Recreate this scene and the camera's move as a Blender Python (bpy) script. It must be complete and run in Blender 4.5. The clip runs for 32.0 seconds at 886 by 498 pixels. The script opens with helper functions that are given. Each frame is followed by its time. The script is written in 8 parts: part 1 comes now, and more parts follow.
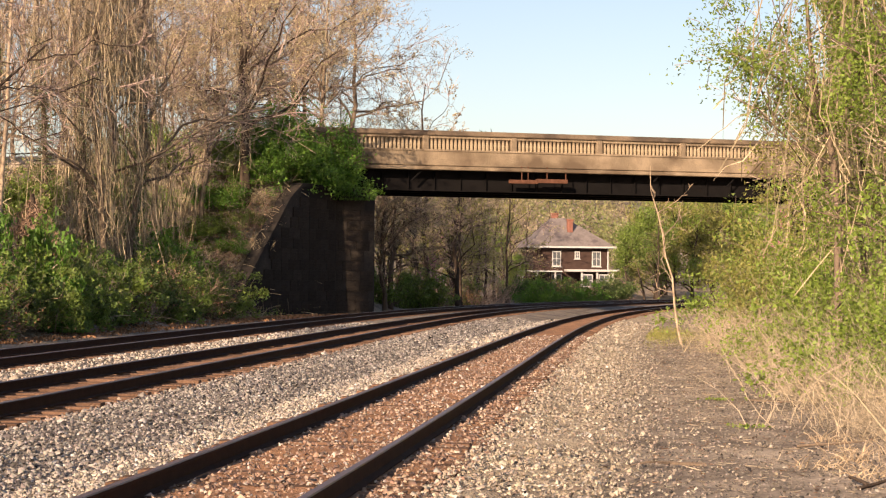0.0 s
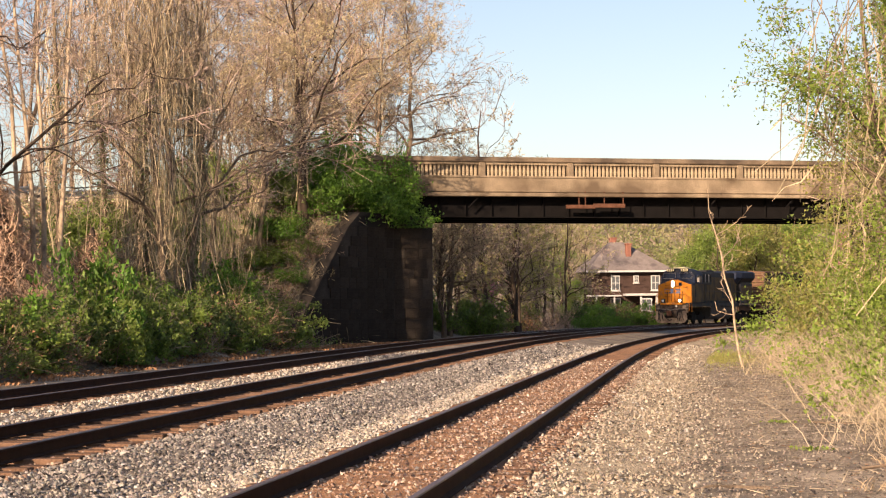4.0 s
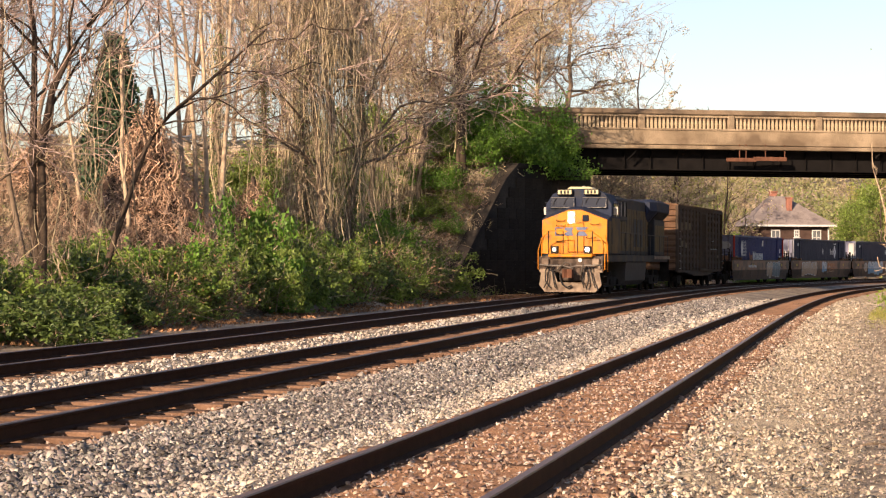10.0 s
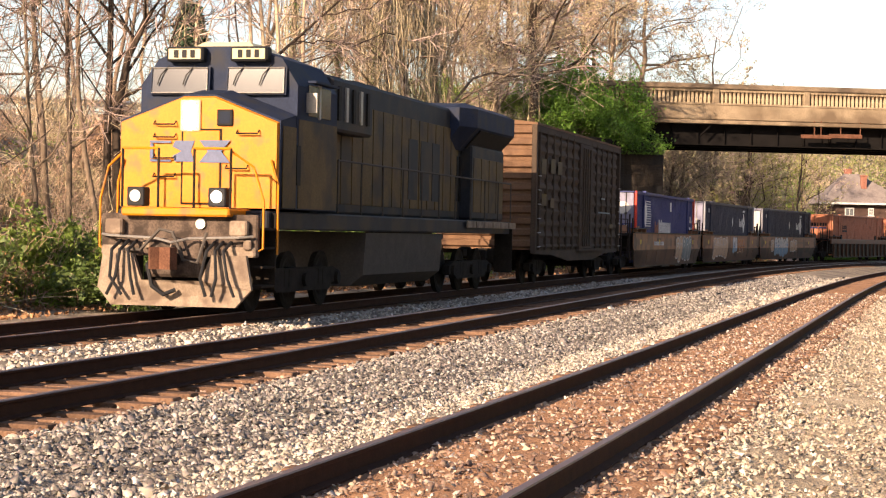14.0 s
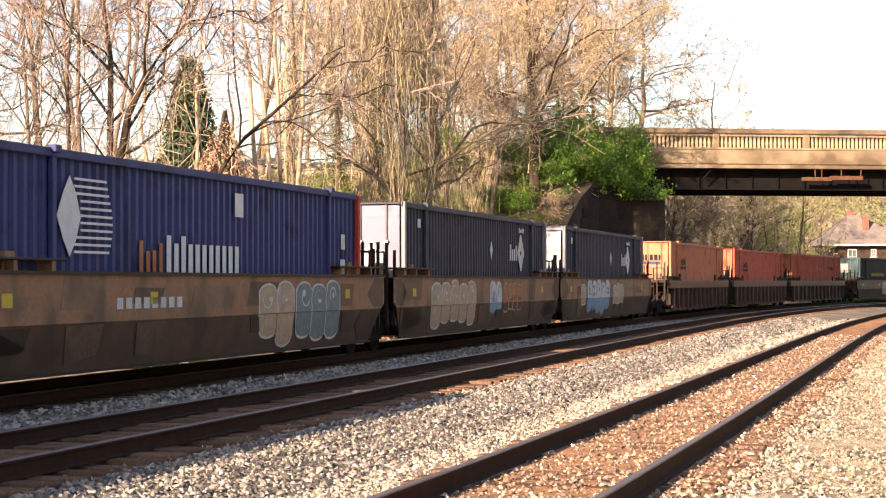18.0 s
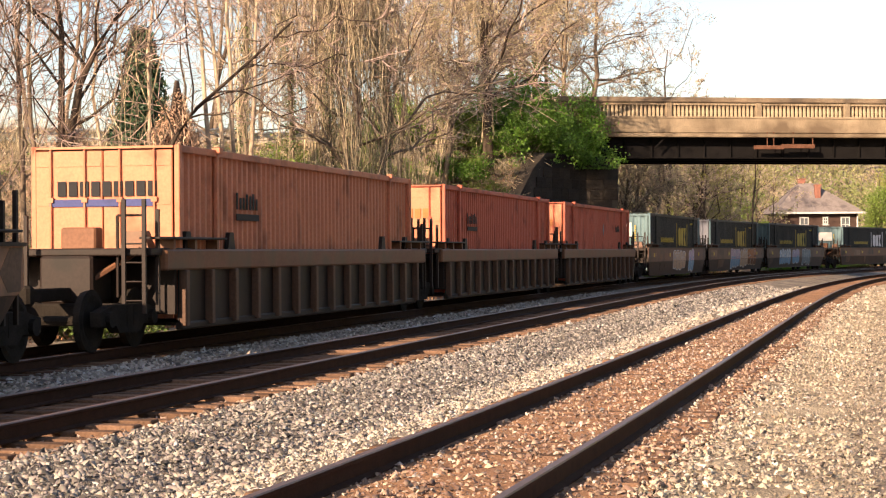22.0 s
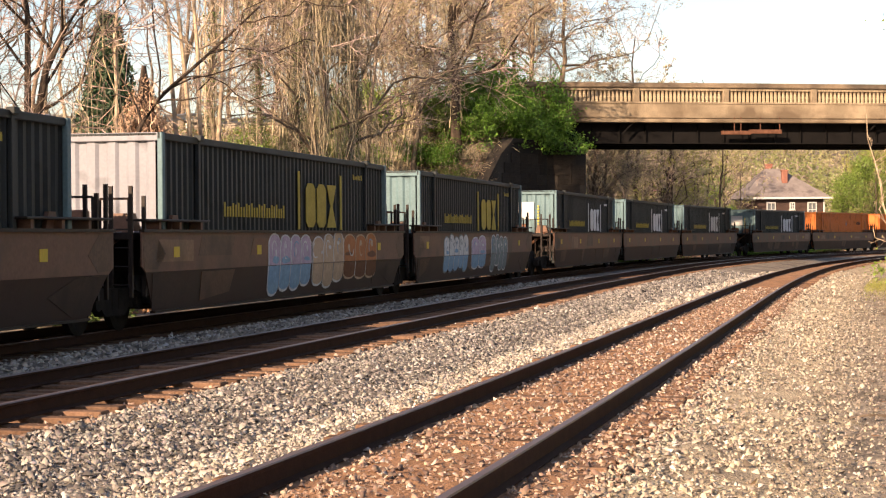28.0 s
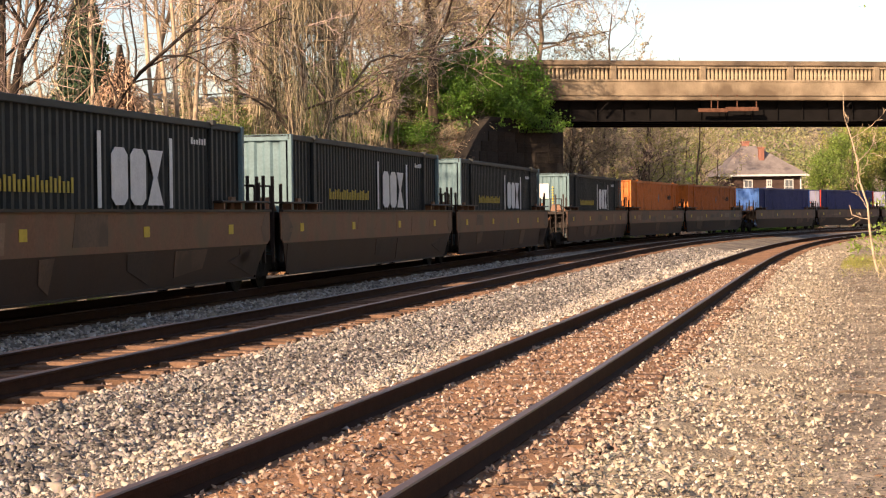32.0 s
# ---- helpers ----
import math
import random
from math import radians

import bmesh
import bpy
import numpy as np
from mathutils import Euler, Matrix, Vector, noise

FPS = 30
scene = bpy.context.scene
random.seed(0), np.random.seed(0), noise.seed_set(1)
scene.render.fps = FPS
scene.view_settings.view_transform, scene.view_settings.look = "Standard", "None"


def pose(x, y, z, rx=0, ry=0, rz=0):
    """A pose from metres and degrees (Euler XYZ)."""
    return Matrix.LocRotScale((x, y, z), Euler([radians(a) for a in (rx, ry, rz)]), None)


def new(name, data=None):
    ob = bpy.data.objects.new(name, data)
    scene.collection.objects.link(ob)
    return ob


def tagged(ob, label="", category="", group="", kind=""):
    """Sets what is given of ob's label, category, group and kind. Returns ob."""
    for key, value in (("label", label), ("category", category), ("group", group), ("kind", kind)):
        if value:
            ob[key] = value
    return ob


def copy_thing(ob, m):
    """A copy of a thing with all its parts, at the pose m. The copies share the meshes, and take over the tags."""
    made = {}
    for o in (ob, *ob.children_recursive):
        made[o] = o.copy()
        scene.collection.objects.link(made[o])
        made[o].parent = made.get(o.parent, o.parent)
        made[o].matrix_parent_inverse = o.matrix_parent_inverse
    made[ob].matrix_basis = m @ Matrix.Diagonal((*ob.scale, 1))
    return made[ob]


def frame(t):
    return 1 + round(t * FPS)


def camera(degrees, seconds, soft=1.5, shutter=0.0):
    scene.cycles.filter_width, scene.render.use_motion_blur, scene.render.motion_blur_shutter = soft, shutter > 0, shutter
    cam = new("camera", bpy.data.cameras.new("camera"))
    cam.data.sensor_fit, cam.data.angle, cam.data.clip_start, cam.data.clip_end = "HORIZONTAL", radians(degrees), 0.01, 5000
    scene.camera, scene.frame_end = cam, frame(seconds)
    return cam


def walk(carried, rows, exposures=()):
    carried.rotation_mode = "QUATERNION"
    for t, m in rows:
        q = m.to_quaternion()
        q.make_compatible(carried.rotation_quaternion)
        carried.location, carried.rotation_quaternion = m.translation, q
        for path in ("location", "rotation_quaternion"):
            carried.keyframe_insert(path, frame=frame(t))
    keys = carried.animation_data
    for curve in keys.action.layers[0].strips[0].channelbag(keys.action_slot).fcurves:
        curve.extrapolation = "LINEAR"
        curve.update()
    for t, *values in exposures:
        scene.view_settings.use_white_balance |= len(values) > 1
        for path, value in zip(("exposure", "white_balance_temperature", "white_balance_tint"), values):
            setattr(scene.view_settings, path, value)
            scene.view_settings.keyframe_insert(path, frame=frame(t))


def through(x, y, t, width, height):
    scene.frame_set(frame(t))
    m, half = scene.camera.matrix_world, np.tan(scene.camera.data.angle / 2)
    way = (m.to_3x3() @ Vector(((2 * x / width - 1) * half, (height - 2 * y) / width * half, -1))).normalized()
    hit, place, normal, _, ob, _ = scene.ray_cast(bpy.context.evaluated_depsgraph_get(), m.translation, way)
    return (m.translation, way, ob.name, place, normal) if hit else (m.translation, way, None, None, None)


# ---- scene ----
cam = camera(25.97, 32.0, soft=1.2)
EYE = (0.0, 0.0, 1.486)
LOOKS = [
    (0.0, 90.995, -0.378, -4.402), (0.5, 90.917, -0.481, -4.44), (1.0, 90.864, -0.358, -4.511), (1.5, 91.019, -0.542, -4.486),
    (2.0, 91.318, -1.007, -2.605), (2.5, 92.046, 0.295, -1.806), (3.0, 92.064, 0.374, -2.275), (3.5, 91.933, 0.617, -2.661),
    (5.5, 91.513, 0.323, -2.509), (6.0, 91.389, 0.554, -2.372), (6.5, 91.358, 0.867, -2.297), (7.0, 91.457, 1.141, -2.171),
    (7.5, 91.535, 1.164, -1.994), (8.0, 91.616, 0.83, -1.493), (8.5, 91.577, 0.655, -0.535), (9.0, 91.308, -0.164, -0.004),
    (9.5, 90.828, -0.169, 1.519), (10.0, 90.367, -0.143, 2.039), (10.5, 89.568, -0.204, 1.912), (11.0, 89.332, -0.594, 2.068),
    (11.5, 89.418, -0.713, 1.549), (12.0, 90.237, -0.494, 2.37), (12.5, 90.572, -0.809, 2.843), (13.0, 90.624, -1.143, 3.985),
    (13.5, 90.109, -1.131, 4.162), (15.5, 88.845, -0.839, 4.058), (16.0, 90.2, -0.094, 4.573), (16.5, 90.641, 0.046, 4.124),
    (17.0, 90.821, -0.129, 4.236), (17.5, 90.734, 0.049, 4.485), (18.0, 91.003, 0.113, 4.246), (18.5, 91.537, 0.608, 4.197),
    (19.0, 91.529, 0.637, 4.228), (19.5, 91.265, 0.372, 3.959), (20.0, 90.758, 0.449, 3.719), (20.5, 90.445, 0.181, 3.363),
    (21.0, 90.26, 0.35, 3.346), (21.5, 90.218, 0.403, 3.314), (22.0, 90.089, 0.382, 2.871), (22.5, 89.861, 0.685, 2.72),
    (23.0, 89.708, 0.695, 2.663), (23.5, 89.7, 0.486, 2.924), (24.0, 89.955, 0.232, 2.934), (24.5, 89.995, 0.15, 2.611),
    (25.0, 89.764, 0.535, 2.458), (25.5, 89.611, 0.341, 2.365), (27.5, 89.628, 0.396, 1.975), (28.0, 89.647, 0.433, 1.917),
    (28.5, 89.482, 0.352, 1.934), (29.0, 89.151, 0.535, 2.005), (29.5, 88.854, 0.444, 2.026), (30.0, 88.821, 0.019, 1.845),
    (30.5, 88.889, 0.115, 1.386), (31.0, 88.923, 0.052, 1.296), (31.5, 88.938, 0.266, 1.287), (32.0, 89.003, 0.675, 1.249),
]
walk(cam, [(t, pose(*EYE, rx, ry, rz)) for t, rx, ry, rz in LOOKS],
     exposures=[(0.0, 0.81, 6900, 21), (3.0, 0.84, 6900, 21), (8.0, 0.92, 6900, 21), (9.5, 0.98, 6900, 21), (12.0, 0.98, 6950, 21), (16.0, 1.6, 7000, 20), (18.5, 1.57, 7000, 20), (20.5, 1.36, 7000, 20), (23.0, 1.17, 7000, 20), (28.0, 1.17, 7000, 20), (32.0, 1.06, 7000, 21)])

# ---- light: a low warm sun from behind the left shoulder, clear pale sky ----
SUN_EL, SUN_AZ = radians(21.8), radians(211)      # azimuth from +y towards +x
world = bpy.data.worlds.new("world")
scene.world = world
world.use_nodes = True
wn = world.node_tree
sky = wn.nodes.new("ShaderNodeTexSky")
sky.sky_type = "NISHITA"
sky.sun_disc = False
sky.sun_elevation, sky.sun_rotation = SUN_EL, SUN_AZ
sky.air_density, sky.dust_density, sky.ozone_density = 1.0, 1.0, 1.0
wn.links.new(sky.outputs[0], wn.nodes["Background"].inputs[0])
wn.nodes["Background"].inputs[1].default_value = 0.086
sun_data = bpy.data.lights.new("sun", "SUN")
sun_data.energy, sun_data.angle, sun_data.color = 5.0, radians(0.5), (1.0, 0.80, 0.55)
sun = new("sun", sun_data)
to_sun = Vector((math.sin(SUN_AZ) * math.cos(SUN_EL), math.cos(SUN_AZ) * math.cos(SUN_EL), math.sin(SUN_EL)))
sun.matrix_world = Matrix.Translation((-30, -40, 40)) @ to_sun.to_track_quat("Z", "Y").to_matrix().to_4x4()

# ---- building helpers ----


class Geo:
    """Vertices and faces gathered for one mesh."""

    def __init__(self):
        self.v, self.f, self.m = [], [], []

    def add(self, verts, faces, mat=0):
        n = len(self.v)
        self.v.extend(tuple(p) for p in verts)
        self.f.extend(tuple(i + n for i in f) for f in faces)
        self.m.extend([mat] * len(faces))
        return self

    def box(self, x0, x1, y0, y1, z0, z1, b=0.0, mat=0):
        """A box; b chamfers its upright and lying edges."""
        if b <= 0:
            vs = [(x, y, z) for z in (z0, z1) for x, y in ((x0, y0), (x1, y0), (x1, y1), (x0, y1))]
            fs = [(3, 2, 1, 0), (4, 5, 6, 7), (0, 1, 5, 4), (1, 2, 6, 5), (2, 3, 7, 6), (3, 0, 4, 7)]
            return self.add(vs, fs, mat)
        b = min(b, (x1 - x0) * .49, (y1 - y0) * .49, (z1 - z0) * .49)

        def ring(i, z):
            return [(x0 + b + i, y0 + i, z), (x1 - b - i, y0 + i, z), (x1 - i, y0 + b + i, z), (x1 - i, y1 - b - i, z),
                    (x1 - b - i, y1 - i, z), (x0 + b + i, y1 - i, z), (x0 + i, y1 - b - i, z), (x0 + i, y0 + b + i, z)]
        return self.loft([ring(b * .7, z0), ring(0, z0 + b), ring(0, z1 - b), ring(b * .7, z1)], mat=mat)

    def loft(self, rings, closed=True, caps=True, mat=0):
        n = len(rings[0])
        vs = [p for r in rings for p in r]
        fs = []
        for k in range(len(rings) - 1):
            for i in range(n if closed else n - 1):
                j = (i + 1) % n
                fs.append((k * n + i, k * n + j, (k + 1) * n + j, (k + 1) * n + i))
        if caps and closed:
            fs.append(tuple(range(n))[::-1])
            fs.append(tuple((len(rings) - 1) * n + i for i in range(n)))
        return self.add(vs, fs, mat)

    def prism(self, outline, axis, a, b, mat=0):
        """An outline of (u, v) pushed along axis from a to b. axis x: (y, z); y: (x, z); z: (x, y)."""
        def put(u, v, w):
            return {"x": (w, u, v), "y": (u, w, v), "z": (u, v, w)}[axis]
        return self.loft([[put(u, v, a) for u, v in outline], [put(u, v, b) for u, v in outline]], mat=mat)

    def cyl(self, p, q, r, r2=None, n=10, mat=0):
        p, q = Vector(p), Vector(q)
        r2 = r if r2 is None else r2
        d = (q - p).normalized()
        a = d.orthogonal().normalized()
        c = d.cross(a)
        ring = [(math.cos(2 * math.pi * i / n), math.sin(2 * math.pi * i / n)) for i in range(n)]
        return self.loft([[p + (a * x + c * y) * r for x, y in ring], [q + (a * x + c * y) * r2 for x, y in ring]], mat=mat)

    def pipe(self, pts, r, n=6, mat=0):
        """A round bar along points; r one radius or one for each point."""
        pts = [Vector(p) for p in pts]
        rs = r if isinstance(r, (list, tuple)) else [r] * len(pts)
        rings, a = [], None
        for i, p in enumerate(pts):
            d = (pts[min(i + 1, len(pts) - 1)] - pts[max(i - 1, 0)]).normalized()
            a = d.orthogonal().normalized() if a is None else (a - d * a.dot(d)).normalized()
            c = d.cross(a)
            rings.append([p + (a * math.cos(2 * math.pi * k / n) + c * math.sin(2 * math.pi * k / n)) * rs[i] for k in range(n)])
        return self.loft(rings, mat=mat)

    def mesh(self, name, mats, smooth=False):
        me = bpy.data.meshes.new(name)
        me.from_pydata(self.v, [], self.f)
        for m in (mats if isinstance(mats, (list, tuple)) else [mats]):
            me.materials.append(m)
        if any(self.m):
            me.polygons.foreach_set("material_index", self.m)
        if smooth:
            me.polygons.foreach_set("use_smooth", [True] * len(me.polygons))
        bm = bmesh.new()
        bm.from_mesh(me)
        bmesh.ops.recalc_face_normals(bm, faces=bm.faces)
        bm.to_mesh(me)
        bm.free()
        return me


def raw_mesh(name, verts, faces, mat, smooth=False):
    """A mesh straight from arrays: verts (n, 3), faces (m, 3 or 4)."""
    me = bpy.data.meshes.new(name)
    verts, faces = np.asarray(verts, np.float32), np.asarray(faces, np.int32)
    me.vertices.add(len(verts))
    me.vertices.foreach_set("co", verts.ravel())
    k = faces.shape[1]
    me.loops.add(faces.size)
    me.loops.foreach_set("vertex_index", faces.ravel())
    me.polygons.add(len(faces))
    me.polygons.foreach_set("loop_start", np.arange(0, faces.size, k, dtype=np.int32))
    me.polygons.foreach_set("loop_total", np.full(len(faces), k, dtype=np.int32))
    if smooth:
        me.polygons.foreach_set("use_smooth", np.ones(len(faces), dtype=bool))
    me.materials.append(mat)
    me.update(calc_edges=True)
    return me


def part(name, geo, mat, parent=None, label="", smooth=False, m=None, kind=""):
    me = geo.mesh(name, mat, smooth) if isinstance(geo, Geo) else geo
    ob = new(name, me)
    ob.parent = parent
    if m is not None:
        ob.matrix_basis = m
    return tagged(ob, label=label, kind=kind)


def thing(name, label, category, m=None, group="", kind=""):
    ob = new(name)
    ob.empty_display_size = 0.2
    if m is not None:
        ob.matrix_basis = m
    return tagged(ob, label, category, group, kind)


# ---- the tracks' lines in plan ----
STEP = 0.25
ARC = np.arange(-60, 720, STEP)


def line_of(x0, heading, knots, bends):
    k = np.interp(ARC, knots, bends)
    i0 = int(60 / STEP)
    h = np.cumsum(k) * STEP
    h += heading - h[i0]
    X, Y = np.cumsum(np.sin(h)) * STEP, np.cumsum(np.cos(h)) * STEP
    return X - X[i0] + x0, Y - Y[i0] + 20.0, h


MAIN = line_of(-9.262, 0.17263, [-60, 0, 50, 100, 140, 175, 320, 420], [-0.00017, -0.00018, 0.00059, 0.00306, 0.00386, 0.0025, 0.0025, 0.0])
SIDING = line_of(0.577, 0.1868, [-60, 0, 50, 100, 140, 175, 320, 420], [-0.0006, -0.00063, 0.0011, 0.0028, 0.0036, 0.0025, 0.0025, 0.0])


def on(line, s, off=0.0):
    """x, y and heading on a line, off metres to its right."""
    x, y, h = (np.interp(s, ARC, a) for a in line)
    return x + off * np.cos(h), y - off * np.sin(h), h


def offset_from(line, x, y):
    """Arc length and offset to the right of points from a line (arrays)."""
    x, y = np.atleast_1d(x).astype(float), np.atleast_1d(y).astype(float)
    X, Y, h = (a[::8] for a in line)
    s8 = ARC[::8]
    i = np.empty(len(x), int)
    for a in range(0, len(x), 4000):
        i[a:a + 4000] = ((x[a:a + 4000, None] - X) ** 2 + (y[a:a + 4000, None] - Y) ** 2).argmin(1)
    dx, dy = x - X[i], y - Y[i]
    return s8[i] + dx * np.sin(h[i]) + dy * np.cos(h[i]), dx * np.cos(h[i]) - dy * np.sin(h[i])


def smooth01(a, b, x):
    t = np.clip((x - a) / (b - a), 0, 1)
    return t * t * (3 - 2 * t)


def bumps(x, y, size, seed=0):
    """A soft wavy field of about unit height, for uneven ground."""
    r = np.random.default_rng(seed)
    z = np.zeros_like(np.asarray(x, float))
    for k in range(6):
        a, f, p = r.uniform(0, 6.28), (1 + 0.45 * k) * 6.28 / size, r.uniform(0, 6.28)
        z = z + np.sin((x * math.cos(a) + y * math.sin(a)) * f + p) / (1 + 0.5 * k)
    return z / 2.2


def land(x, y):
    """Height of the ground."""
    x, y = np.asarray(x, float), np.asarray(y, float)
    s, d = offset_from(MAIN, x, y)
    z = -0.42 + 0 * d
    foot = np.interp(s, [0, 30, 66, 78, 83, 92, 104, 130, 180], [-7.0, -6.0, -5.6, -7.8, -9.3, -7.0, -7.0, -8, -9])
    top = np.interp(s, [0, 60, 90, 100, 112, 125, 170], [5.2, 6.6, 8.2, 8.9, 8.6, 2.5, 1.0])
    run = np.interp(s, [0, 60, 80, 86, 94, 106, 130], [22, 16, 10, 4.5, 1.6, 1.6, 30])
    z = z + top * smooth01(0, 1, (foot - d) / run)
    z = z + np.where(d < foot - 1, 0.25 * bumps(x, y, 5.0, 3), 0)
    # the fill held back by the bridge's wing wall
    lx = (x - 4.55) * math.cos(radians(13)) + (y - 111.7) * math.sin(radians(13)) + 2.3
    ly = -(x - 4.55) * math.sin(radians(13)) + (y - 111.7) * math.cos(radians(13)) + 0.2
    u, back = (lx * -7.6 + ly * -8.7) / 133.4, lx * -0.753 + ly * 0.658
    fill = np.clip(6.4 - 6.3 * np.clip(u - 0.42, 0, 1) / 0.58 + 0.6 * (back - 0.7), -0.42, 8.3)
    z = np.where((lx < -0.9) & (u > -0.5), np.maximum(z, -0.42 + (fill + 0.42) * smooth01(0.7, 1.1, back) * smooth01(1.25, 1.0, u)), z)
    right = np.interp(s, [0, 60, 90, 104, 125, 180], [17.0, 17.0, 15.5, 15.5, 18, 22])
    rtop = np.interp(s, [0, 60, 90, 100, 112, 130, 200], [1.0, 1.5, 7.0, 8.6, 7.0, 2.5, 2.0])
    rrun = np.interp(s, [0, 60, 95, 120], [14, 14, 13, 20])
    z = z + rtop * smooth01(0, 1, (d - right) / rrun)
    far = smooth01(225, 480, np.hypot(x, y)) * smooth01(12, 70, np.abs(d)) * (y > 0)
    return z + far * (24 + 3 * bumps(x, y, 120, 9))


# ---- materials ----
def mat(name, base, rough=0.8, metal=0.0, scale=3.0, vary=0.25, fine=30.0, bump=0.2, stain=None, stain_amount=0.35, stain_scale=0.8, spread=0.0, detail_dist=0.01, per="object"):
    """A surface: base colour, two sizes of variation, an optional stain colour and fine relief. scale, fine: waves a metre."""
    m = bpy.data.materials.new(name)
    m.use_nodes = True
    nt = m.node_tree
    N, Lk = nt.nodes, nt.links
    b = N["Principled BSDF"]
    b.inputs["Roughness"].default_value, b.inputs["Metallic"].default_value = rough, metal
    b.inputs["Specular IOR Level"].default_value = 0.5 if rough < 0.35 else 0.22 if rough < 0.6 else 0.12
    tc = N.new("ShaderNodeTexCoord")
    n1 = N.new("ShaderNodeTexNoise")
    n1.inputs["Scale"].default_value, n1.inputs["Detail"].default_value = scale, 6
    n2 = N.new("ShaderNodeTexNoise")
    n2.inputs["Scale"].default_value, n2.inputs["Detail"].default_value = fine, 3
    for n in (n1, n2):
        Lk.new(tc.outputs["Object"], n.inputs["Vector"])
    mix = N.new("ShaderNodeMix")
    mix.data_type = "RGBA"
    dark = [c * (1 - vary) for c in base]
    light = [min(1, c * (1 + vary)) for c in base]
    mix.inputs["A"].default_value, mix.inputs["B"].default_value = (*dark, 1), (*light, 1)
    add = N.new("ShaderNodeMath")
    add.operation = "ADD"
    Lk.new(n1.outputs["Fac"], add.inputs[0])
    Lk.new(n2.outputs["Fac"], add.inputs[1])
    sh = N.new("ShaderNodeMapRange")
    sh.inputs["From Min"].default_value, sh.inputs["From Max"].default_value = 0.7, 1.3
    Lk.new(add.outputs[0], sh.inputs["Value"])
    Lk.new(sh.outputs[0], mix.inputs["Factor"])
    out = mix.outputs["Result"]
    if stain:
        n3 = N.new("ShaderNodeTexNoise")
        n3.inputs["Scale"].default_value, n3.inputs["Detail"].default_value = stain_scale, 8
        Lk.new(tc.outputs["Object"], n3.inputs["Vector"])
        r3 = N.new("ShaderNodeMapRange")
        r3.inputs["From Min"].default_value, r3.inputs["From Max"].default_value = 0.62 - stain_amount * 0.4, 0.72 - stain_amount * 0.2
        Lk.new(n3.outputs["Fac"], r3.inputs["Value"])
        mx = N.new("ShaderNodeMix")
        mx.data_type = "RGBA"
        Lk.new(r3.outputs[0], mx.inputs["Factor"])
        Lk.new(out, mx.inputs["A"])
        mx.inputs["B"].default_value = (*stain, 1)
        out = mx.outputs["Result"]
    if spread:
        src = N.new("ShaderNodeObjectInfo") if per == "object" else N.new("ShaderNodeNewGeometry")
        hs = N.new("ShaderNodeHueSaturation")
        mr = N.new("ShaderNodeMapRange")
        mr.inputs["To Min"].default_value, mr.inputs["To Max"].default_value = 1 - spread, 1 + spread
        Lk.new(src.outputs["Random" if per == "object" else "Random Per Island"], mr.inputs["Value"])
        Lk.new(mr.outputs[0], hs.inputs["Value"])
        Lk.new(out, hs.inputs["Color"])
        out = hs.outputs["Color"]
    Lk.new(out, b.inputs["Base Color"])
    if bump:
        bp = N.new("ShaderNodeBump")
        bp.inputs["Strength"].default_value, bp.inputs["Distance"].default_value = bump, detail_dist
        Lk.new(n2.outputs["Fac"], bp.inputs["Height"])
        Lk.new(bp.outputs[0], b.inputs["Normal"])
    return m


def glow(name, colour, strength):
    m = bpy.data.materials.new(name)
    m.use_nodes = True
    b = m.node_tree.nodes["Principled BSDF"]
    b.inputs["Base Color"].default_value = (*colour, 1)
    b.inputs["Emission Color"].default_value = (*colour, 1)
    b.inputs["Emission Strength"].default_value = strength
    return m



# ---- ground: one sheet to the horizon ----
soil = mat("dry_soil_and_litter", (0.32, 0.26, 0.20), 0.95, scale=1.3, vary=0.55, fine=16, bump=0.7, stain=(0.165, 0.135, 0.108), stain_amount=0.38, stain_scale=0.9, detail_dist=0.04)
gravel_pale = mat("pale_ballast_gravel", (0.25, 0.21, 0.17), 0.9, scale=2.0, vary=0.45, fine=26, bump=0.9, stain=(0.14, 0.125, 0.115), stain_amount=0.3, stain_scale=0.7, detail_dist=0.04)
gravel_tan = mat("warm_tan_gravel", (0.45, 0.36, 0.25), 0.9, scale=2.0, vary=0.4, fine=26, bump=0.9, stain=(0.24, 0.19, 0.14), stain_amount=0.25, stain_scale=0.7, detail_dist=0.04)
gravel_rust = mat("rusty_ballast_dirt", (0.36, 0.195, 0.108), 0.95, scale=2.5, vary=0.35, fine=30, bump=0.7, stain=(0.27, 0.15, 0.09), stain_amount=0.4, stain_scale=1.5, detail_dist=0.03)


def ground_sheet():
    ax = np.concatenate([np.linspace(-1800, -200, 12), np.linspace(-170, -70, 14), np.linspace(-66, -14, 41), np.linspace(-13.2, 8, 32), np.linspace(9.2, 90, 63), np.linspace(96, 260, 26), np.linspace(320, 1800, 10)])
    ay = np.concatenate([np.linspace(-1500, -120, 9), np.linspace(-90, -12, 10), np.linspace(-9, 96, 82), np.linspace(96.8, 116, 29), np.linspace(117.2, 150, 26), np.linspace(154, 330, 34), np.linspace(360, 700, 10), np.linspace(900, 2600, 6)])
    gx, gy = np.meshgrid(ax, ay)
    x, y = gx.ravel(), gy.ravel()
    z = land(x, y)
    nx = len(ax)
    i = (np.arange(len(ay) - 1)[:, None] * nx + np.arange(nx - 1)).ravel()
    part("ground", raw_mesh("ground", np.stack([x, y, z], 1), np.stack([i, i + 1, i + nx + 1, i + nx], 1), soil, True), None, kind="structure",
         label="dry brown soil with leaf litter beside the tracks")


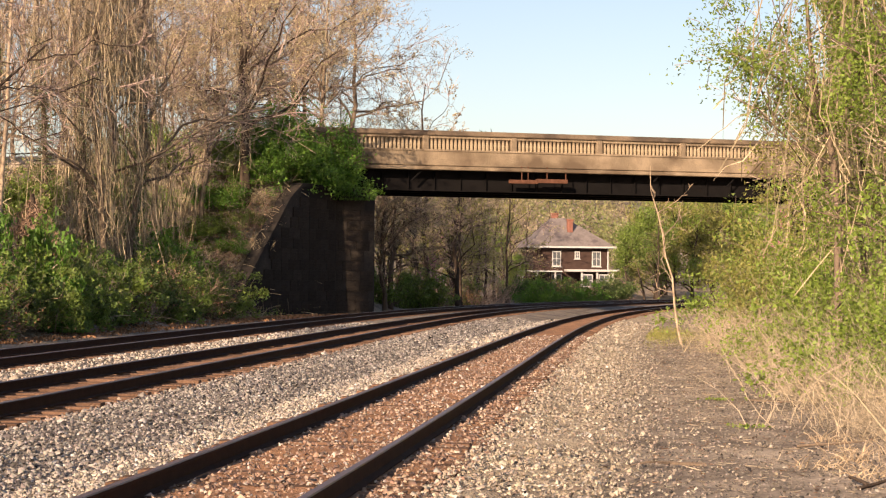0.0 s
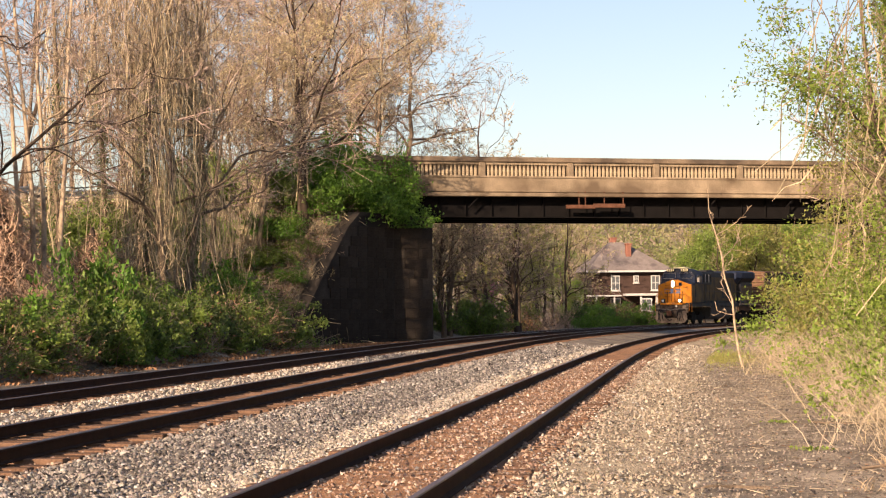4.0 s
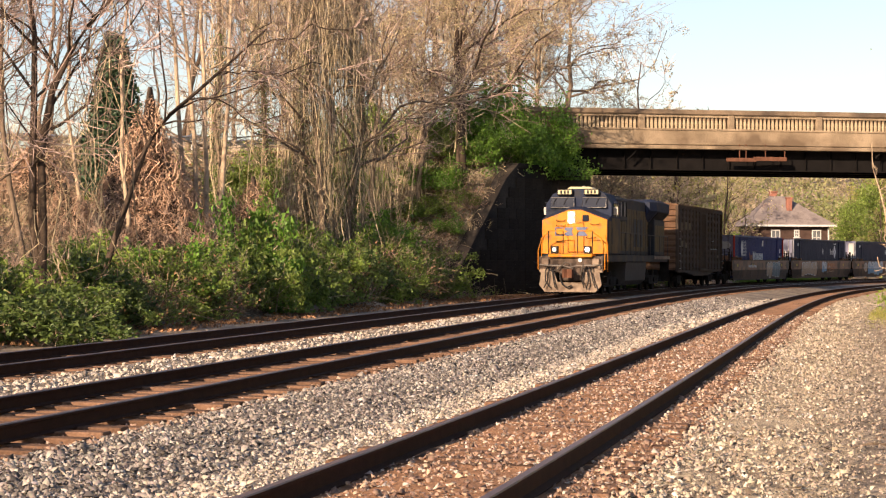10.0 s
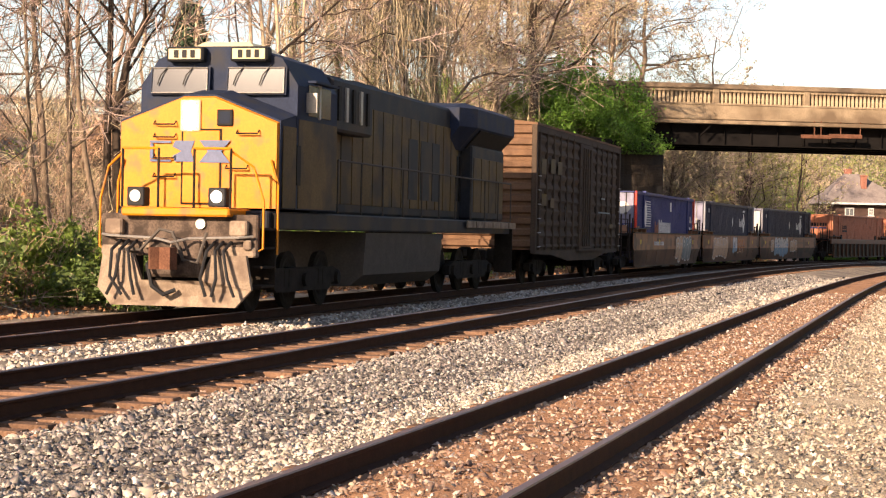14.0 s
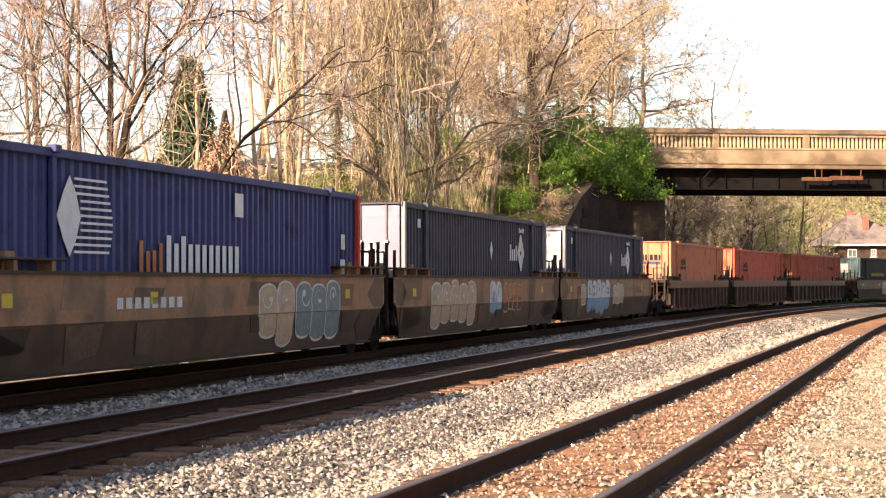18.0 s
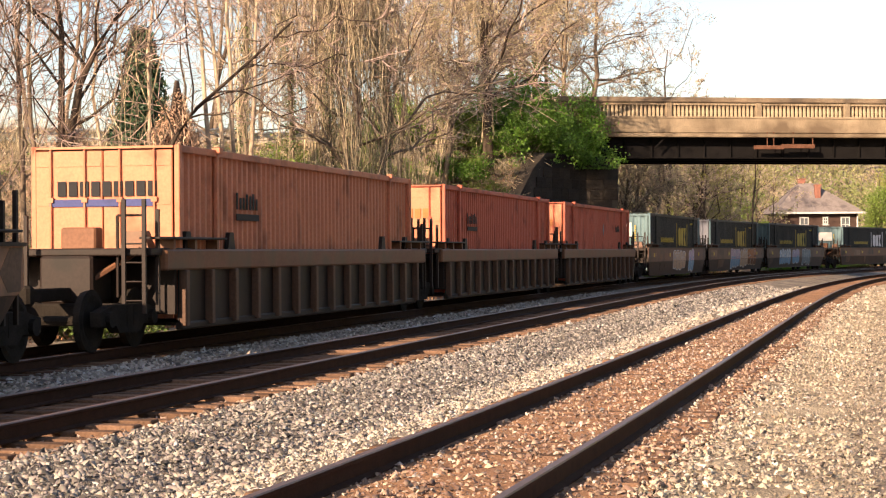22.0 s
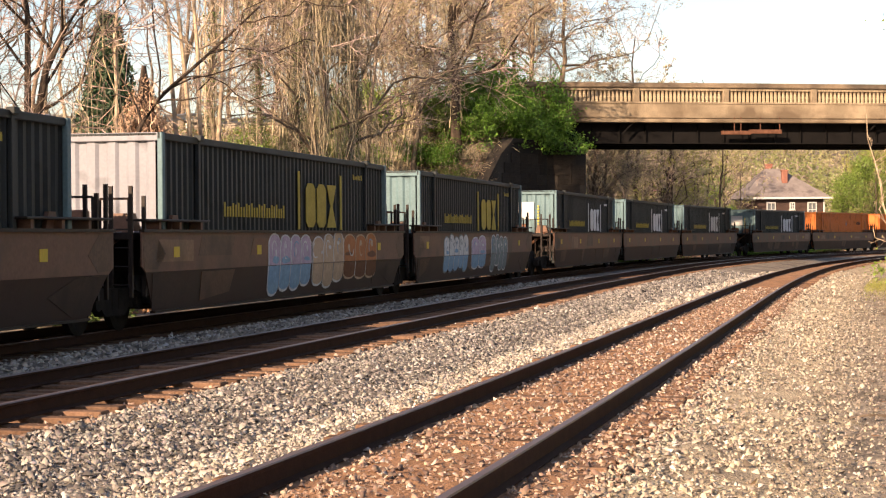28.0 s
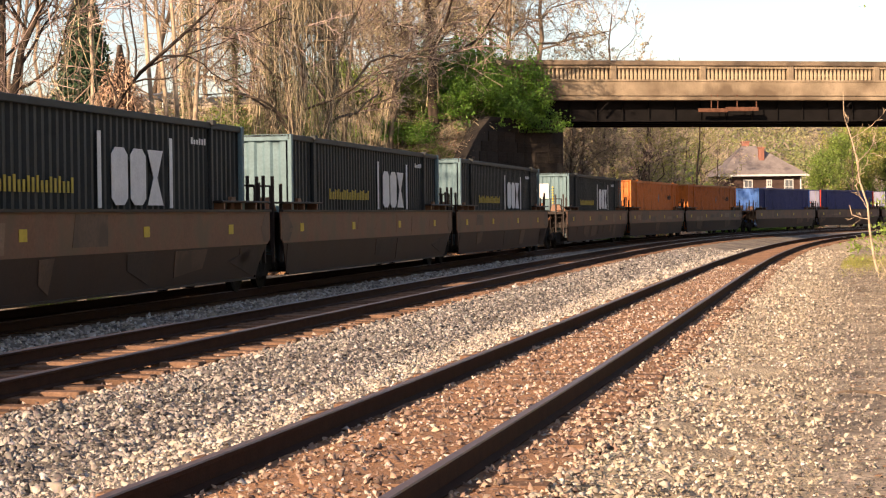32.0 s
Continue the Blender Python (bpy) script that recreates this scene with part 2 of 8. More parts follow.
def strip(name, line, a, b, prof, mat_, label, step=1.0, wob=0.02):
    """A bed of ballast along a line: prof is a list of (offset, height)."""
    ss = np.arange(a, b, step)
    V = []
    for k, (o, z) in enumerate(prof):
        x, y, _ = on(line, ss, o)
        V.append(np.stack([x, y, z + wob * bumps(x, y, 1.7, k + 11)], 1))
    V = np.stack(V, 1)
    n, m_ = V.shape[:2]
    i = (np.arange(n - 1)[:, None] * m_ + np.arange(m_ - 1)).ravel()
    return part(name, raw_mesh(name, V.reshape(-1, 3), np.stack([i, i + m_, i + m_ + 1, i + 1], 1), mat_, True), None, kind="structure", label=label)


ground_sheet()
strip("ballast_main", MAIN, -50, 420, [(-4.6, -0.56), (-2.6, -0.27), (-1.45, -0.2), (-1.2, -0.19), (-0.8, -0.205), (0.8, -0.205), (1.2, -0.19), (1.6, -0.2), (2.1, -0.24), (2.7, -0.225), (3.0, -0.245), (3.4, -0.255), (5.1, -0.245), (5.5, -0.222), (5.75, -0.212), (6.4, -0.225), (7.3, -0.34), (8.4, -0.56)],
      gravel_pale, "pale grey crushed-stone ballast under the main tracks")
strip("ballast_siding", SIDING, -50, 420, [(-3.6, -0.5), (-2.2, -0.35), (-1.5, -0.25), (-1.1, -0.225)], gravel_pale, "pale tan ballast shoulder of the siding")
strip("siding_bed", SIDING, -50, 420, [(-1.1, -0.225), (-0.82, -0.19), (-0.76, -0.185), (-0.6, -0.174), (0, -0.168), (0.6, -0.173), (0.76, -0.182), (0.95, -0.176), (1.2, -0.186), (1.4, -0.22)], gravel_rust, "rust-brown ballast between the siding rails", wob=0.02)
strip("ballast_shoulder", SIDING, -50, 420, [(1.4, -0.22), (1.7, -0.27), (2.2, -0.35), (2.7, -0.40), (3.4, -0.5)], gravel_tan, "loose pale gravel beside the siding", wob=0.05)

# ---- rails and ties ----
rail_steel = mat("rail_side_brown_steel", (0.040, 0.016, 0.009), 0.8, 0.0, scale=6, vary=0.3, fine=60, bump=0.15)
rail_worn = mat("rail_head_worn_steel", (0.15, 0.095, 0.08), 0.42, 0.5, scale=8, vary=0.2, fine=90, bump=0.05)
tie_wood = mat("weathered_tie_wood", (0.15, 0.088, 0.058), 0.95, scale=3, vary=0.35, fine=40, bump=0.6, spread=0.3, detail_dist=0.015)
RAIL = [(-0.070, -0.172), (0.070, -0.172), (0.070, -0.160), (0.012, -0.142), (0.009, -0.045), (0.036, -0.034), (0.037, -0.010), (0.030, 0.0), (-0.030, 0.0), (-0.037, -0.010), (-0.036, -0.034), (-0.009, -0.045), (-0.012, -0.142), (-0.070, -0.160)]


def rail_mesh(line, off, a, b):
    ss = np.concatenate([np.arange(a, 150, 1.5), np.arange(150, b, 4.0)])
    rings = []
    for s in ss:
        x, y, h = on(line, s, off)
        rings.append([(x + u * math.cos(h), y - u * math.sin(h), w) for u, w in RAIL])
    g = Geo().loft(rings)
    n = len(RAIL)
    k = 0
    for r in range(len(rings) - 1):
        for i in range(n):
            if i in (6, 7, 8):
                g.m[k] = 1
            k += 1
    return g.mesh("rail", [rail_steel, rail_worn])


def tie_mesh():
    return Geo().box(-1.3, 1.3, -0.115, 0.115, -0.34, -0.178, 0.012).mesh("tie", tie_wood)


def track(name, label, line, off, seen, pitch=0.53):
    t = thing(name, label, "railway track", kind="structure")
    for o in (-0.755, 0.755):
        part("rail", rail_mesh(line, off + o, -45, 420), None, t, "dark steel rail with a worn running surface")
    me = tie_mesh()
    r = np.random.default_rng(len(label))
    s = -42.0
    for i in range(seen + 42):
        x, y, h = on(line, s, off + r.normal(0, 0.03))
        part("tie", me, None, t, m=pose(x, y, r.normal(0, 0.008), 0, r.normal(0, 0.4), -math.degrees(h) + r.normal(0, 0.7)))
        s += pitch + r.normal(0, 0.015)
    g = Geo()
    while s < 300:
        x, y, h = on(line, s, off)
        c, n = math.cos(h), math.sin(h)
        g.add([(x + u * c + v * n, y - u * n + v * c, z) for z in (-0.3, -0.178) for u, v in ((-1.3, -.115), (1.3, -.115), (1.3, .115), (-1.3, .115))],
              [(4, 5, 6, 7), (0, 1, 5, 4), (1, 2, 6, 5), (2, 3, 7, 6), (3, 0, 4, 7)])
        s += pitch
    part("far_ties", g, tie_wood, t, kind="stuff")


track("far_main_track", "far main track on pale ballast, carrying the train", MAIN, 0.0, 120)
track("near_main_track", "second main track with brown rails and wooden ties", MAIN, 4.27, 240)
track("siding_track", "siding with worn rails and half-buried wooden ties", SIDING, 0.0, 260)
# ---- the road bridge ----
concrete = mat("weathered_bridge_concrete", (0.29, 0.225, 0.155), 0.9, scale=0.8, vary=0.38, fine=18, bump=0.35, stain=(0.13, 0.095, 0.065), stain_amount=0.45, stain_scale=0.45, detail_dist=0.02)
# sunlit copy of the bridge concrete: the light is in the paler colour
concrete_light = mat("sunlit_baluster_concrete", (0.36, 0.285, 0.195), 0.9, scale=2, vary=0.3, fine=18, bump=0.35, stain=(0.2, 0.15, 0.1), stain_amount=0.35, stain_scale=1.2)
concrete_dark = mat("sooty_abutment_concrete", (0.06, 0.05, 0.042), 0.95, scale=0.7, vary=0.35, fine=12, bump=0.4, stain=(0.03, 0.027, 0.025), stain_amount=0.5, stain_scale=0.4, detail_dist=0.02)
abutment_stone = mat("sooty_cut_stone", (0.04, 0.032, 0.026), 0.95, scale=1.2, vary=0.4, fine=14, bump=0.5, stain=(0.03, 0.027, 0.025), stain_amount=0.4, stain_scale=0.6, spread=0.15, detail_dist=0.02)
concrete_stained = mat("stained_coping_concrete", (0.20, 0.15, 0.105), 0.9, scale=0.8, vary=0.3, fine=18, bump=0.35, stain=(0.09, 0.07, 0.055), stain_amount=0.45, stain_scale=0.5, detail_dist=0.02)
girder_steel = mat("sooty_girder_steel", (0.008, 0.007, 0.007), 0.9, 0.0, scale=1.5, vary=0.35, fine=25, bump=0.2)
rust = mat("rusty_steel", (0.13, 0.06, 0.038), 0.85, 0.1, scale=4, vary=0.4, fine=40, bump=0.3)
BRIDGE = pose(4.55, 111.7, 0, 0, 0, 13.0)        # x along the road, y across it, away from the camera
Z_SOFFIT, Z_DECK, Z_RAIL = 6.87, 8.35, 10.4


def bridge():
    t = thing("road_bridge", "old concrete road bridge with balustrade over dark steel girders", "bridge", BRIDGE, kind="structure")
    part("deck", Geo().box(-12, 44, -0.1, 8.6, Z_DECK - 0.25, Z_DECK + 0.15, 0.03), concrete, t)
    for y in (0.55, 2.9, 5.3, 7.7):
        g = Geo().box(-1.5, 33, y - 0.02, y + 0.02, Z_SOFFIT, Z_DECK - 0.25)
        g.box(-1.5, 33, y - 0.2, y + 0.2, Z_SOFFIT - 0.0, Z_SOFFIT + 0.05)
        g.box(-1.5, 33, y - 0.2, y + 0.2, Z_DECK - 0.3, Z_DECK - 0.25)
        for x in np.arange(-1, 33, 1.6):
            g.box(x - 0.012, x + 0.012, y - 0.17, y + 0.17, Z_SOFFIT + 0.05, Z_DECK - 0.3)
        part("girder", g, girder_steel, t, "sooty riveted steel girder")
    for side, y0 in (("near", -0.28), ("far", 8.5)):
        part("parapet_beam", Geo().box(-5, 44, y0, y0 + 0.42, Z_DECK - 0.02, Z_DECK + 0.92, 0.04), concrete, t)
        part("coping", Geo().box(-5, 44, y0 - 0.08, y0 + 0.5, Z_RAIL - 0.30, Z_RAIL, 0.05), concrete_stained, t, "dark stained coping")
        part("sill_band", Geo().box(-5, 44, y0 - 0.05, y0 + 0.05, Z_DECK + 0.82, Z_DECK + 0.94, 0.02), concrete, t)
    pil = Geo().box(-0.2, 0.2, -0.3, 0.2, Z_DECK + 0.8, Z_RAIL - 0.3, 0.04).mesh("pilaster", concrete)
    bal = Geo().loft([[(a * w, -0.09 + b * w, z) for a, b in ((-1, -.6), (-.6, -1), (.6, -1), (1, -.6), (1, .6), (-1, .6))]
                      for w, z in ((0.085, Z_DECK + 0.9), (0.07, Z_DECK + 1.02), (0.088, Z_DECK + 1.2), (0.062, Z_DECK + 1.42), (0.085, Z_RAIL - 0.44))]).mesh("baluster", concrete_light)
    part("slab_edge", Geo().box(-5, 44, -0.40, 0.1, Z_DECK - 0.27, Z_DECK - 0.06, 0.03), concrete, t, "projecting edge of the deck slab")
    back = Geo().box(-5, 44, 0.0, 0.06, Z_DECK + 0.6, Z_RAIL - 0.3)
    part("panel_wall", back, concrete_stained, t)
    part("upper_rail", Geo().box(-5, 44, -0.24, 0.12, Z_RAIL - 0.46, Z_RAIL - 0.29, 0.02), concrete, t)
    x = -2.42 - 5.47
    while x < 42:
        if x > -5:
            part("pilaster", pil, None, t, m=pose(x, 0, 0))
        for k in range(20):
            if -5 < x + 0.39 + k * 0.247 < 43.8:
                part("baluster", bal, None, t, m=pose(x + 0.39 + k * 0.247, 0, 0))
        x += 5.47


def abutments():
    a = thing("abutment", "dark stone abutment with sloping wing wall", "abutment", BRIDGE, kind="structure")
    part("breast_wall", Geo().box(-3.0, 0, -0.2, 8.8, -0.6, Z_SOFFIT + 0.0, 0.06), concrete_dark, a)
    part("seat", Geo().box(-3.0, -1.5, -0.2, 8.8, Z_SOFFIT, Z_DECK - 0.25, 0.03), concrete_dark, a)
    wing = [(-2.3, -0.2), (-9.9, -8.9)]
    dx, dy = wing[1][0] - wing[0][0], wing[1][1] - wing[0][1]
    n = math.hypot(dx, dy)
    px, py = dy / n * 0.7, -dx / n * 0.7
    rings = []
    for k in range(9):
        u = k / 8
        x, y, z = wing[0][0] + dx * u, wing[0][1] + dy * u, 6.75 - 6.45 * max(0, u - 0.42) / 0.58
        rings.append([(x, y, -0.8), (x, y, z), (x + px, y + py, z), (x + px, y + py, -0.8)])
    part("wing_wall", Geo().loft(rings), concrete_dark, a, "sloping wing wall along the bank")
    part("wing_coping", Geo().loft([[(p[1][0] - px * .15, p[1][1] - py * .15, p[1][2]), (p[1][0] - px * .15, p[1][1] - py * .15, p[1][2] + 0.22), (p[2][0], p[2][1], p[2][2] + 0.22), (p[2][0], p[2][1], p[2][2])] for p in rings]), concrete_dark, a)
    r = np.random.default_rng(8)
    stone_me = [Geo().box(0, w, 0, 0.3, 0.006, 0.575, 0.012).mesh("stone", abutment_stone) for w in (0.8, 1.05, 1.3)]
    for row in range(12):
        x, i = -3.0 + 0.25 * (row % 2), row
        while x < -0.6:
            k = i % 3
            if x + (0.8, 1.05, 1.3)[k] > 0.02:
                k = 0
            if x + 0.8 > 0.02:
                break
            part("stone", stone_me[k], None, a, m=pose(x, -0.24 - r.uniform(0, 0.03), -0.2 + row * 0.58))
            x += (0.81, 1.06, 1.31)[k]
            i += 1
    turn = math.degrees(math.atan2(-dy, -dx))
    for row in range(11):
        z, u, i = -0.2 + row * 0.58, 0.02, row
        while u < 0.93:
            w = (0.8, 1.05, 1.3)[i % 3]
            v = u + w / n
            if 6.6 - 6.45 * max(0, v - 0.42) / 0.58 > z + 0.6:
                part("stone", stone_me[i % 3], None, a, m=pose(wing[0][0] + dx * v + 0.04, wing[0][1] + dy * v - 0.04, z, 0, 0, turn) @ pose(0, -0.02 * r.random(), 0))
            u, i = u + (w + 0.03) / n, i + 1
    b = thing("abutment", "concrete abutment hidden behind brush", "abutment", BRIDGE, kind="structure")
    part("breast_wall", Geo().box(31.5, 34.5, -0.2, 8.8, -0.6, Z_SOFFIT, 0.06), concrete_dark, b)
    part("seat", Geo().box(33, 34.5, -0.2, 8.8, Z_SOFFIT, Z_DECK - 0.25, 0.03), concrete_dark, b)


bridge()
abutments()
# ---- the house beyond the bridge ----
house_wall = mat("dark_brown_shingle", (0.06, 0.038, 0.032), 0.9, scale=2, vary=0.25, fine=12, bump=0.3)
roof_m = mat("worn_grey_roof_shingle", (0.20, 0.17, 0.16), 0.95, scale=1.5, vary=0.25, fine=8, bump=0.4, stain=(0.12, 0.1, 0.1), stain_amount=0.3, stain_scale=0.8)
brick_m = mat("red_chimney_brick", (0.25, 0.11, 0.08), 0.9, scale=3, vary=0.3, fine=20, bump=0.3)
trim_m = mat("white_house_trim", (0.48, 0.47, 0.46), 0.6, scale=2, vary=0.08, fine=15, bump=0.03)


def house_window(parent, x, z, w, h, y=-0.06):
    wd = part("window", Geo().box(x - w / 2 - 0.11, x + w / 2 + 0.11, y - 0.04, y + 0.04, z - 0.12, z + h + 0.13, 0.01), trim_m, parent, "white window surround")
    for z0 in (z, z + h / 2 + 0.03):
        part("pane", Geo().box(x - w / 2, x + w / 2, y - 0.055, y - 0.045, z0, z0 + h / 2 - 0.03), glass_dim, wd)
        part("mullion", Geo().box(x - 0.03, x + 0.03, y - 0.07, y - 0.055, z0, z0 + h / 2 - 0.03), trim_m, wd)
    part("sill", Geo().box(x - w / 2 - 0.2, x + w / 2 + 0.2, y - 0.12, y, z - 0.2, z - 0.12), trim_m, wd)


glass_dim = mat("dim_window_glass", (0.10, 0.11, 0.12), 0.08, scale=2, vary=0.2, fine=5, bump=0)


def house():
    t = thing("house", "dark brown two-storey house with grey hipped roof and white trim", "house", pose(26.1, 210, 0.1, 0, 0, 2))
    W, D, H = 8.4, 9.0, 5.35
    part("wall", Geo().box(0, W, 0, D, -0.6, H, 0.02), house_wall, t)
    part("roof", Geo().loft([[(-0.8, -0.8, H), (W + 0.8, -0.8, H), (W + 0.8, D + 0.8, H), (-0.8, D + 0.8, H)], [(2.7, D / 2 - 0.6, 8.7), (W - 4.2, D / 2 - 0.6, 8.7), (W - 4.2, D / 2 + 0.6, 8.7), (2.7, D / 2 + 0.6, 8.7)]]), roof_m, t, "hipped grey shingle roof")
    part("eave_trim", Geo().box(-0.85, W + 0.85, -0.86, -0.8, H - 0.1, H + 0.1), trim_m, t, "white eave board")
    part("eave_trim", Geo().box(W + 0.8, W + 0.86, -0.86, D, H - 0.1, H + 0.1), trim_m, t)
    for x, y, z0, z1, w in ((4.4, 1.9, 6.2, 8.35, 0.3), (3.3, 5.6, 7.2, 9.15, 0.38)):
        c = part("chimney", Geo().box(x - w, x + w, y - 0.35, y + 0.35, z0, z1, 0.02), brick_m, t, "red brick chimney")
        part("chimney_cap", Geo().box(x - w - 0.08, x + w + 0.08, y - 0.43, y + 0.43, z1, z1 + 0.14, 0.02), brick_m, c)
    house_window(t, 2.6, 3.35, 0.78, 1.45)
    house_window(t, 7.05, 3.35, 0.78, 1.45)
    house_window(t, 4.9, 4.2, 0.36, 0.6)
    house_window(t, 2.6, 0.9, 0.95, 1.4)
    part("porch_roof", Geo().box(3.4, W + 0.9, -2.2, 0, 2.65, 2.9, 0.03), trim_m, t, "white porch roof edge")
    part("porch_wall", Geo().box(5.0, W + 0.2, -1.9, -1.7, -0.5, 0.9), house_wall, t)
    for x in (5.1, 6.8, 8.5):
        part("porch_post", Geo().box(x - 0.1, x + 0.1, -1.95, -1.75, 0.9, 2.65), trim_m, t)
    for x in (5.7, 7.6):
        house_window(t, x, 1.1, 1.0, 1.15, -1.85)
    part("downspout", Geo().pipe([(W - 0.05, -0.1, -0.3), (W - 0.05, -0.1, H - 0.2)], 0.09, 6), trim_m, t, "white downspout")
    part("porch_roof", Geo().box(-1.6, 3.0, -1.8, 0, 2.6, 2.75, 0.03), trim_m, t)
    for x in (-1.4, 0.2, 2.2):
        part("porch_post", Geo().box(x - 0.08, x + 0.08, -1.7, -1.55, -0.4, 2.6), trim_m, t)


house()
# ---- the train ----
SPEED, NOSE = 13.55, 204.0
MOVING = []


def ride(ahead, length):
    """Poses at all times of a vehicle whose leading end runs that far behind the train's nose; its x points back along the train, -y to the siding."""
    rows = []
    for t in np.arange(0, 32.01, 0.5):
        s = NOSE + ahead - SPEED * t
        a, b = s + length * 0.18, s + length * 0.82
        p, q = on(MAIN, max(a, -59.0)), on(MAIN, max(b, -58.0))
        d = (math.sin(p[2]), math.cos(p[2]))
        if a < -59:
            p = (p[0] + d[0] * (a + 59), p[1] + d[1] * (a + 59))
        if b < -58:
            q = (q[0] + d[0] * (b + 58), q[1] + d[1] * (b + 58))
        rows.append((float(t), pose((p[0] + q[0]) / 2, (p[1] + q[1]) / 2, 0, 0, 0, math.degrees(math.atan2(q[1] - p[1], q[0] - p[0])))))
    return rows


# nose yellow darkened for the side facing away from the sun, with dust
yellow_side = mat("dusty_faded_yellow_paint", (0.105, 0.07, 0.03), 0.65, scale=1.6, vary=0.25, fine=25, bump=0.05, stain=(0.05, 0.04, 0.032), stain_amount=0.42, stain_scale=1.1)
yellow = mat("locomotive_yellow_paint", (0.52, 0.18, 0.008), 0.42, scale=2, vary=0.12, fine=25, bump=0.04, stain=(0.3, 0.13, 0.04), stain_amount=0.22, stain_scale=3)
navy = mat("locomotive_navy_paint", (0.02, 0.023, 0.03), 0.62, scale=2, vary=0.25, fine=25, bump=0.05, stain=(0.045, 0.037, 0.03), stain_amount=0.4, stain_scale=1.2)
slate = mat("locomotive_slate_paint", (0.018, 0.026, 0.052), 0.7, scale=2, vary=0.2, fine=25, bump=0.05, stain=(0.03, 0.032, 0.04), stain_amount=0.3, stain_scale=2)
# dusty steel; the deep shade under the cars is put into its colour
grime = mat("dusty_underframe", (0.02, 0.016, 0.013), 0.9, scale=5, vary=0.4, fine=35, bump=0.3)
end_grime = mat("dusty_brown_end_steel", (0.095, 0.07, 0.056), 0.85, scale=5, vary=0.45, fine=35, bump=0.3, stain=(0.04, 0.03, 0.025), stain_amount=0.4, stain_scale=4)
pilot_m = mat("dusty_grey_pilot_steel", (0.24, 0.185, 0.14), 0.8, scale=4, vary=0.25, fine=30, bump=0.15, stain=(0.15, 0.11, 0.085), stain_amount=0.35, stain_scale=3)
tank_m = mat("dusty_grey_tank", (0.075, 0.065, 0.058), 0.75, scale=3, vary=0.2, fine=20, bump=0.1)
black = mat("black_rubber_and_shadowed_steel", (0.018, 0.017, 0.016), 0.7, scale=5, vary=0.3, fine=30, bump=0.1)
steel = mat("dull_steel", (0.30, 0.28, 0.26), 0.5, 0.6, scale=6, vary=0.2, fine=40, bump=0.1)
cream = mat("cream_number_board", (0.50, 0.44, 0.27), 0.5, scale=3, vary=0.06, fine=20, bump=0)
white_p = mat("white_paint", (0.52, 0.51, 0.49), 0.5, scale=2, vary=0.06, fine=20, bump=0.02)
ink = mat("dark_lettering_paint", (0.02, 0.02, 0.022), 0.6, scale=3, vary=0.1, fine=20, bump=0)
blue_p = mat("emblem_blue_paint", (0.10, 0.12, 0.20), 0.55, scale=3, vary=0.15, fine=20, bump=0)
mark_dull = mat('worn_yellow_emblem', (0.085, 0.062, 0.035), 0.6, scale=2, vary=0.3, fine=20, bump=0, stain=(0.1, 0.07, 0.03), stain_amount=0.45, stain_scale=2)
lamp_on = glow("burning_headlight", (1.0, 0.90, 0.70), 9.0)
lamp_off = mat("ditch_light_lens", (0.75, 0.74, 0.68), 0.15, scale=3, vary=0.05, fine=10, bump=0)
glass = bpy.data.materials.new("cab_glass")
glass.use_nodes = True
glass.node_tree.nodes["Principled BSDF"].inputs["Base Color"].default_value = (0.012, 0.018, 0.035, 1)
glass.node_tree.nodes["Principled BSDF"].inputs["Roughness"].default_value = 0.16
glass.node_tree.nodes["Principled BSDF"].inputs["Specular IOR Level"].default_value = 0.1


def side_plate(pts, y, t=0.006):
    """A flat painted or plated shape on a side wall at y, from (x, z) points."""
    return Geo().prism(pts, "y", y - t, y + t)


def end_plate(pts, x, t=0.006):
    return Geo().prism(pts, "x", x - t, x + t)


def rect(u0, u1, v0, v1):
    return [(u0, v0), (u1, v0), (u1, v1), (u0, v1)]


def wheel_mesh(r):
    g = Geo()
    n = 20
    prof = [(r * 0.2, -0.055), (r * 0.62, -0.02), (r * 0.86, -0.06), (r, -0.06), (r + 0.028, 0.06), (r * 0.86, 0.075), (r * 0.62, 0.04), (r * 0.2, 0.07)]
    rings = [[(math.cos(2 * math.pi * k / n) * a, w, math.sin(2 * math.pi * k / n) * a) for k in range(n)] for a, w in prof]
    return g.loft(rings).mesh("wheel", grime)


WHEELS = {}


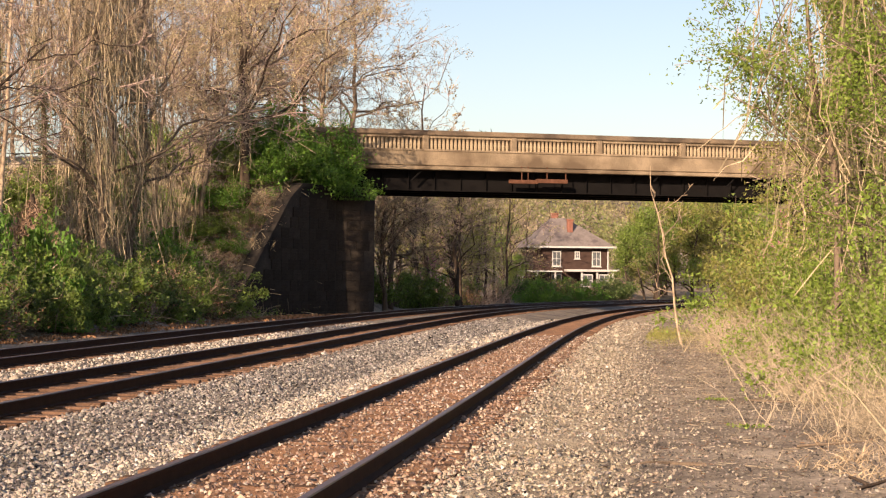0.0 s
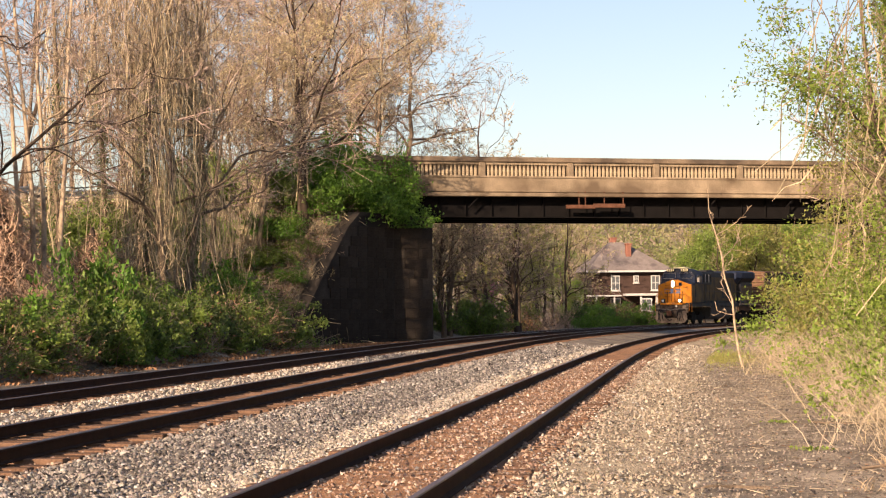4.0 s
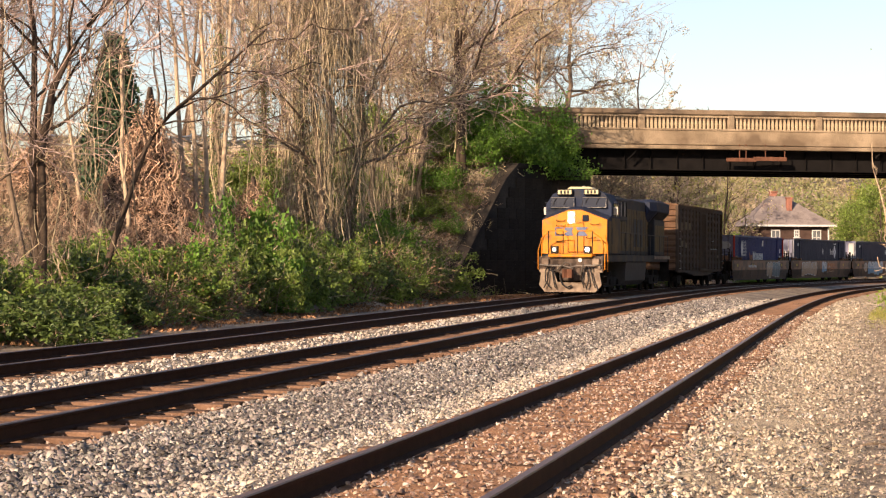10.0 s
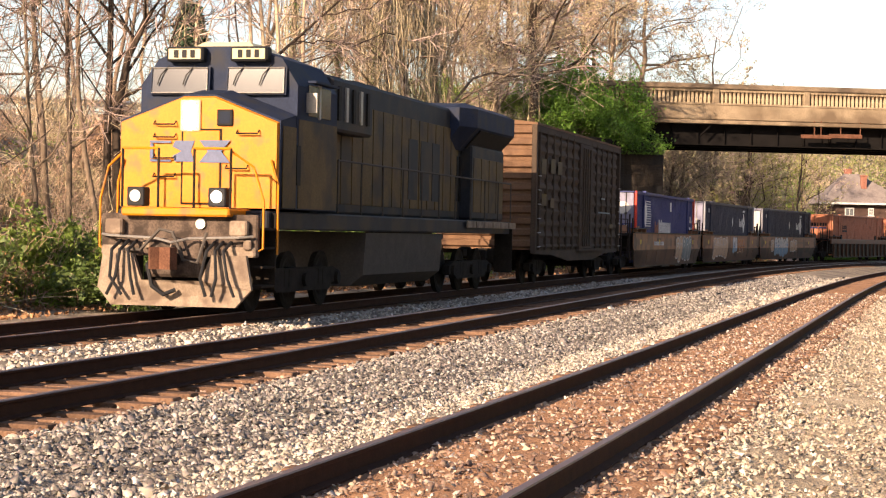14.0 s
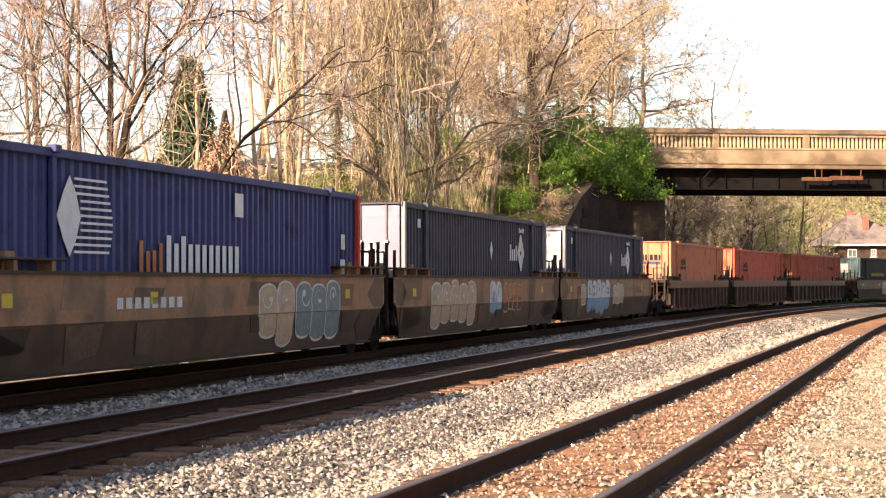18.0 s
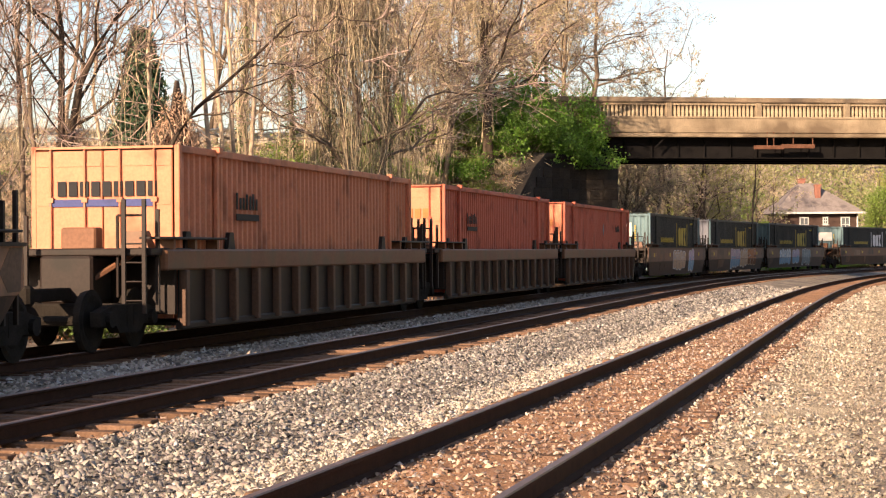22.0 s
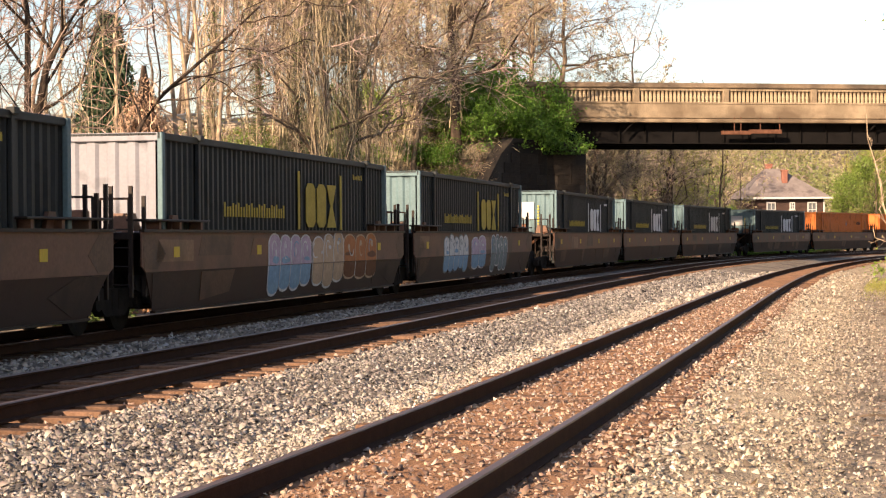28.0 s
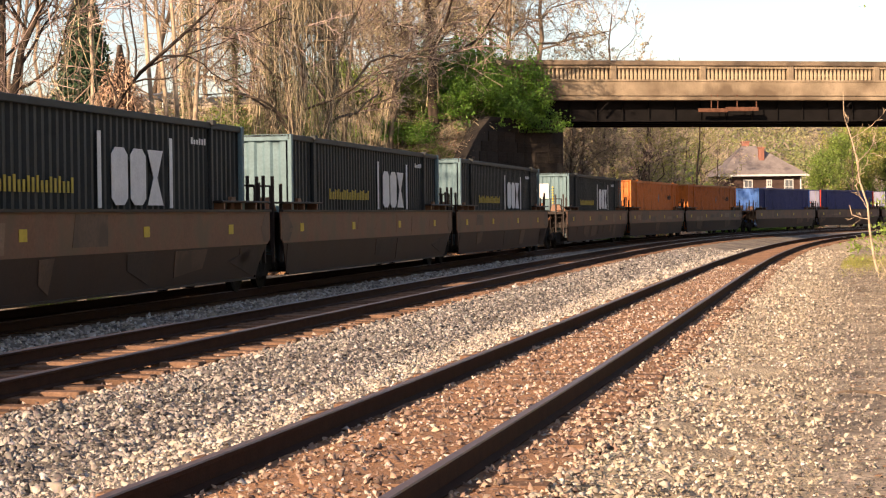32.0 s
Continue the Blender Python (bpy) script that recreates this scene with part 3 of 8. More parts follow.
def truck(parent, x, axles, r=0.46, base=1.75, w=1.0):
    """A bogie: side frames with springs and journal boxes, wheels on axles."""
    if r not in WHEELS:
        WHEELS[r] = wheel_mesh(r)
    span = base * (axles - 1)
    tk = new("truck")
    tk.parent = parent
    tk.matrix_basis = pose(x, 0, 0)
    for y in (-w, w):
        g = Geo()
        z = r + 0.02
        top, low = z + 0.22, z - 0.12
        g.prism([(-span / 2 - 0.3, z - 0.1), (-span / 2 + 0.3, z - 0.1), (-span / 2 + 0.45, low - 0.1), (span / 2 - 0.45, low - 0.1), (span / 2 - 0.3, z - 0.1), (span / 2 + 0.3, z - 0.1), (span / 2 + 0.3, z + 0.12), (span / 2 - 0.2, top), (-span / 2 + 0.2, top), (-span / 2 - 0.3, z + 0.12)], "y", y - 0.09, y + 0.09)
        for k in range(axles):
            ax = -span / 2 + k * base
            g.cyl((ax, y - 0.16, z), (ax, y + 0.16, z), 0.13, n=10)
            if k:
                for o in (-0.14, 0.14):
                    g.cyl((ax - base / 2 + o, y - math.copysign(0.06, -y) * 0, z - 0.12), (ax - base / 2 + o, y, z + 0.2), 0.1, n=8)
        part("side_frame", g, grime, tk, "cast side frame")
    for k in range(axles):
        ax = -span / 2 + k * base
        part("axle", Geo().cyl((ax, -0.9, r), (ax, 0.9, r), 0.08, n=8), grime, tk)
        for y, turn in ((-0.755, 180), (0.755, 0)):
            part("wheel", WHEELS[r], None, tk, m=pose(ax, y, r, 0, 0, turn))
    part("bolster", Geo().box(-0.2, 0.2, -w + 0.1, w - 0.1, r - 0.05, r + 0.25, 0.03), grime, tk)
    return tk


def coupler(parent, x, out, z=0.86):
    g = Geo().box(min(x, x + out), max(x, x + out), -0.09, 0.09, z - 0.1, z + 0.1, 0.02)
    e = x + out
    g.box(e - 0.12, e + 0.12, -0.17, 0.15, z - 0.16, z + 0.16, 0.05)
    g.box(e - math.copysign(0.02, -out) - 0.08, e + 0.1, 0.06, 0.2, z - 0.14, z + 0.14, 0.04)
    part("coupler", g, grime, parent, "rusty knuckle coupler")


def rail_run(parent, posts, y, z0, z1, mat_, name="handrail", extra=None):
    g = Geo()
    g.pipe([(x, y, z1) for x in posts], 0.02, 6)
    for x in posts:
        g.pipe([(x, y, z0), (x, y, z1)], 0.018, 6)
    if extra:
        g.pipe([(x, y, extra) for x in posts], 0.014, 5)
    part(name, g, mat_, parent)


def locomotive():
    L = 22.3
    t = thing("locomotive", "blue and yellow diesel freight locomotive, headlight burning, leading the train", "locomotive")
    part("frame", Geo().box(-9.9, 10.4, -1.42, 1.42, 1.42, 1.74, 0.03), navy, t)
    for y in (-1.5, 1.5):
        for k in range(11, 17):
            x = -5.9 + k * 0.98
            part("sill_stripe", Geo().box(x, x + 0.9, y - 0.015, y + 0.015, 1.56, 1.72), pilot_m, t, "dusty pale sill block")
    # nose: a wide cab front in yellow over the anticlimber
    front = [(-1.5, 1.78), (1.5, 1.78), (1.52, 3.28), (0.3, 3.72), (-0.3, 3.72), (-1.52, 3.28)]
    back = [(-1.5, 1.78), (1.5, 1.78), (1.52, 3.42), (0.3, 3.86), (-0.3, 3.86), (-1.52, 3.42)]
    part("nose_sides", Geo().loft([[(-9.62, a, b) for a, b in front], [(-8.75, a, b) for a, b in back]]), slate, t, "slate-blue top of the short hood")
    inset = [(-1.5, 1.78), (1.5, 1.78), (1.5, 3.25), (0.3, 3.69), (-0.3, 3.69), (-1.5, 3.25)]
    nose = part("nose_front", Geo().loft([[(-9.70, a * 0.985, 1.78 + (b - 1.78) * 0.985) for a, b in inset], [(-9.624, a, b) for a, b in inset]]), yellow, t, "bright yellow nose sheet")
    part("door_seam", Geo().box(-9.715, -9.70, -0.45, 0.31, 1.83, 3.13), grime, nose)
    part("nose_door", Geo().box(-9.725, -9.70, -0.42, 0.28, 1.86, 3.1, 0.015), yellow, nose)
    part("headlight_housing", Geo().box(-9.75, -9.69, -0.05, 0.33, 3.08, 3.62, 0.02), cream, t)
    for z in (3.22, 3.47):
        part("headlight", Geo().cyl((-9.775, 0.14, z), (-9.74, 0.14, z), 0.12, n=16), lamp_on, t, "burning headlight")
    part("nose_window", Geo().box(-9.74, -9.70, -0.66, -0.36, 3.18, 3.46, 0.03), black, t)
    part("nose_window_glass", Geo().box(-9.745, -9.74, -0.61, -0.41, 3.22, 3.42), glass, t)
    # emblem as plain blue shapes
    for pts in ([(0.05, 2.56), (0.42, 2.56), (0.47, 2.66), (0.3, 2.74), (0.47, 2.82), (0.42, 2.92), (0.05, 2.92), (0.12, 2.74)],
                [(-0.62, 2.55), (-0.04, 2.55), (-0.2, 2.74), (-0.04, 2.93), (-0.62, 2.93), (-0.46, 2.74)],
                [(0.5, 2.56), (0.9, 2.56), (0.9, 2.6), (0.5, 2.6)], [(0.5, 2.88), (0.9, 2.88), (0.9, 2.92), (0.5, 2.92)], [(0.84, 2.61), (0.9, 2.61), (0.9, 2.87), (0.84, 2.87)]):
        part("emblem_block", end_plate(pts, -9.734, 0.006), blue_p, t, "plain blue emblem shape")
    for y, z in ((0.62, 3.2), (0.62, 2.98), (0.62, 2.3), (-0.75, 2.45), (-0.95, 3.05), (0.62, 2.62)):
        part("grab_iron", Geo().pipe([(-9.71, y - 0.2, z + 0.06), (-9.79, y - 0.2, z), (-9.79, y + 0.2, z), (-9.71, y + 0.2, z + 0.06)], 0.014, 5), grime, t)
    # cab
    sec = [(-1.52, 1.78), (1.52, 1.78), (1.52, 3.95), (1.2, 4.42), (0.55, 4.64), (-0.55, 4.64), (-1.2, 4.42), (-1.52, 3.95)]
    cab = part("cab", Geo().loft([[(-8.75 + 0.1 * max(0, b - 3.5), a, b) for a, b in sec], [(-6.3, a, b) for a, b in sec]]), slate, t, "slate-blue cab with sloping brow")
    for y0, y1 in ((-1.32, -0.16), (0.16, 1.32)):
        fr = Geo().loft([[(-8.79, y0, 3.78), (-8.79, y1, 3.78), (-8.735, y1, 4.27), (-8.735, y0, 4.27)], [(-8.66, y0, 3.78), (-8.66, y1, 3.78), (-8.62, y1, 4.27), (-8.62, y0, 4.27)]])
        part("windshield_frame", fr, slate, cab)
        part("windshield", Geo().loft([[(-8.80, y0 + .05, 3.82), (-8.80, y1 - .05, 3.82), (-8.748, y1 - .05, 4.24), (-8.748, y0 + .05, 4.24)], [(-8.78, y0 + .06, 3.84), (-8.78, y1 - .06, 3.84), (-8.72, y1 - .06, 4.21), (-8.72, y0 + .06, 4.21)]]), glass, cab, "dark windshield")
        rim = [(-8.812, y0 + .04, 3.81), (-8.812, y1 - .04, 3.81), (-8.758, y1 - .04, 4.25), (-8.758, y0 + .04, 4.25), (-8.812, y0 + .04, 3.81)]
        part("windshield_rim", Geo().pipe(rim, 0.014, 5), steel, cab, "bright metal windshield rim")
        for o in (0.3, 0.8):
            part("wiper", Geo().pipe([(-8.74, y0 + o, 4.3), (-8.82, y0 + o + 0.14, 4.12), (-8.83, y0 + o + 0.2, 3.95)], 0.012, 5), ink, cab)
    for y in (-0.62, 0.62):
        bd = part("number_board", Geo().box(-8.86, -8.6, y - 0.36, y + 0.36, 4.36, 4.62, 0.03), ink, cab)
        part("number_panel", Geo().box(-8.872, -8.86, y - 0.31, y + 0.31, 4.40, 4.58), cream, bd)
        for o in (-0.16, 0.0, 0.16):
            part("number_bar", Geo().box(-8.878, -8.873, y + o - 0.045, y + o + 0.045, 4.42, 4.56), ink, bd)
    part("roof_cap", Geo().loft([[(-8.5, -.62, 4.62), (-8.5, .62, 4.62), (-7.0, .62, 4.62), (-7.0, -.62, 4.62)], [(-8.35, -.45, 4.74), (-8.35, .45, 4.74), (-7.1, .45, 4.74), (-7.1, -.45, 4.74)]]), cream, cab, "cream roof housing")
    for y in (-1.525, 1.525):
        part("side_window", Geo().box(-8.1, -7.5, y - 0.012, y + 0.012, 3.45, 4.0), glass, cab)
        part("side_window", Geo().box(-7.35, -6.75, y - 0.012, y + 0.012, 3.45, 4.0), glass, cab)
        part("window_frame", Geo().box(-7.48, -7.37, y - 0.02, y + 0.02, 3.42, 4.03), steel, cab)
        part("sunshade", Geo().box(-8.15, -6.7, y - 0.16 * (y < 0), y + 0.16 * (y > 0), 4.03, 4.07), slate, cab)
        part("cab_door_window", Geo().box(-8.72, -8.5, y - 0.01, y + 0.01, 2.2, 2.9), black, cab)
        part("mirror", Geo().box(-8.2, -8.16, y - 0.2, y + 0.2, 3.5, 3.85), steel, cab)
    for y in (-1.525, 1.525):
        part("cab_side_panel", Geo().box(-8.62, -6.32, y - 0.008, y + 0.008, 1.8, 3.36), yellow_side, cab, "dusty yellow cab side, painted dark for its shade")
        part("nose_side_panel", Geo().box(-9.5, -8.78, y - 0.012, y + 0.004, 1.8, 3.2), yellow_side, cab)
    part("horn", Geo().cyl((-6.8, 0.2, 4.72), (-6.3, 0.2, 4.74), 0.06, 0.12, 10), steel, t)
    # long hood with doors, radiator wings at its rear
    hood = part("long_hood", Geo().box(-6.3, 9.9, -1.0, 1.0, 1.74, 4.42, 0.06), navy, t, "navy long hood, faded and grimy")
    for y in (-1.0, 1.0):
        o = math.copysign(0.02, y)
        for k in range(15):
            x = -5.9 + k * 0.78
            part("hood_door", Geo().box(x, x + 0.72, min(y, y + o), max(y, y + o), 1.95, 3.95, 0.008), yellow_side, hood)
        for k in range(6):
            part("vent", Geo().box(5.6 + k * 0.32, 5.82 + k * 0.32, y - 0.03, y + 0.03, 2.2, 3.3), black, hood)
        for a, b in ((0.9, 1.7), (2.0, 2.8), (3.1, 3.8)):
            part("emblem_block", Geo().box(a, b, min(y + o, y + 1.6 * o), max(y + o, y + 1.6 * o), 2.15, 3.5), navy, hood, "worn dark emblem block")
        part("intake_box", Geo().box(-6.2, -3.4, min(y, y * 1.4), max(y, y * 1.4), 3.3, 4.3, 0.05), navy, hood)
        for k in range(5):
            part("intake_slat", Geo().box(-5.9 + k * 0.5, -5.75 + k * 0.5, y * 1.42 - 0.02, y * 1.42 + 0.02, 3.5, 4.15), steel if k % 2 else black, hood)
    part("radiator_cab", Geo().box(6.1, 9.93, -1.3, 1.3, 1.76, 3.6, 0.05), navy, hood, "wide grimy radiator compartment")
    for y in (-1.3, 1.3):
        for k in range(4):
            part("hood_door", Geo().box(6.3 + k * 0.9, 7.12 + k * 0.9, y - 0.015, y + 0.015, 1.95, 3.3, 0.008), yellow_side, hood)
    wing = [(-1.05, 3.45), (1.05, 3.45), (1.55, 4.0), (1.55, 4.45), (1.2, 4.6), (-1.2, 4.6), (-1.55, 4.45), (-1.55, 4.0)]
    part("radiator", Geo().loft([[(4.9, a * 0.8, min(b, 4.45)) for a, b in wing], [(5.6, a, b) for a, b in wing], [(10.1, a, b) for a, b in wing]]), slate, t, "flared radiator housing")
    for y in (-1.4, 1.4):
        part("radiator_screen", Geo().loft([[(6.0, y * 0.80, 3.52), (9.8, y * 0.80, 3.52), (9.8, y * 1.08, 3.96), (6.0, y * 1.08, 3.96)], [(6.0, y * 0.83, 3.5), (9.8, y * 0.83, 3.5), (9.8, y * 1.11, 3.94), (6.0, y * 1.11, 3.94)]]), black, t)
    part("roof_fans", Geo().cyl((7.0, 0, 4.6), (7.0, 0, 4.66), 0.7, n=16), ink, t)
    part("exhaust", Geo().box(-1.5, 0.6, -0.4, 0.4, 4.4, 4.6, 0.05), ink, t)
    for y in (-1.44, 1.44):
        rail_run(t, [-5.9 + 1.62 * k for k in range(11)], y, 1.74, 2.75, tank_m)
    part("fuel_tank", Geo().prism([(-1.3, 0.55), (-1.0, 0.32), (1.0, 0.32), (1.3, 0.55), (1.36, 1.4), (-1.36, 1.4)], "x", -3.6, 2.9), tank_m, t, "dusty grey fuel tank")
    part("air_tanks", Geo().cyl((-3.0, -1.25, 1.5), (2.0, -1.25, 1.5), 0.13), grime, t)
    truck(t, -7.0, 3, 0.53, 2.05, 1.05)
    truck(t, 6.9, 3, 0.53, 2.05, 1.05)
    # front end: platform, anticlimber, pilot, steps, hoses, railings
    part("end_plate", Geo().box(-10.55, -10.4, -1.45, 1.45, 0.95, 1.66, 0.03), end_grime, t, "dusty brown end plate behind the coupler")
    part("platform", Geo().box(-10.75, -9.6, -1.0, 1.0, 1.62, 1.76, 0.03), yellow, t, "yellow front platform edge")
    plow = [(-1.42, 0.42), (-1.15, 0.12), (1.15, 0.12), (1.42, 0.42), (1.32, 0.98), (0.72, 0.98), (0.55, 0.55), (-0.55, 0.55), (-0.72, 0.98), (-1.32, 0.98)]
    part("pilot", Geo().loft([[(-10.95 + 0.22 * abs(a) / 1.5, a, b) for a, b in plow], [(-10.85 + 0.22 * abs(a) / 1.5, a, b) for a, b in plow]]), pilot_m, t, "dusty snow plough pilot")
    coupler(t, -10.5, -0.62, 0.9)
    part("rear_sill", Geo().box(10.4, 10.5, -1.45, 1.45, 1.52, 1.7, 0.02), yellow, t, "yellow rear platform edge")
    coupler(t, 10.4, 0.6, 0.9)
    for y in (-0.78, 0.72):
        part("ditch_light", Geo().box(-10.78, -10.5, y - 0.16, y + 0.16, 1.78, 2.1, 0.02), ink, t)
        part("ditch_lens", Geo().cyl((-10.79, y, 1.95), (-10.8, y, 1.95), 0.1, n=14), lamp_on if y < 0 else lamp_off, t, "bright ditch light")
    r = np.random.default_rng(5)
    for y in (-1.0, -0.85, -0.7, 0.75, 0.9, 1.05):
        part("air_hose", Geo().pipe([(-10.6, y, 1.2), (-10.92, y + 0.03, 1.05), (-11.0, y + 0.1 * r.normal(), 0.6), (-10.98, y + 0.15 * r.normal(), 0.3)], 0.03, 6), ink, t)
    part("control_cable", Geo().pipe([(-10.6, 0.95, 1.05), (-10.8, 0.6, 1.05), (-10.9, 0.2, 1.4), (-10.95, -0.05, 1.35), (-10.95, -0.25, 0.9), (-10.92, -0.5, 0.85), (-10.8, -0.62, 1.35)], 0.03, 6), tank_m, t)
    part("drawbar_pocket", Geo().box(-10.7, -10.5, -0.5, 0.5, 0.6, 1.25, 0.05), end_grime, t)
    part("knuckle", Geo().prism([(-11.42, -0.2), (-11.2, -0.24), (-11.02, -0.12), (-11.02, 0.2), (-11.25, 0.26), (-11.42, 0.16), (-11.3, 0.04)], "z", 0.74, 1.1), rust, t, "worn rusty coupler knuckle")
    part("cut_lever", Geo().pipe([(-10.62, -1.4, 1.3), (-10.75, -1.2, 1.28), (-10.85, -0.3, 1.25), (-11.0, -0.05, 1.18), (-10.85, 0.3, 1.25), (-10.75, 1.2, 1.28), (-10.62, 1.4, 1.3)], 0.022, 6), steel, t)
    for y in (-1.15, 1.15):
        part("cable_socket", Geo().box(-10.72, -10.55, y - 0.16, y + 0.16, 1.3, 1.56, 0.03), pilot_m, t)
        part("step_guard", Geo().box(-10.6, -10.4, y - 0.28, y + 0.28, 0.95, 1.12, 0.03), pilot_m, t)
    part("brake_hose", Geo().pipe([(-10.62, 0.42, 0.95), (-10.85, 0.45, 0.8), (-10.98, 0.3, 0.45), (-10.95, 0.1, 0.32), (-10.9, -0.1, 0.4)], 0.038, 7), ink, t, "black rubber brake hose")
    part("uncoupling_chain", Geo().pipe([(-10.9, -0.02, 1.2), (-11.05, -0.05, 1.0), (-11.0, -0.1, 0.8)], 0.018, 5), pilot_m, t)
    for y in (-0.45, 0.55, -1.3):
        part("hose_bracket", Geo().box(-10.66, -10.55, y - 0.07, y + 0.07, 1.08, 1.24, 0.02), pilot_m, t)
    part("marker_lamp", Geo().cyl((-10.6, -0.42, 1.5), (-10.5, -0.42, 1.5), 0.09, n=12), lamp_off, t)
    for y in (-1.0, -0.33, 0.33, 1.0):
        part("railing_post", Geo().pipe([(-10.7, y, 1.76), (-10.7, y, 2.75)], 0.022, 6), grime, t)
    for y0, y1 in ((-1.0, -0.33), (0.33, 1.0)):
        part("front_rail", Geo().pipe([(-10.7, y0, 2.75), (-10.7, y1, 2.75)], 0.022, 6), yellow, t)
    for y in (-1.0, 1.0):
        e = math.copysign(1, y)
        part("corner_rail", Geo().pipe([(-10.65, y, 2.7), (-10.5, y + e * 0.35, 2.45), (-10.45, y + e * 0.52, 1.9), (-10.45, y + e * 0.52, 1.1), (-10.55, y + e * 0.3, 0.98)], 0.022, 6), yellow, t, "yellow step handrail")
        part("corner_rail", Geo().pipe([(-9.75, y + e * 0.4, 2.6), (-9.7, y + e * 0.52, 2.2), (-9.7, y + e * 0.52, 1.0)], 0.022, 6), yellow, t)
        for k in range(4):
            part("step", Geo().box(-10.4, -9.75, min(y + e * 0.25, y + e * 0.5), max(y + e * 0.25, y + e * 0.5), 0.45 + 0.32 * k, 0.49 + 0.32 * k), grime, t)
        part("step_side", Geo().box(-9.74, -9.7, min(y, y + e * 0.5), max(y, y + e * 0.5), 0.4, 1.7), grime, t)
        part("step_side", Geo().box(10.3, 10.34, min(y, y + e * 0.5), max(y, y + e * 0.5), 0.4, 1.7), grime, t)
    # the body is a little taller than its drawing
    for ob in t.children:
        if not ob.name.startswith("truck"):
            ob.matrix_basis = Matrix.Diagonal((1, 1.0, 1.04, 1)) @ ob.matrix_basis
    MOVING.append((t, -1.7, L))


spray_b = mat("sprayed_pale_blue_paint", (0.22, 0.36, 0.50), 0.6, scale=5, vary=0.2, fine=25, bump=0)
spray_g = mat("sprayed_grey_green_paint", (0.20, 0.24, 0.25), 0.6, scale=5, vary=0.2, fine=25, bump=0)
# boxcar sides carry their shade in the colour, ends their sunlight
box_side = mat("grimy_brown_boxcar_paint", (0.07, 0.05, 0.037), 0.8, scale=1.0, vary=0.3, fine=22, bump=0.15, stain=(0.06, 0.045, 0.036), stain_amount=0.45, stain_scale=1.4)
# sunlit end tan, toned down for the locomotive's shadow across it
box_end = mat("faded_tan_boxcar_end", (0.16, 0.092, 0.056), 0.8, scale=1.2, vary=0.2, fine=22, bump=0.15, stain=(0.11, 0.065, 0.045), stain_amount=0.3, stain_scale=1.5)


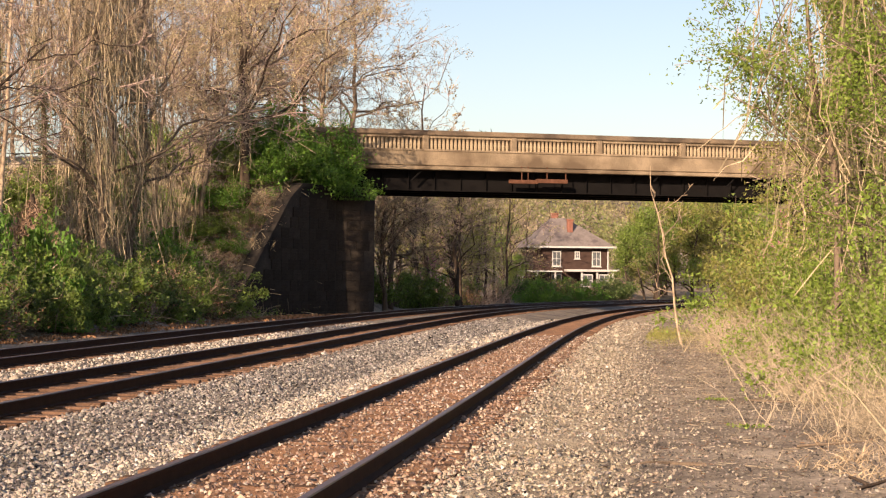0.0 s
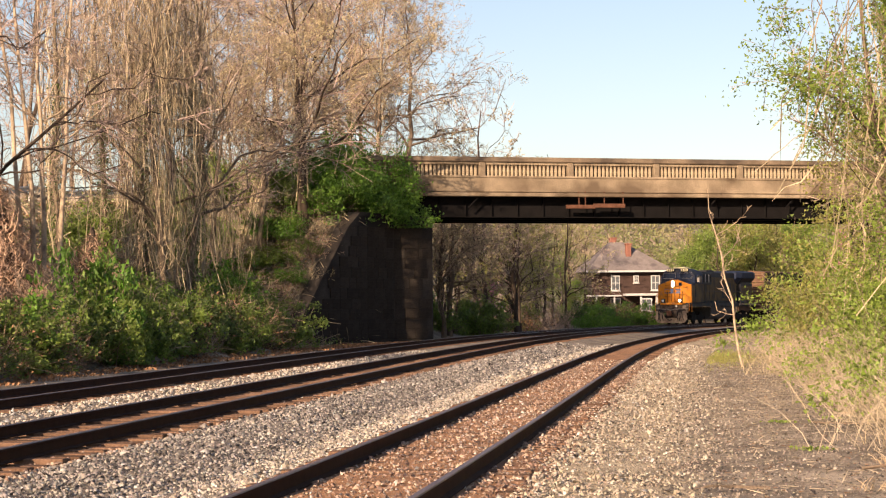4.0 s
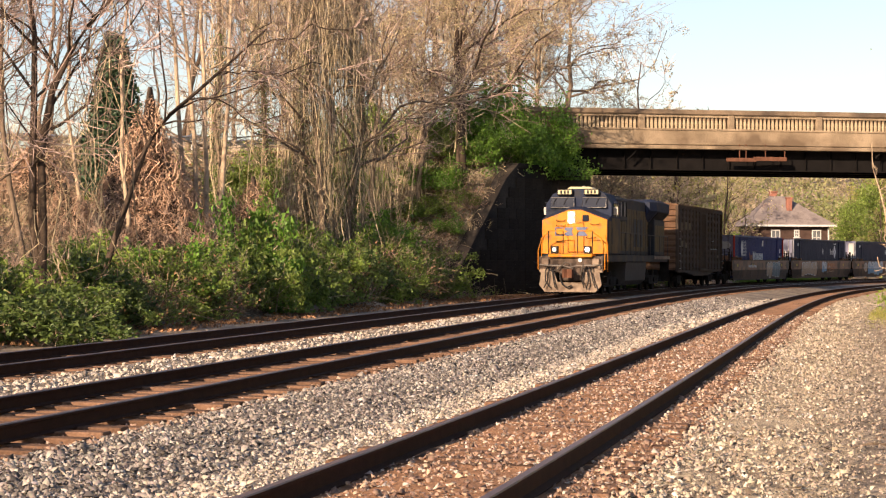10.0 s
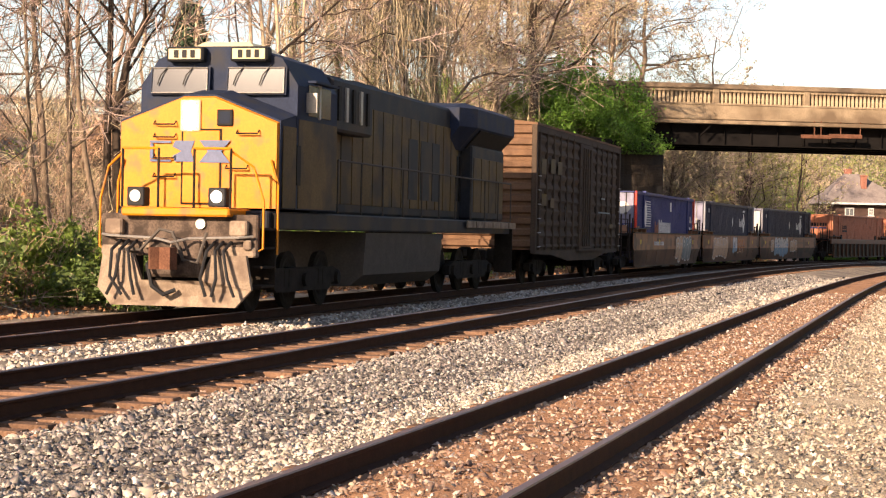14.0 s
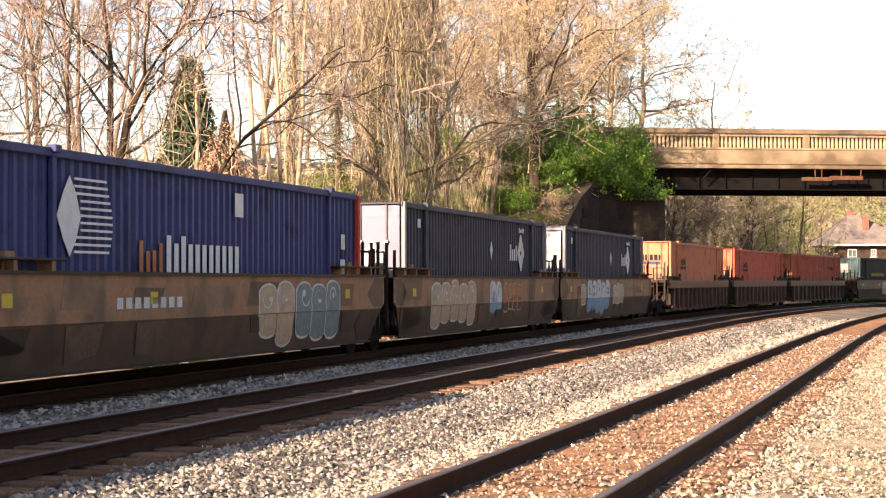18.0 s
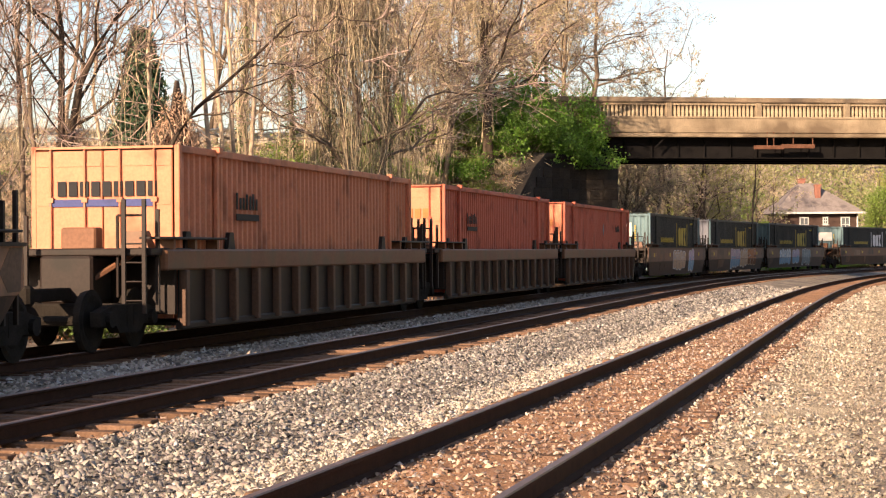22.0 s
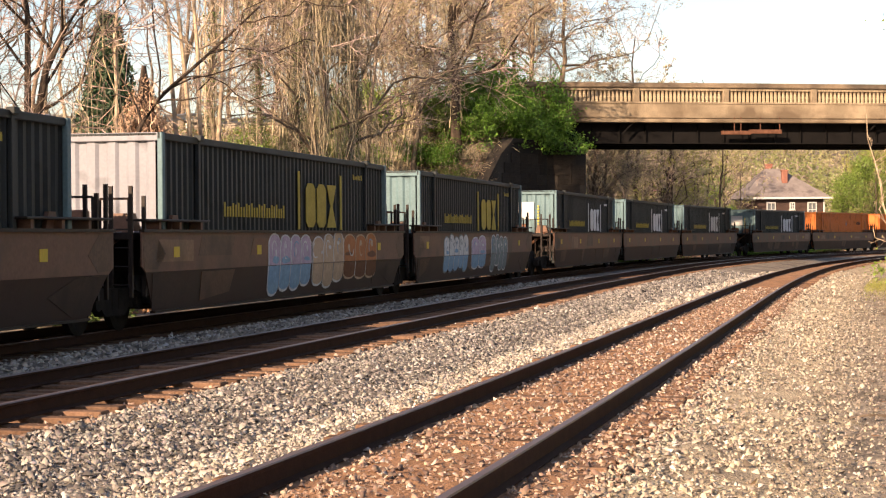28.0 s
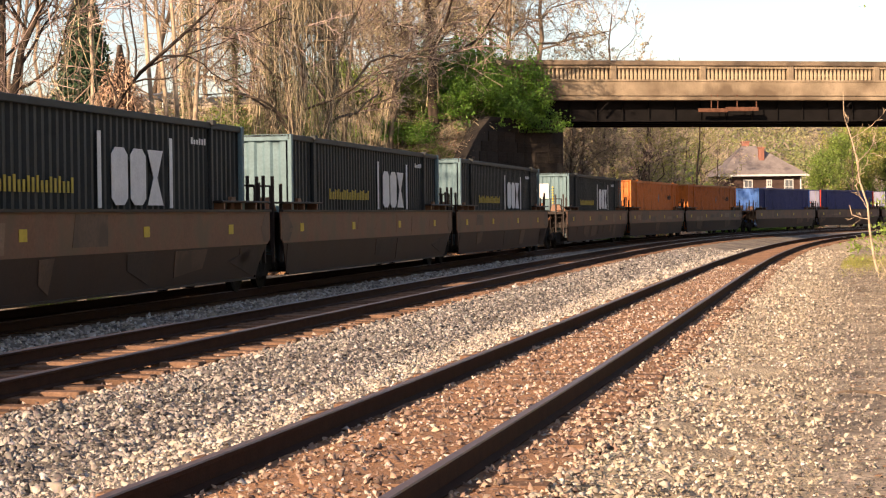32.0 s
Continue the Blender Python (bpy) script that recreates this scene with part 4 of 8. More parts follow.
def boxcar():
    L, w, z0, z1 = 15.1, 1.42, 1.02, 4.72
    t = thing("boxcar", "grimy brown ribbed steel boxcar behind the locomotive", "boxcar")
    part("roof", Geo().prism([(-1.5, z1), (1.5, z1), (1.5, z1 + 0.06), (0, z1 + 0.22), (-1.5, z1 + 0.06)], "x", -L / 2 - 0.05, L / 2 + 0.05), box_end, t, "pale roof edge in the sunlit end colour")
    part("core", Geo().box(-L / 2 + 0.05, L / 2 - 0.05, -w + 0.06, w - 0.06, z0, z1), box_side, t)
    for x, e in ((-L / 2, -1), (L / 2, 1)):
        for k in range(11):
            z = z0 + 0.06 + k * 0.335
            prof = [(z, 0.0), (z + 0.05, 0.09), (z + 0.2, 0.09), (z + 0.25, 0.0)]
            part("end_rib", Geo().loft([[(x + e * o, -w + 0.08, v) for v, o in prof], [(x + e * o, w - 0.08, v) for v, o in prof]]), box_end, t)
        for y in (-w, w):
            part("corner_post", Geo().box(x - 0.09, x + 0.09, y - 0.08, y + 0.08, z0 - 0.1, z1, 0.02), box_side, t)
        part("end_sheet", Geo().box(min(x, x - e * 0.06), max(x, x - e * 0.06), -w, w, z0, z1), box_end, t)
    pitch = (L - 0.95) / 13
    for y, e in ((-w, -1), (w, 1)):
        for k in range(13):
            x = -L / 2 + 0.5 + k * pitch
            if 6 <= k <= 7:
                continue
            g = Geo()
            rings = []
            zs = np.linspace(z0 + 0.1, z1 - 0.25, 41)
            for z in zs:
                o = 0.055 * max(0, math.sin((z - z0) * 2 * math.pi / 0.36)) ** 0.6
                rings.append([(x + 0.05, y + e * (o - 0.05), z), (x + 0.05, y + e * o, z), (x + pitch - 0.09, y + e * o, z), (x + pitch - 0.09, y + e * (o - 0.05), z)])
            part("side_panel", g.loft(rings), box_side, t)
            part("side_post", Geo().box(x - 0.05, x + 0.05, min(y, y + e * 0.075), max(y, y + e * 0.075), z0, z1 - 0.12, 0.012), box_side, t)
        part("top_chord", Geo().box(-L / 2, L / 2, min(y, y + e * 0.06), max(y, y + e * 0.06), z1 - 0.2, z1, 0.01), box_side, t)
        xd = -L / 2 + 0.5 + 6 * pitch
        door = part("sliding_door", Geo().box(xd - 0.05, xd + 2 * pitch + 0.06, min(y, y + e * 0.09), max(y, y + e * 0.09), z0 + 0.02, z1 - 0.22, 0.015), box_side, t, "sliding plug door with lock rods")
        for o in (0.35, 0.75, 1.15, 1.6):
            part("lock_rod", Geo().pipe([(xd + o, y + e * 0.13, z0 + 0.1), (xd + o, y + e * 0.13, z1 - 0.35)], 0.025, 6), box_side, door)
        for z in (1.6, 2.3, 3.0, 3.7):
            part("door_rib", Geo().box(xd + 0.05, xd + 2 * pitch - 0.05, min(y + e * .09, y + e * 0.12), max(y + e * .09, y + e * 0.12), z, z + 0.06), box_side, door)
        part("door_track", Geo().box(xd - 0.2, xd + 4.6, min(y, y + e * 0.13), max(y, y + e * 0.13), z0 - 0.06, z0 + 0.02), box_side, t)
        part("side_sill", side_plate([(-L / 2, z0), (L / 2, z0), (L / 2, z0 - 0.12), (L / 2 - 2.6, z0 - 0.15), (2.2, z0 - 0.36), (-2.2, z0 - 0.36), (-L / 2 + 2.6, z0 - 0.15), (-L / 2, z0 - 0.12)], y, 0.02), box_side, t)
        for x in (-L / 2 + 0.25, L / 2 - 0.25):
            for k in range(6):
                part("ladder_rung", Geo().pipe([(x - 0.22, y + e * 0.12, z0 + 0.1 + 0.42 * k), (x + 0.22, y + e * 0.12, z0 + 0.1 + 0.42 * k)], 0.015, 5), steel, t)
        for a, b, c, d, mt in ((-6.9, -6.2, 3.3, 3.75, mark_dull), (-5.5, -4.8, 3.35, 3.8, mark_dull), (-4.4, -3.7, 3.35, 3.75, mark_dull), (-6.8, -6.1, 2.35, 2.7, mark_dull), (-5.5, -4.9, 2.3, 2.6, mark_dull),
                               (-3.1, -2.9, 1.9, 2.4, ink), (3.0, 5.4, 2.26, 2.31, spray_g), (3.6, 4.3, 2.75, 2.8, spray_g), (5.4, 6.2, 1.75, 1.9, mark_dull)):
            part("faded_lettering", Geo().box(a, b, min(y + e * .08, y + e * 0.084), max(y + e * .08, y + e * 0.084), c, d), mt, t, "worn painted bar")
    part("underframe", Geo().box(-L / 2 - 0.2, L / 2 + 0.2, -0.3, 0.3, 0.65, 1.05, 0.03), grime, t)
    for x in (-5.3, 5.3):
        truck(t, x, 2)
    coupler(t, -L / 2, -0.75)
    coupler(t, L / 2, 0.75)
    MOVING.append((t, 23.1, L))


def corrugated(L, y, e, z0, z1, pitch=0.28, deep=0.055, sub=1):
    """One side of corrugated sheet from x=-L/2 to L/2 at y, ribs standing out along e."""
    xs, os_ = [], []
    x = -L / 2
    while x < L / 2 - 1e-6:
        for f, o in ((0.0, 0), (0.34, 0), (0.5, 1), (0.84, 1)):
            if x + f * pitch <= L / 2:
                xs.append(x + f * pitch)
                os_.append(y - e * deep * o)
        x += pitch
    xs.append(L / 2)
    os_.append(y)
    lo = [(a, b, z0) for a, b in zip(xs, os_)]
    hi = [(a, b, z1) for a, b in zip(xs, os_)]
    n = len(lo)
    return Geo().add(lo + hi, [(i, i + 1, n + i + 1, n + i) for i in range(n - 1)])


def corrugated_end(x, e, w, z0, z1, pitch=0.36, deep=0.04):
    g = corrugated(2 * w, 0.0, 1, z0, z1, pitch, deep)
    g.v = [(x + e * b, a, c) for a, b, c in g.v]
    return g


def blob(r, cx, cz, w, h, n=14):
    """An uneven rounded outline, for sprayed letters."""
    return [(cx + w / 2 * math.cos(a) * r.uniform(0.75, 1.1), cz + h / 2 * math.sin(a) * r.uniform(0.8, 1.1)) for a in np.linspace(0, 2 * math.pi, n, endpoint=False)]


def container(ahead, label, body, post, end_style, marks):
    L, w, z0, z1 = 16.15, 1.27, 0.40, 3.29
    t = thing("container", label, "shipping container", group="containers in the well cars")
    for e in (-1, 1):
        part("side_sheet", corrugated(L - 0.2, e * (w - 0.02), e, z0 + 0.14, z1 - 0.1), body, t, "corrugated side sheet")
        part("top_rail", Geo().box(-L / 2, L / 2, e * w - 0.05, e * w + 0.01, z1 - 0.12, z1, 0.012), body, t)
        part("bottom_rail", Geo().box(-L / 2, L / 2, e * w - 0.05, e * w + 0.01, z0, z0 + 0.16, 0.012), body, t)
        for x in (-L / 2 + 0.07, L / 2 - 0.07):
            part("corner_post", Geo().box(x - 0.07, x + 0.07, e * w - 0.08, e * w + 0.012, z0, z1, 0.012), post, t)
        for x in (-6.1, 6.1):
            part("frame_post", Geo().box(x - 0.06, x + 0.06, e * w - 0.06, e * w + 0.014, z0, z1, 0.01), body, t)
            part("corner_casting", Geo().box(x - 0.09, x + 0.09, e * w - 0.12, e * w + 0.016, z1 - 0.06, z1 + 0.04, 0.01), body, t)
    part("roof", Geo().box(-L / 2, L / 2, -w + 0.03, w - 0.03, z1 - 0.05, z1 - 0.01), body, t)
    part("floor", Geo().box(-L / 2, L / 2, -w + 0.03, w - 0.03, z0 + 0.02, z0 + 0.14), body, t)
    part("rear_end", corrugated_end(L / 2 - 0.02, 1, w - 0.06, z0, z1), post, t)
    x = -L / 2
    if end_style["kind"] == "doors":
        for y0, y1 in ((-w + 0.05, -0.01), (0.01, w - 0.05)):
            d = part("door", Geo().box(x + 0.01, x + 0.06, y0, y1, z0 + 0.1, z1 - 0.08, 0.015), end_style["mat"], t, "painted end door")
            for f in (0.25, 0.75):
                y = y0 + (y1 - y0) * f
                part("lock_rod", Geo().pipe([(x - 0.03, y, z0 + 0.08), (x - 0.03, y, z1 - 0.06)], 0.02, 6), end_style.get("rod", steel), d)
                part("rod_keeper", Geo().box(x - 0.05, x + 0.01, y - 0.05, y + 0.05, 2.35, 2.43), end_style.get("rod", steel), d)
            for z in (1.2, 2.3, 2.95):
                part("hinge_band", Geo().box(x - 0.002, x + 0.012, y0 + 0.03, y1 - 0.03, z, z + 0.06), end_style["mat"], d)
    else:
        part("front_end", corrugated_end(x + 0.05, -1, w - 0.06, z0 + 0.1, z1 - 0.1), end_style["mat"], t, "corrugated end wall")
        part("end_header", Geo().box(x, x + 0.06, -w, w, z1 - 0.14, z1, 0.012), end_style["mat"], t)
    for m in end_style.get("marks", ()):
        part(m[0], end_plate(m[1], x - 0.012, 0.006), m[2], t, m[3])
    for pts, mt, nm, lb in marks:
        part(nm, side_plate(pts, -w - 0.012, 0.005), mt, t, lb)
    MOVING.append((t, ahead, L))


def brake_wheel(parent, x, y, z, mt):
    g = Geo().pipe([(x, y + 0.28 * math.cos(a), z + 0.28 * math.sin(a)) for a in np.linspace(0, 2 * math.pi, 17)], 0.022, 6)
    for a in np.arange(4) * math.pi / 4:
        g.pipe([(x, y - 0.28 * math.cos(a), z - 0.28 * math.sin(a)), (x, y + 0.28 * math.cos(a), z + 0.28 * math.sin(a))], 0.012, 5)
    g.pipe([(x + 0.02, y, z), (x + 0.02, y, z - 1.0)], 0.04, 6)
    part("brake_wheel", g, mt, parent, "spoked hand brake wheel")


def end_gear(t, x, e, top, mt, dark, wheel):
    """Walkway, ladder posts, braces and, on some cars, the hand brake at one end."""
    part("walkway", Geo().box(min(x - e * 2.6, x + e * 0.6), max(x - e * 2.6, x + e * 0.6), -1.52, -1.16, top + 0.16, top + 0.2, 0.01), dark, t, "narrow grated walkway")
    for o in (-2.3, -1.2, -0.2):
        part("walkway_bracket", Geo().prism([(x + e * o - 0.05, top), (x + e * o + 0.05, top), (x + e * o + 0.05, top + 0.16), (x + e * o - 0.05, top + 0.16)], "y", -1.46, -1.2), mt, t)
    for o, y, z1 in ((0.78, -1.32, 2.35), (0.78, -0.98, 2.35), (0.3, -1.36, 2.2), (0.95, 0.6, 2.1)):
        part("ladder_post", Geo().box(x + e * o - 0.03, x + e * o + 0.03, y - 0.03, y + 0.03, 0.55, z1), dark, t)
    for z in (0.75, 1.05, 1.35, 1.65):
        part("rung", Geo().pipe([(x + e * 0.78, -1.32, z), (x + e * 0.78, -0.98, z)], 0.014, 5), dark, t)
    part("end_brace", Geo().pipe([(x + e * 0.1, -1.0, top), (x + e * 0.7, -0.35, 1.05)], 0.05, 6), mt, t)
    part("end_box", Geo().box(min(x + e * 0.1, x + e * 0.42), max(x + e * 0.1, x + e * 0.42), -0.35, 0.25, top, top + 0.36, 0.03), mt, t, "dusty brown end casting")
    part("pin_cover", Geo().loft([[(x - e * 0.3, -1.1, top), (x + e * 0.05, -1.1, top), (x + e * 0.05, -0.6, top), (x - e * 0.3, -0.6, top)], [(x - e * 0.22, -1.02, top + 0.3), (x, -1.02, top + 0.3), (x, -0.68, top + 0.3), (x - e * 0.22, -0.68, top + 0.3)]]), mt, t)
    if wheel:
        brake_wheel(t, x + e * 0.5, 0.35, top + 0.52, mt)
        part("brake_housing", Geo().box(min(x + e * 0.3, x + e * 0.46), max(x + e * 0.3, x + e * 0.46), 0.1, 0.6, top + 0.1, top + 0.6, 0.04), mt, t)


def well_plain(ahead, label, paint, low, last=False, first=False, patches=()):
    """A smooth-sided well unit; the container sits down in it."""
    L, w = 19.2, 1.46
    t = thing("well_car", label, "well car", group="well cars")
    top, mid, bot = 1.62, 0.95, 0.3
    for e in (-1, 1):
        part("side_sheet", side_plate([(-9.4, top), (9.4, top), (9.4, 1.05), (9.2, mid), (-9.2, mid), (-9.4, 1.05)], e * w, 0.012), paint, t, "upper side sheet")
        a, b = e * w, e * (w - 0.11)
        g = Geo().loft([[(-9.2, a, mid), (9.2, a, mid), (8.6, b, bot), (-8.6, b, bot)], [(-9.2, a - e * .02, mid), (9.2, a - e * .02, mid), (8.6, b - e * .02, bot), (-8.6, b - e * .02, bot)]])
        part("lower_sheet", g, LOWER[paint.name], t, "grimy sloping lower side sheet, darkened for its shade")
        part("top_flange", Geo().box(-9.4, 9.4, e * w - 0.06, e * w + 0.03, top - 0.02, top + 0.03), low, t)
        part("bottom_flange", Geo().box(-8.6, 8.6, e * (w - 0.11) - 0.05, e * (w - 0.11) + 0.05, bot - 0.04, bot), low, t)
        for x in (-7.4, 7.4):
            part("guide", Geo().prism([(x - 0.25, top), (x + 0.25, top), (x + 0.12, top + 0.28), (x - 0.12, top + 0.28)], "y", e * 1.31 - 0.02, e * 1.31 + 0.05), paint, t, "container guide")
    for x in (-8.7, 8.7):
        e = math.copysign(1, x)
        part("platform", Geo().box(min(x - e * .8, x + e * 0.75), max(x - e * .8, x + e * .75), -1.3, 1.3, 1.48, 1.6, 0.02), low, t)
        part("end_sill", Geo().box(min(x + e * 0.1, x + e * 0.9), max(x + e * 0.1, x + e * 0.9), -0.4, 0.4, 0.75, 1.5, 0.04), low, t)
        part("bulkhead", Geo().box(min(x - e * 0.1, x - e * 0.2), max(x - e * 0.1, x - e * 0.2), -w, w, 0.9, 1.5), low, t)
        end_gear(t, x, e, top, paint, low, last and e > 0)
        for y in (-1.2, -0.7):
            part("grab_post", Geo().pipe([(x + e * 0.55, y, 0.8), (x + e * 0.55, y, 2.15)], 0.025, 6), low, t)
        part("grab_rail", Geo().pipe([(x + e * 0.55, -1.2, 2.15), (x + e * 0.55, -0.7, 2.15)], 0.02, 6), low, t)
    truck(t, -9.6, 2)
    if last:
        truck(t, 9.6, 2)
        coupler(t, 9.6, 1.6)
    if first:
        coupler(t, -9.6, -1.6)
    part("floor", Geo().box(-7.6, 7.6, -1.2, 1.2, bot, bot + 0.06), low, t)
    tilt = math.degrees(math.atan2(0.11, mid - bot))
    for pts, mt, nm, lb, layer in patches:
        if layer >= 9:
            part(nm, side_plate(pts, -0.017 - 0.005 * (layer - 9), 0.004), mt, t, lb, m=pose(0, -w, mid, tilt, 0, 0))
        elif layer == 8:
            part(nm, side_plate(pts, -0.009, 0.004), mt, t, lb, m=pose(0, -w, mid, tilt, 0, 0))
        else:
            part(nm, side_plate(pts, -w - 0.017 - 0.005 * layer, 0.004), mt, t, lb)
    MOVING.append((t, ahead - (L - 16.15) / 2, L))


def well_ribbed(ahead, label, paint, low, last=False, first=False):
    L, w = 19.2, 1.42
    t = thing("well_car", label, "well car", group="well cars")
    top, bot = 1.56, 0.3
    for e in (-1, 1):
        part("top_chord", Geo().box(-9.0, 9.0, e * (w - 0.04) - 0.1, e * (w - 0.04) + 0.1, top - 0.34, top, 0.03), paint, t, "tan box-section top chord")
        # near-black recess sheet: the shade between the ribs is in its colour
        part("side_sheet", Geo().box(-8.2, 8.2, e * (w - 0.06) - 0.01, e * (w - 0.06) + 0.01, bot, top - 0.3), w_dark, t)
        part("bottom_chord", Geo().box(-8.2, 8.2, e * (w - 0.05) - 0.06, e * (w - 0.05) + 0.06, bot - 0.06, bot + 0.06, 0.02), low, t)
        for k in range(14):
            x = -8.1 + k * 1.246
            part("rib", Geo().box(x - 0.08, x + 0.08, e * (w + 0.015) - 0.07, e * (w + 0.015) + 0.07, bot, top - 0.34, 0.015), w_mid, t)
        for x in (-7.6, 7.6, -5.4, 5.4):
            part("guide", Geo().prism([(x - 0.2, top), (x + 0.2, top), (x + 0.1, top + 0.3), (x - 0.1, top + 0.3)], "y", e * 1.31 - 0.02, e * 1.31 + 0.06), low, t, "container guide")
    for x in (-8.8, 8.8):
        e = math.copysign(1, x)
        part("platform", Geo().box(min(x - e * 1.4, x + e * 0.7), max(x - e * 1.4, x + e * .7), -1.4, 1.4, top - 0.1, top + 0.02, 0.02), low, t)
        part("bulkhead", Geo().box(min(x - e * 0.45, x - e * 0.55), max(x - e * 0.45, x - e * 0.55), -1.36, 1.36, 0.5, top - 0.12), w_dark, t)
        part("end_sill", Geo().box(min(x, x + e * 0.8), max(x, x + e * 0.8), -0.45, 0.45, 0.7, top - 0.1, 0.04), low, t)
        end_gear(t, x, e, top, paint, low, last and e > 0)
        for y in (-1.25, -0.8):
            part("grab_post", Geo().pipe([(x + e * 0.6, y, 0.8), (x + e * 0.6, y, 2.1)], 0.025, 6), low, t)
        part("grab_rail", Geo().pipe([(x + e * 0.6, -1.25, 2.1), (x + e * 0.6, -0.8, 2.1)], 0.02, 6), low, t)
    truck(t, -9.6, 2)
    if last:
        truck(t, 9.6, 2)
        coupler(t, 9.6, 1.6)
    if first:
        coupler(t, -9.6, -1.6)
    part("floor", Geo().box(-8.0, 8.0, -1.2, 1.2, bot, bot + 0.06), low, t)
    MOVING.append((t, ahead - (L - 16.15) / 2, L))


def paint_of(name, c, vary=0.14, stain=None, amount=0.25):
    return mat(name, c, 0.55, scale=1.3, vary=vary, fine=20, bump=0.05, stain=stain or tuple(v * 0.55 for v in c), stain_amount=amount, stain_scale=1.3)


c_blue = paint_of("container_blue", (0.045, 0.055, 0.17))
c_navy = paint_of("container_dark_slate", (0.05, 0.052, 0.08))
c_tan = paint_of("container_faded_orange", (0.55, 0.205, 0.115))
c_red = paint_of("container_orange_red", (0.50, 0.118, 0.072))
c_orange = paint_of("container_orange", (0.60, 0.175, 0.04))
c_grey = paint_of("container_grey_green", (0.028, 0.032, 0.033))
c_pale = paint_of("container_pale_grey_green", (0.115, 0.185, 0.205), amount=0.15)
c_bright = paint_of("container_bright_blue", (0.10, 0.24, 0.62))
c_door_white = paint_of("container_pale_lilac", (0.21, 0.21, 0.29), 0.08, amount=0.12)
c_redpost = paint_of("container_red_post", (0.55, 0.05, 0.03))
c_silver = paint_of("container_silver_post", (0.24, 0.24, 0.27), 0.08, amount=0.12)
mark_y = mat("emblem_yellow_paint", (0.42, 0.32, 0.06), 0.6, scale=4, vary=0.2, fine=25, bump=0)
mark_w = mat("emblem_white_paint", (0.70, 0.70, 0.70), 0.6, scale=4, vary=0.12, fine=25, bump=0)
w_tan = paint_of("well_tan", (0.33, 0.165, 0.095), 0.2, (0.15, 0.095, 0.06), 0.4)
w_brown = paint_of("well_red_brown", (0.165, 0.085, 0.058), 0.2, (0.11, 0.065, 0.045), 0.4)
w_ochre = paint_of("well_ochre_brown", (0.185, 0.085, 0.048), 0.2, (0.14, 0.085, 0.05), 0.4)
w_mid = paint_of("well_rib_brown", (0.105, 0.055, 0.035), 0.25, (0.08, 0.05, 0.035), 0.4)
# grime, like the ochre paint, darkened to put the cars' deep shade into it
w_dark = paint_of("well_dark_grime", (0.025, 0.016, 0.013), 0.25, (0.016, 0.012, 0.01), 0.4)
w_faded = paint_of("well_faded_patch", (0.25, 0.15, 0.095), 0.25, (0.16, 0.095, 0.06), 0.4)
w_rubbed = paint_of("well_rubbed_patch", (0.13, 0.075, 0.05), 0.3, (0.08, 0.05, 0.035), 0.4)
w_stain = paint_of("well_sooty_patch", (0.05, 0.032, 0.025), 0.3, (0.03, 0.02, 0.017), 0.4)
spray_w = mat("sprayed_white_paint", (0.60, 0.60, 0.60), 0.6, scale=5, vary=0.2, fine=25, bump=0)
spray_d = mat("sprayed_dull_brown_paint", (0.17, 0.075, 0.04), 0.6, scale=5, vary=0.25, fine=25, bump=0)
spray_l = mat("sprayed_lilac_paint", (0.46, 0.36, 0.46), 0.6, scale=5, vary=0.2, fine=25, bump=0)
spray_t = mat("sprayed_tan_paint", (0.50, 0.36, 0.25), 0.6, scale=5, vary=0.2, fine=25, bump=0)
spray_o = mat("sprayed_orange_paint", (0.42, 0.16, 0.06), 0.6, scale=5, vary=0.2, fine=25, bump=0)
patch_y = mat("yellow_reflector_patch", (0.60, 0.42, 0.05), 0.5, scale=5, vary=0.1, fine=20, bump=0)


# lower-sheet paints: the inward slope's shade is put into the colour, over grime
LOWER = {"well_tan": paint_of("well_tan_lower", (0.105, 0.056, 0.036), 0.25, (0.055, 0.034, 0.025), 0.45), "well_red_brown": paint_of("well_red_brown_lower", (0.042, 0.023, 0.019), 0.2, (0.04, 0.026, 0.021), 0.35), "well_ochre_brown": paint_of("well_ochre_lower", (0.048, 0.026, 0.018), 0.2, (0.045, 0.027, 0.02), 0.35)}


def bars(x, z, w, h, n, mt, lb="plain painted bar of lettering"):
    """Lettering that cannot be read or is a firm's name: plain upright bars."""
    return [(rect(x + k * w / n, x + (k + 0.5) * w / n, z, z + h * (1.0, 0.72, 0.86, 0.7, 0.95)[k * 3 % 5]), mt, "lettering_bar", lb) for k in range(n)]


def block_emblem(x, z, s, mt):
    """Three blocky shapes between two brackets."""
    m = []
    a = "blocky emblem shape"
    for u in (0.0, 0.4):
        m.append(([(x + (u + .08) * s, z), (x + (u + .26) * s, z), (x + (u + .34) * s, z + .12 * s), (x + (u + .34) * s, z + .88 * s), (x + (u + .26) * s, z + s), (x + (u + .08) * s, z + s), (x + u * s, z + .88 * s), (x + u * s, z + .12 * s)], mt, "emblem_shape", a))
    m.append(([(x + .78 * s, z), (x + 1.14 * s, z), (x + 1.0 * s, z + .5 * s), (x + 1.14 * s, z + s), (x + .78 * s, z + s), (x + .92 * s, z + .5 * s)], mt, "emblem_shape", a))
    for u in (-0.28, 1.3):
        m.append((rect(x + u * s, x + (u + 0.07) * s, z - 0.05 * s, z + 1.25 * s), mt, "emblem_bracket", "upright bracket bar"))
    return [([(x + (p - x) * 2.3, q) for p, q in pts], *rest) for pts, *rest in m]


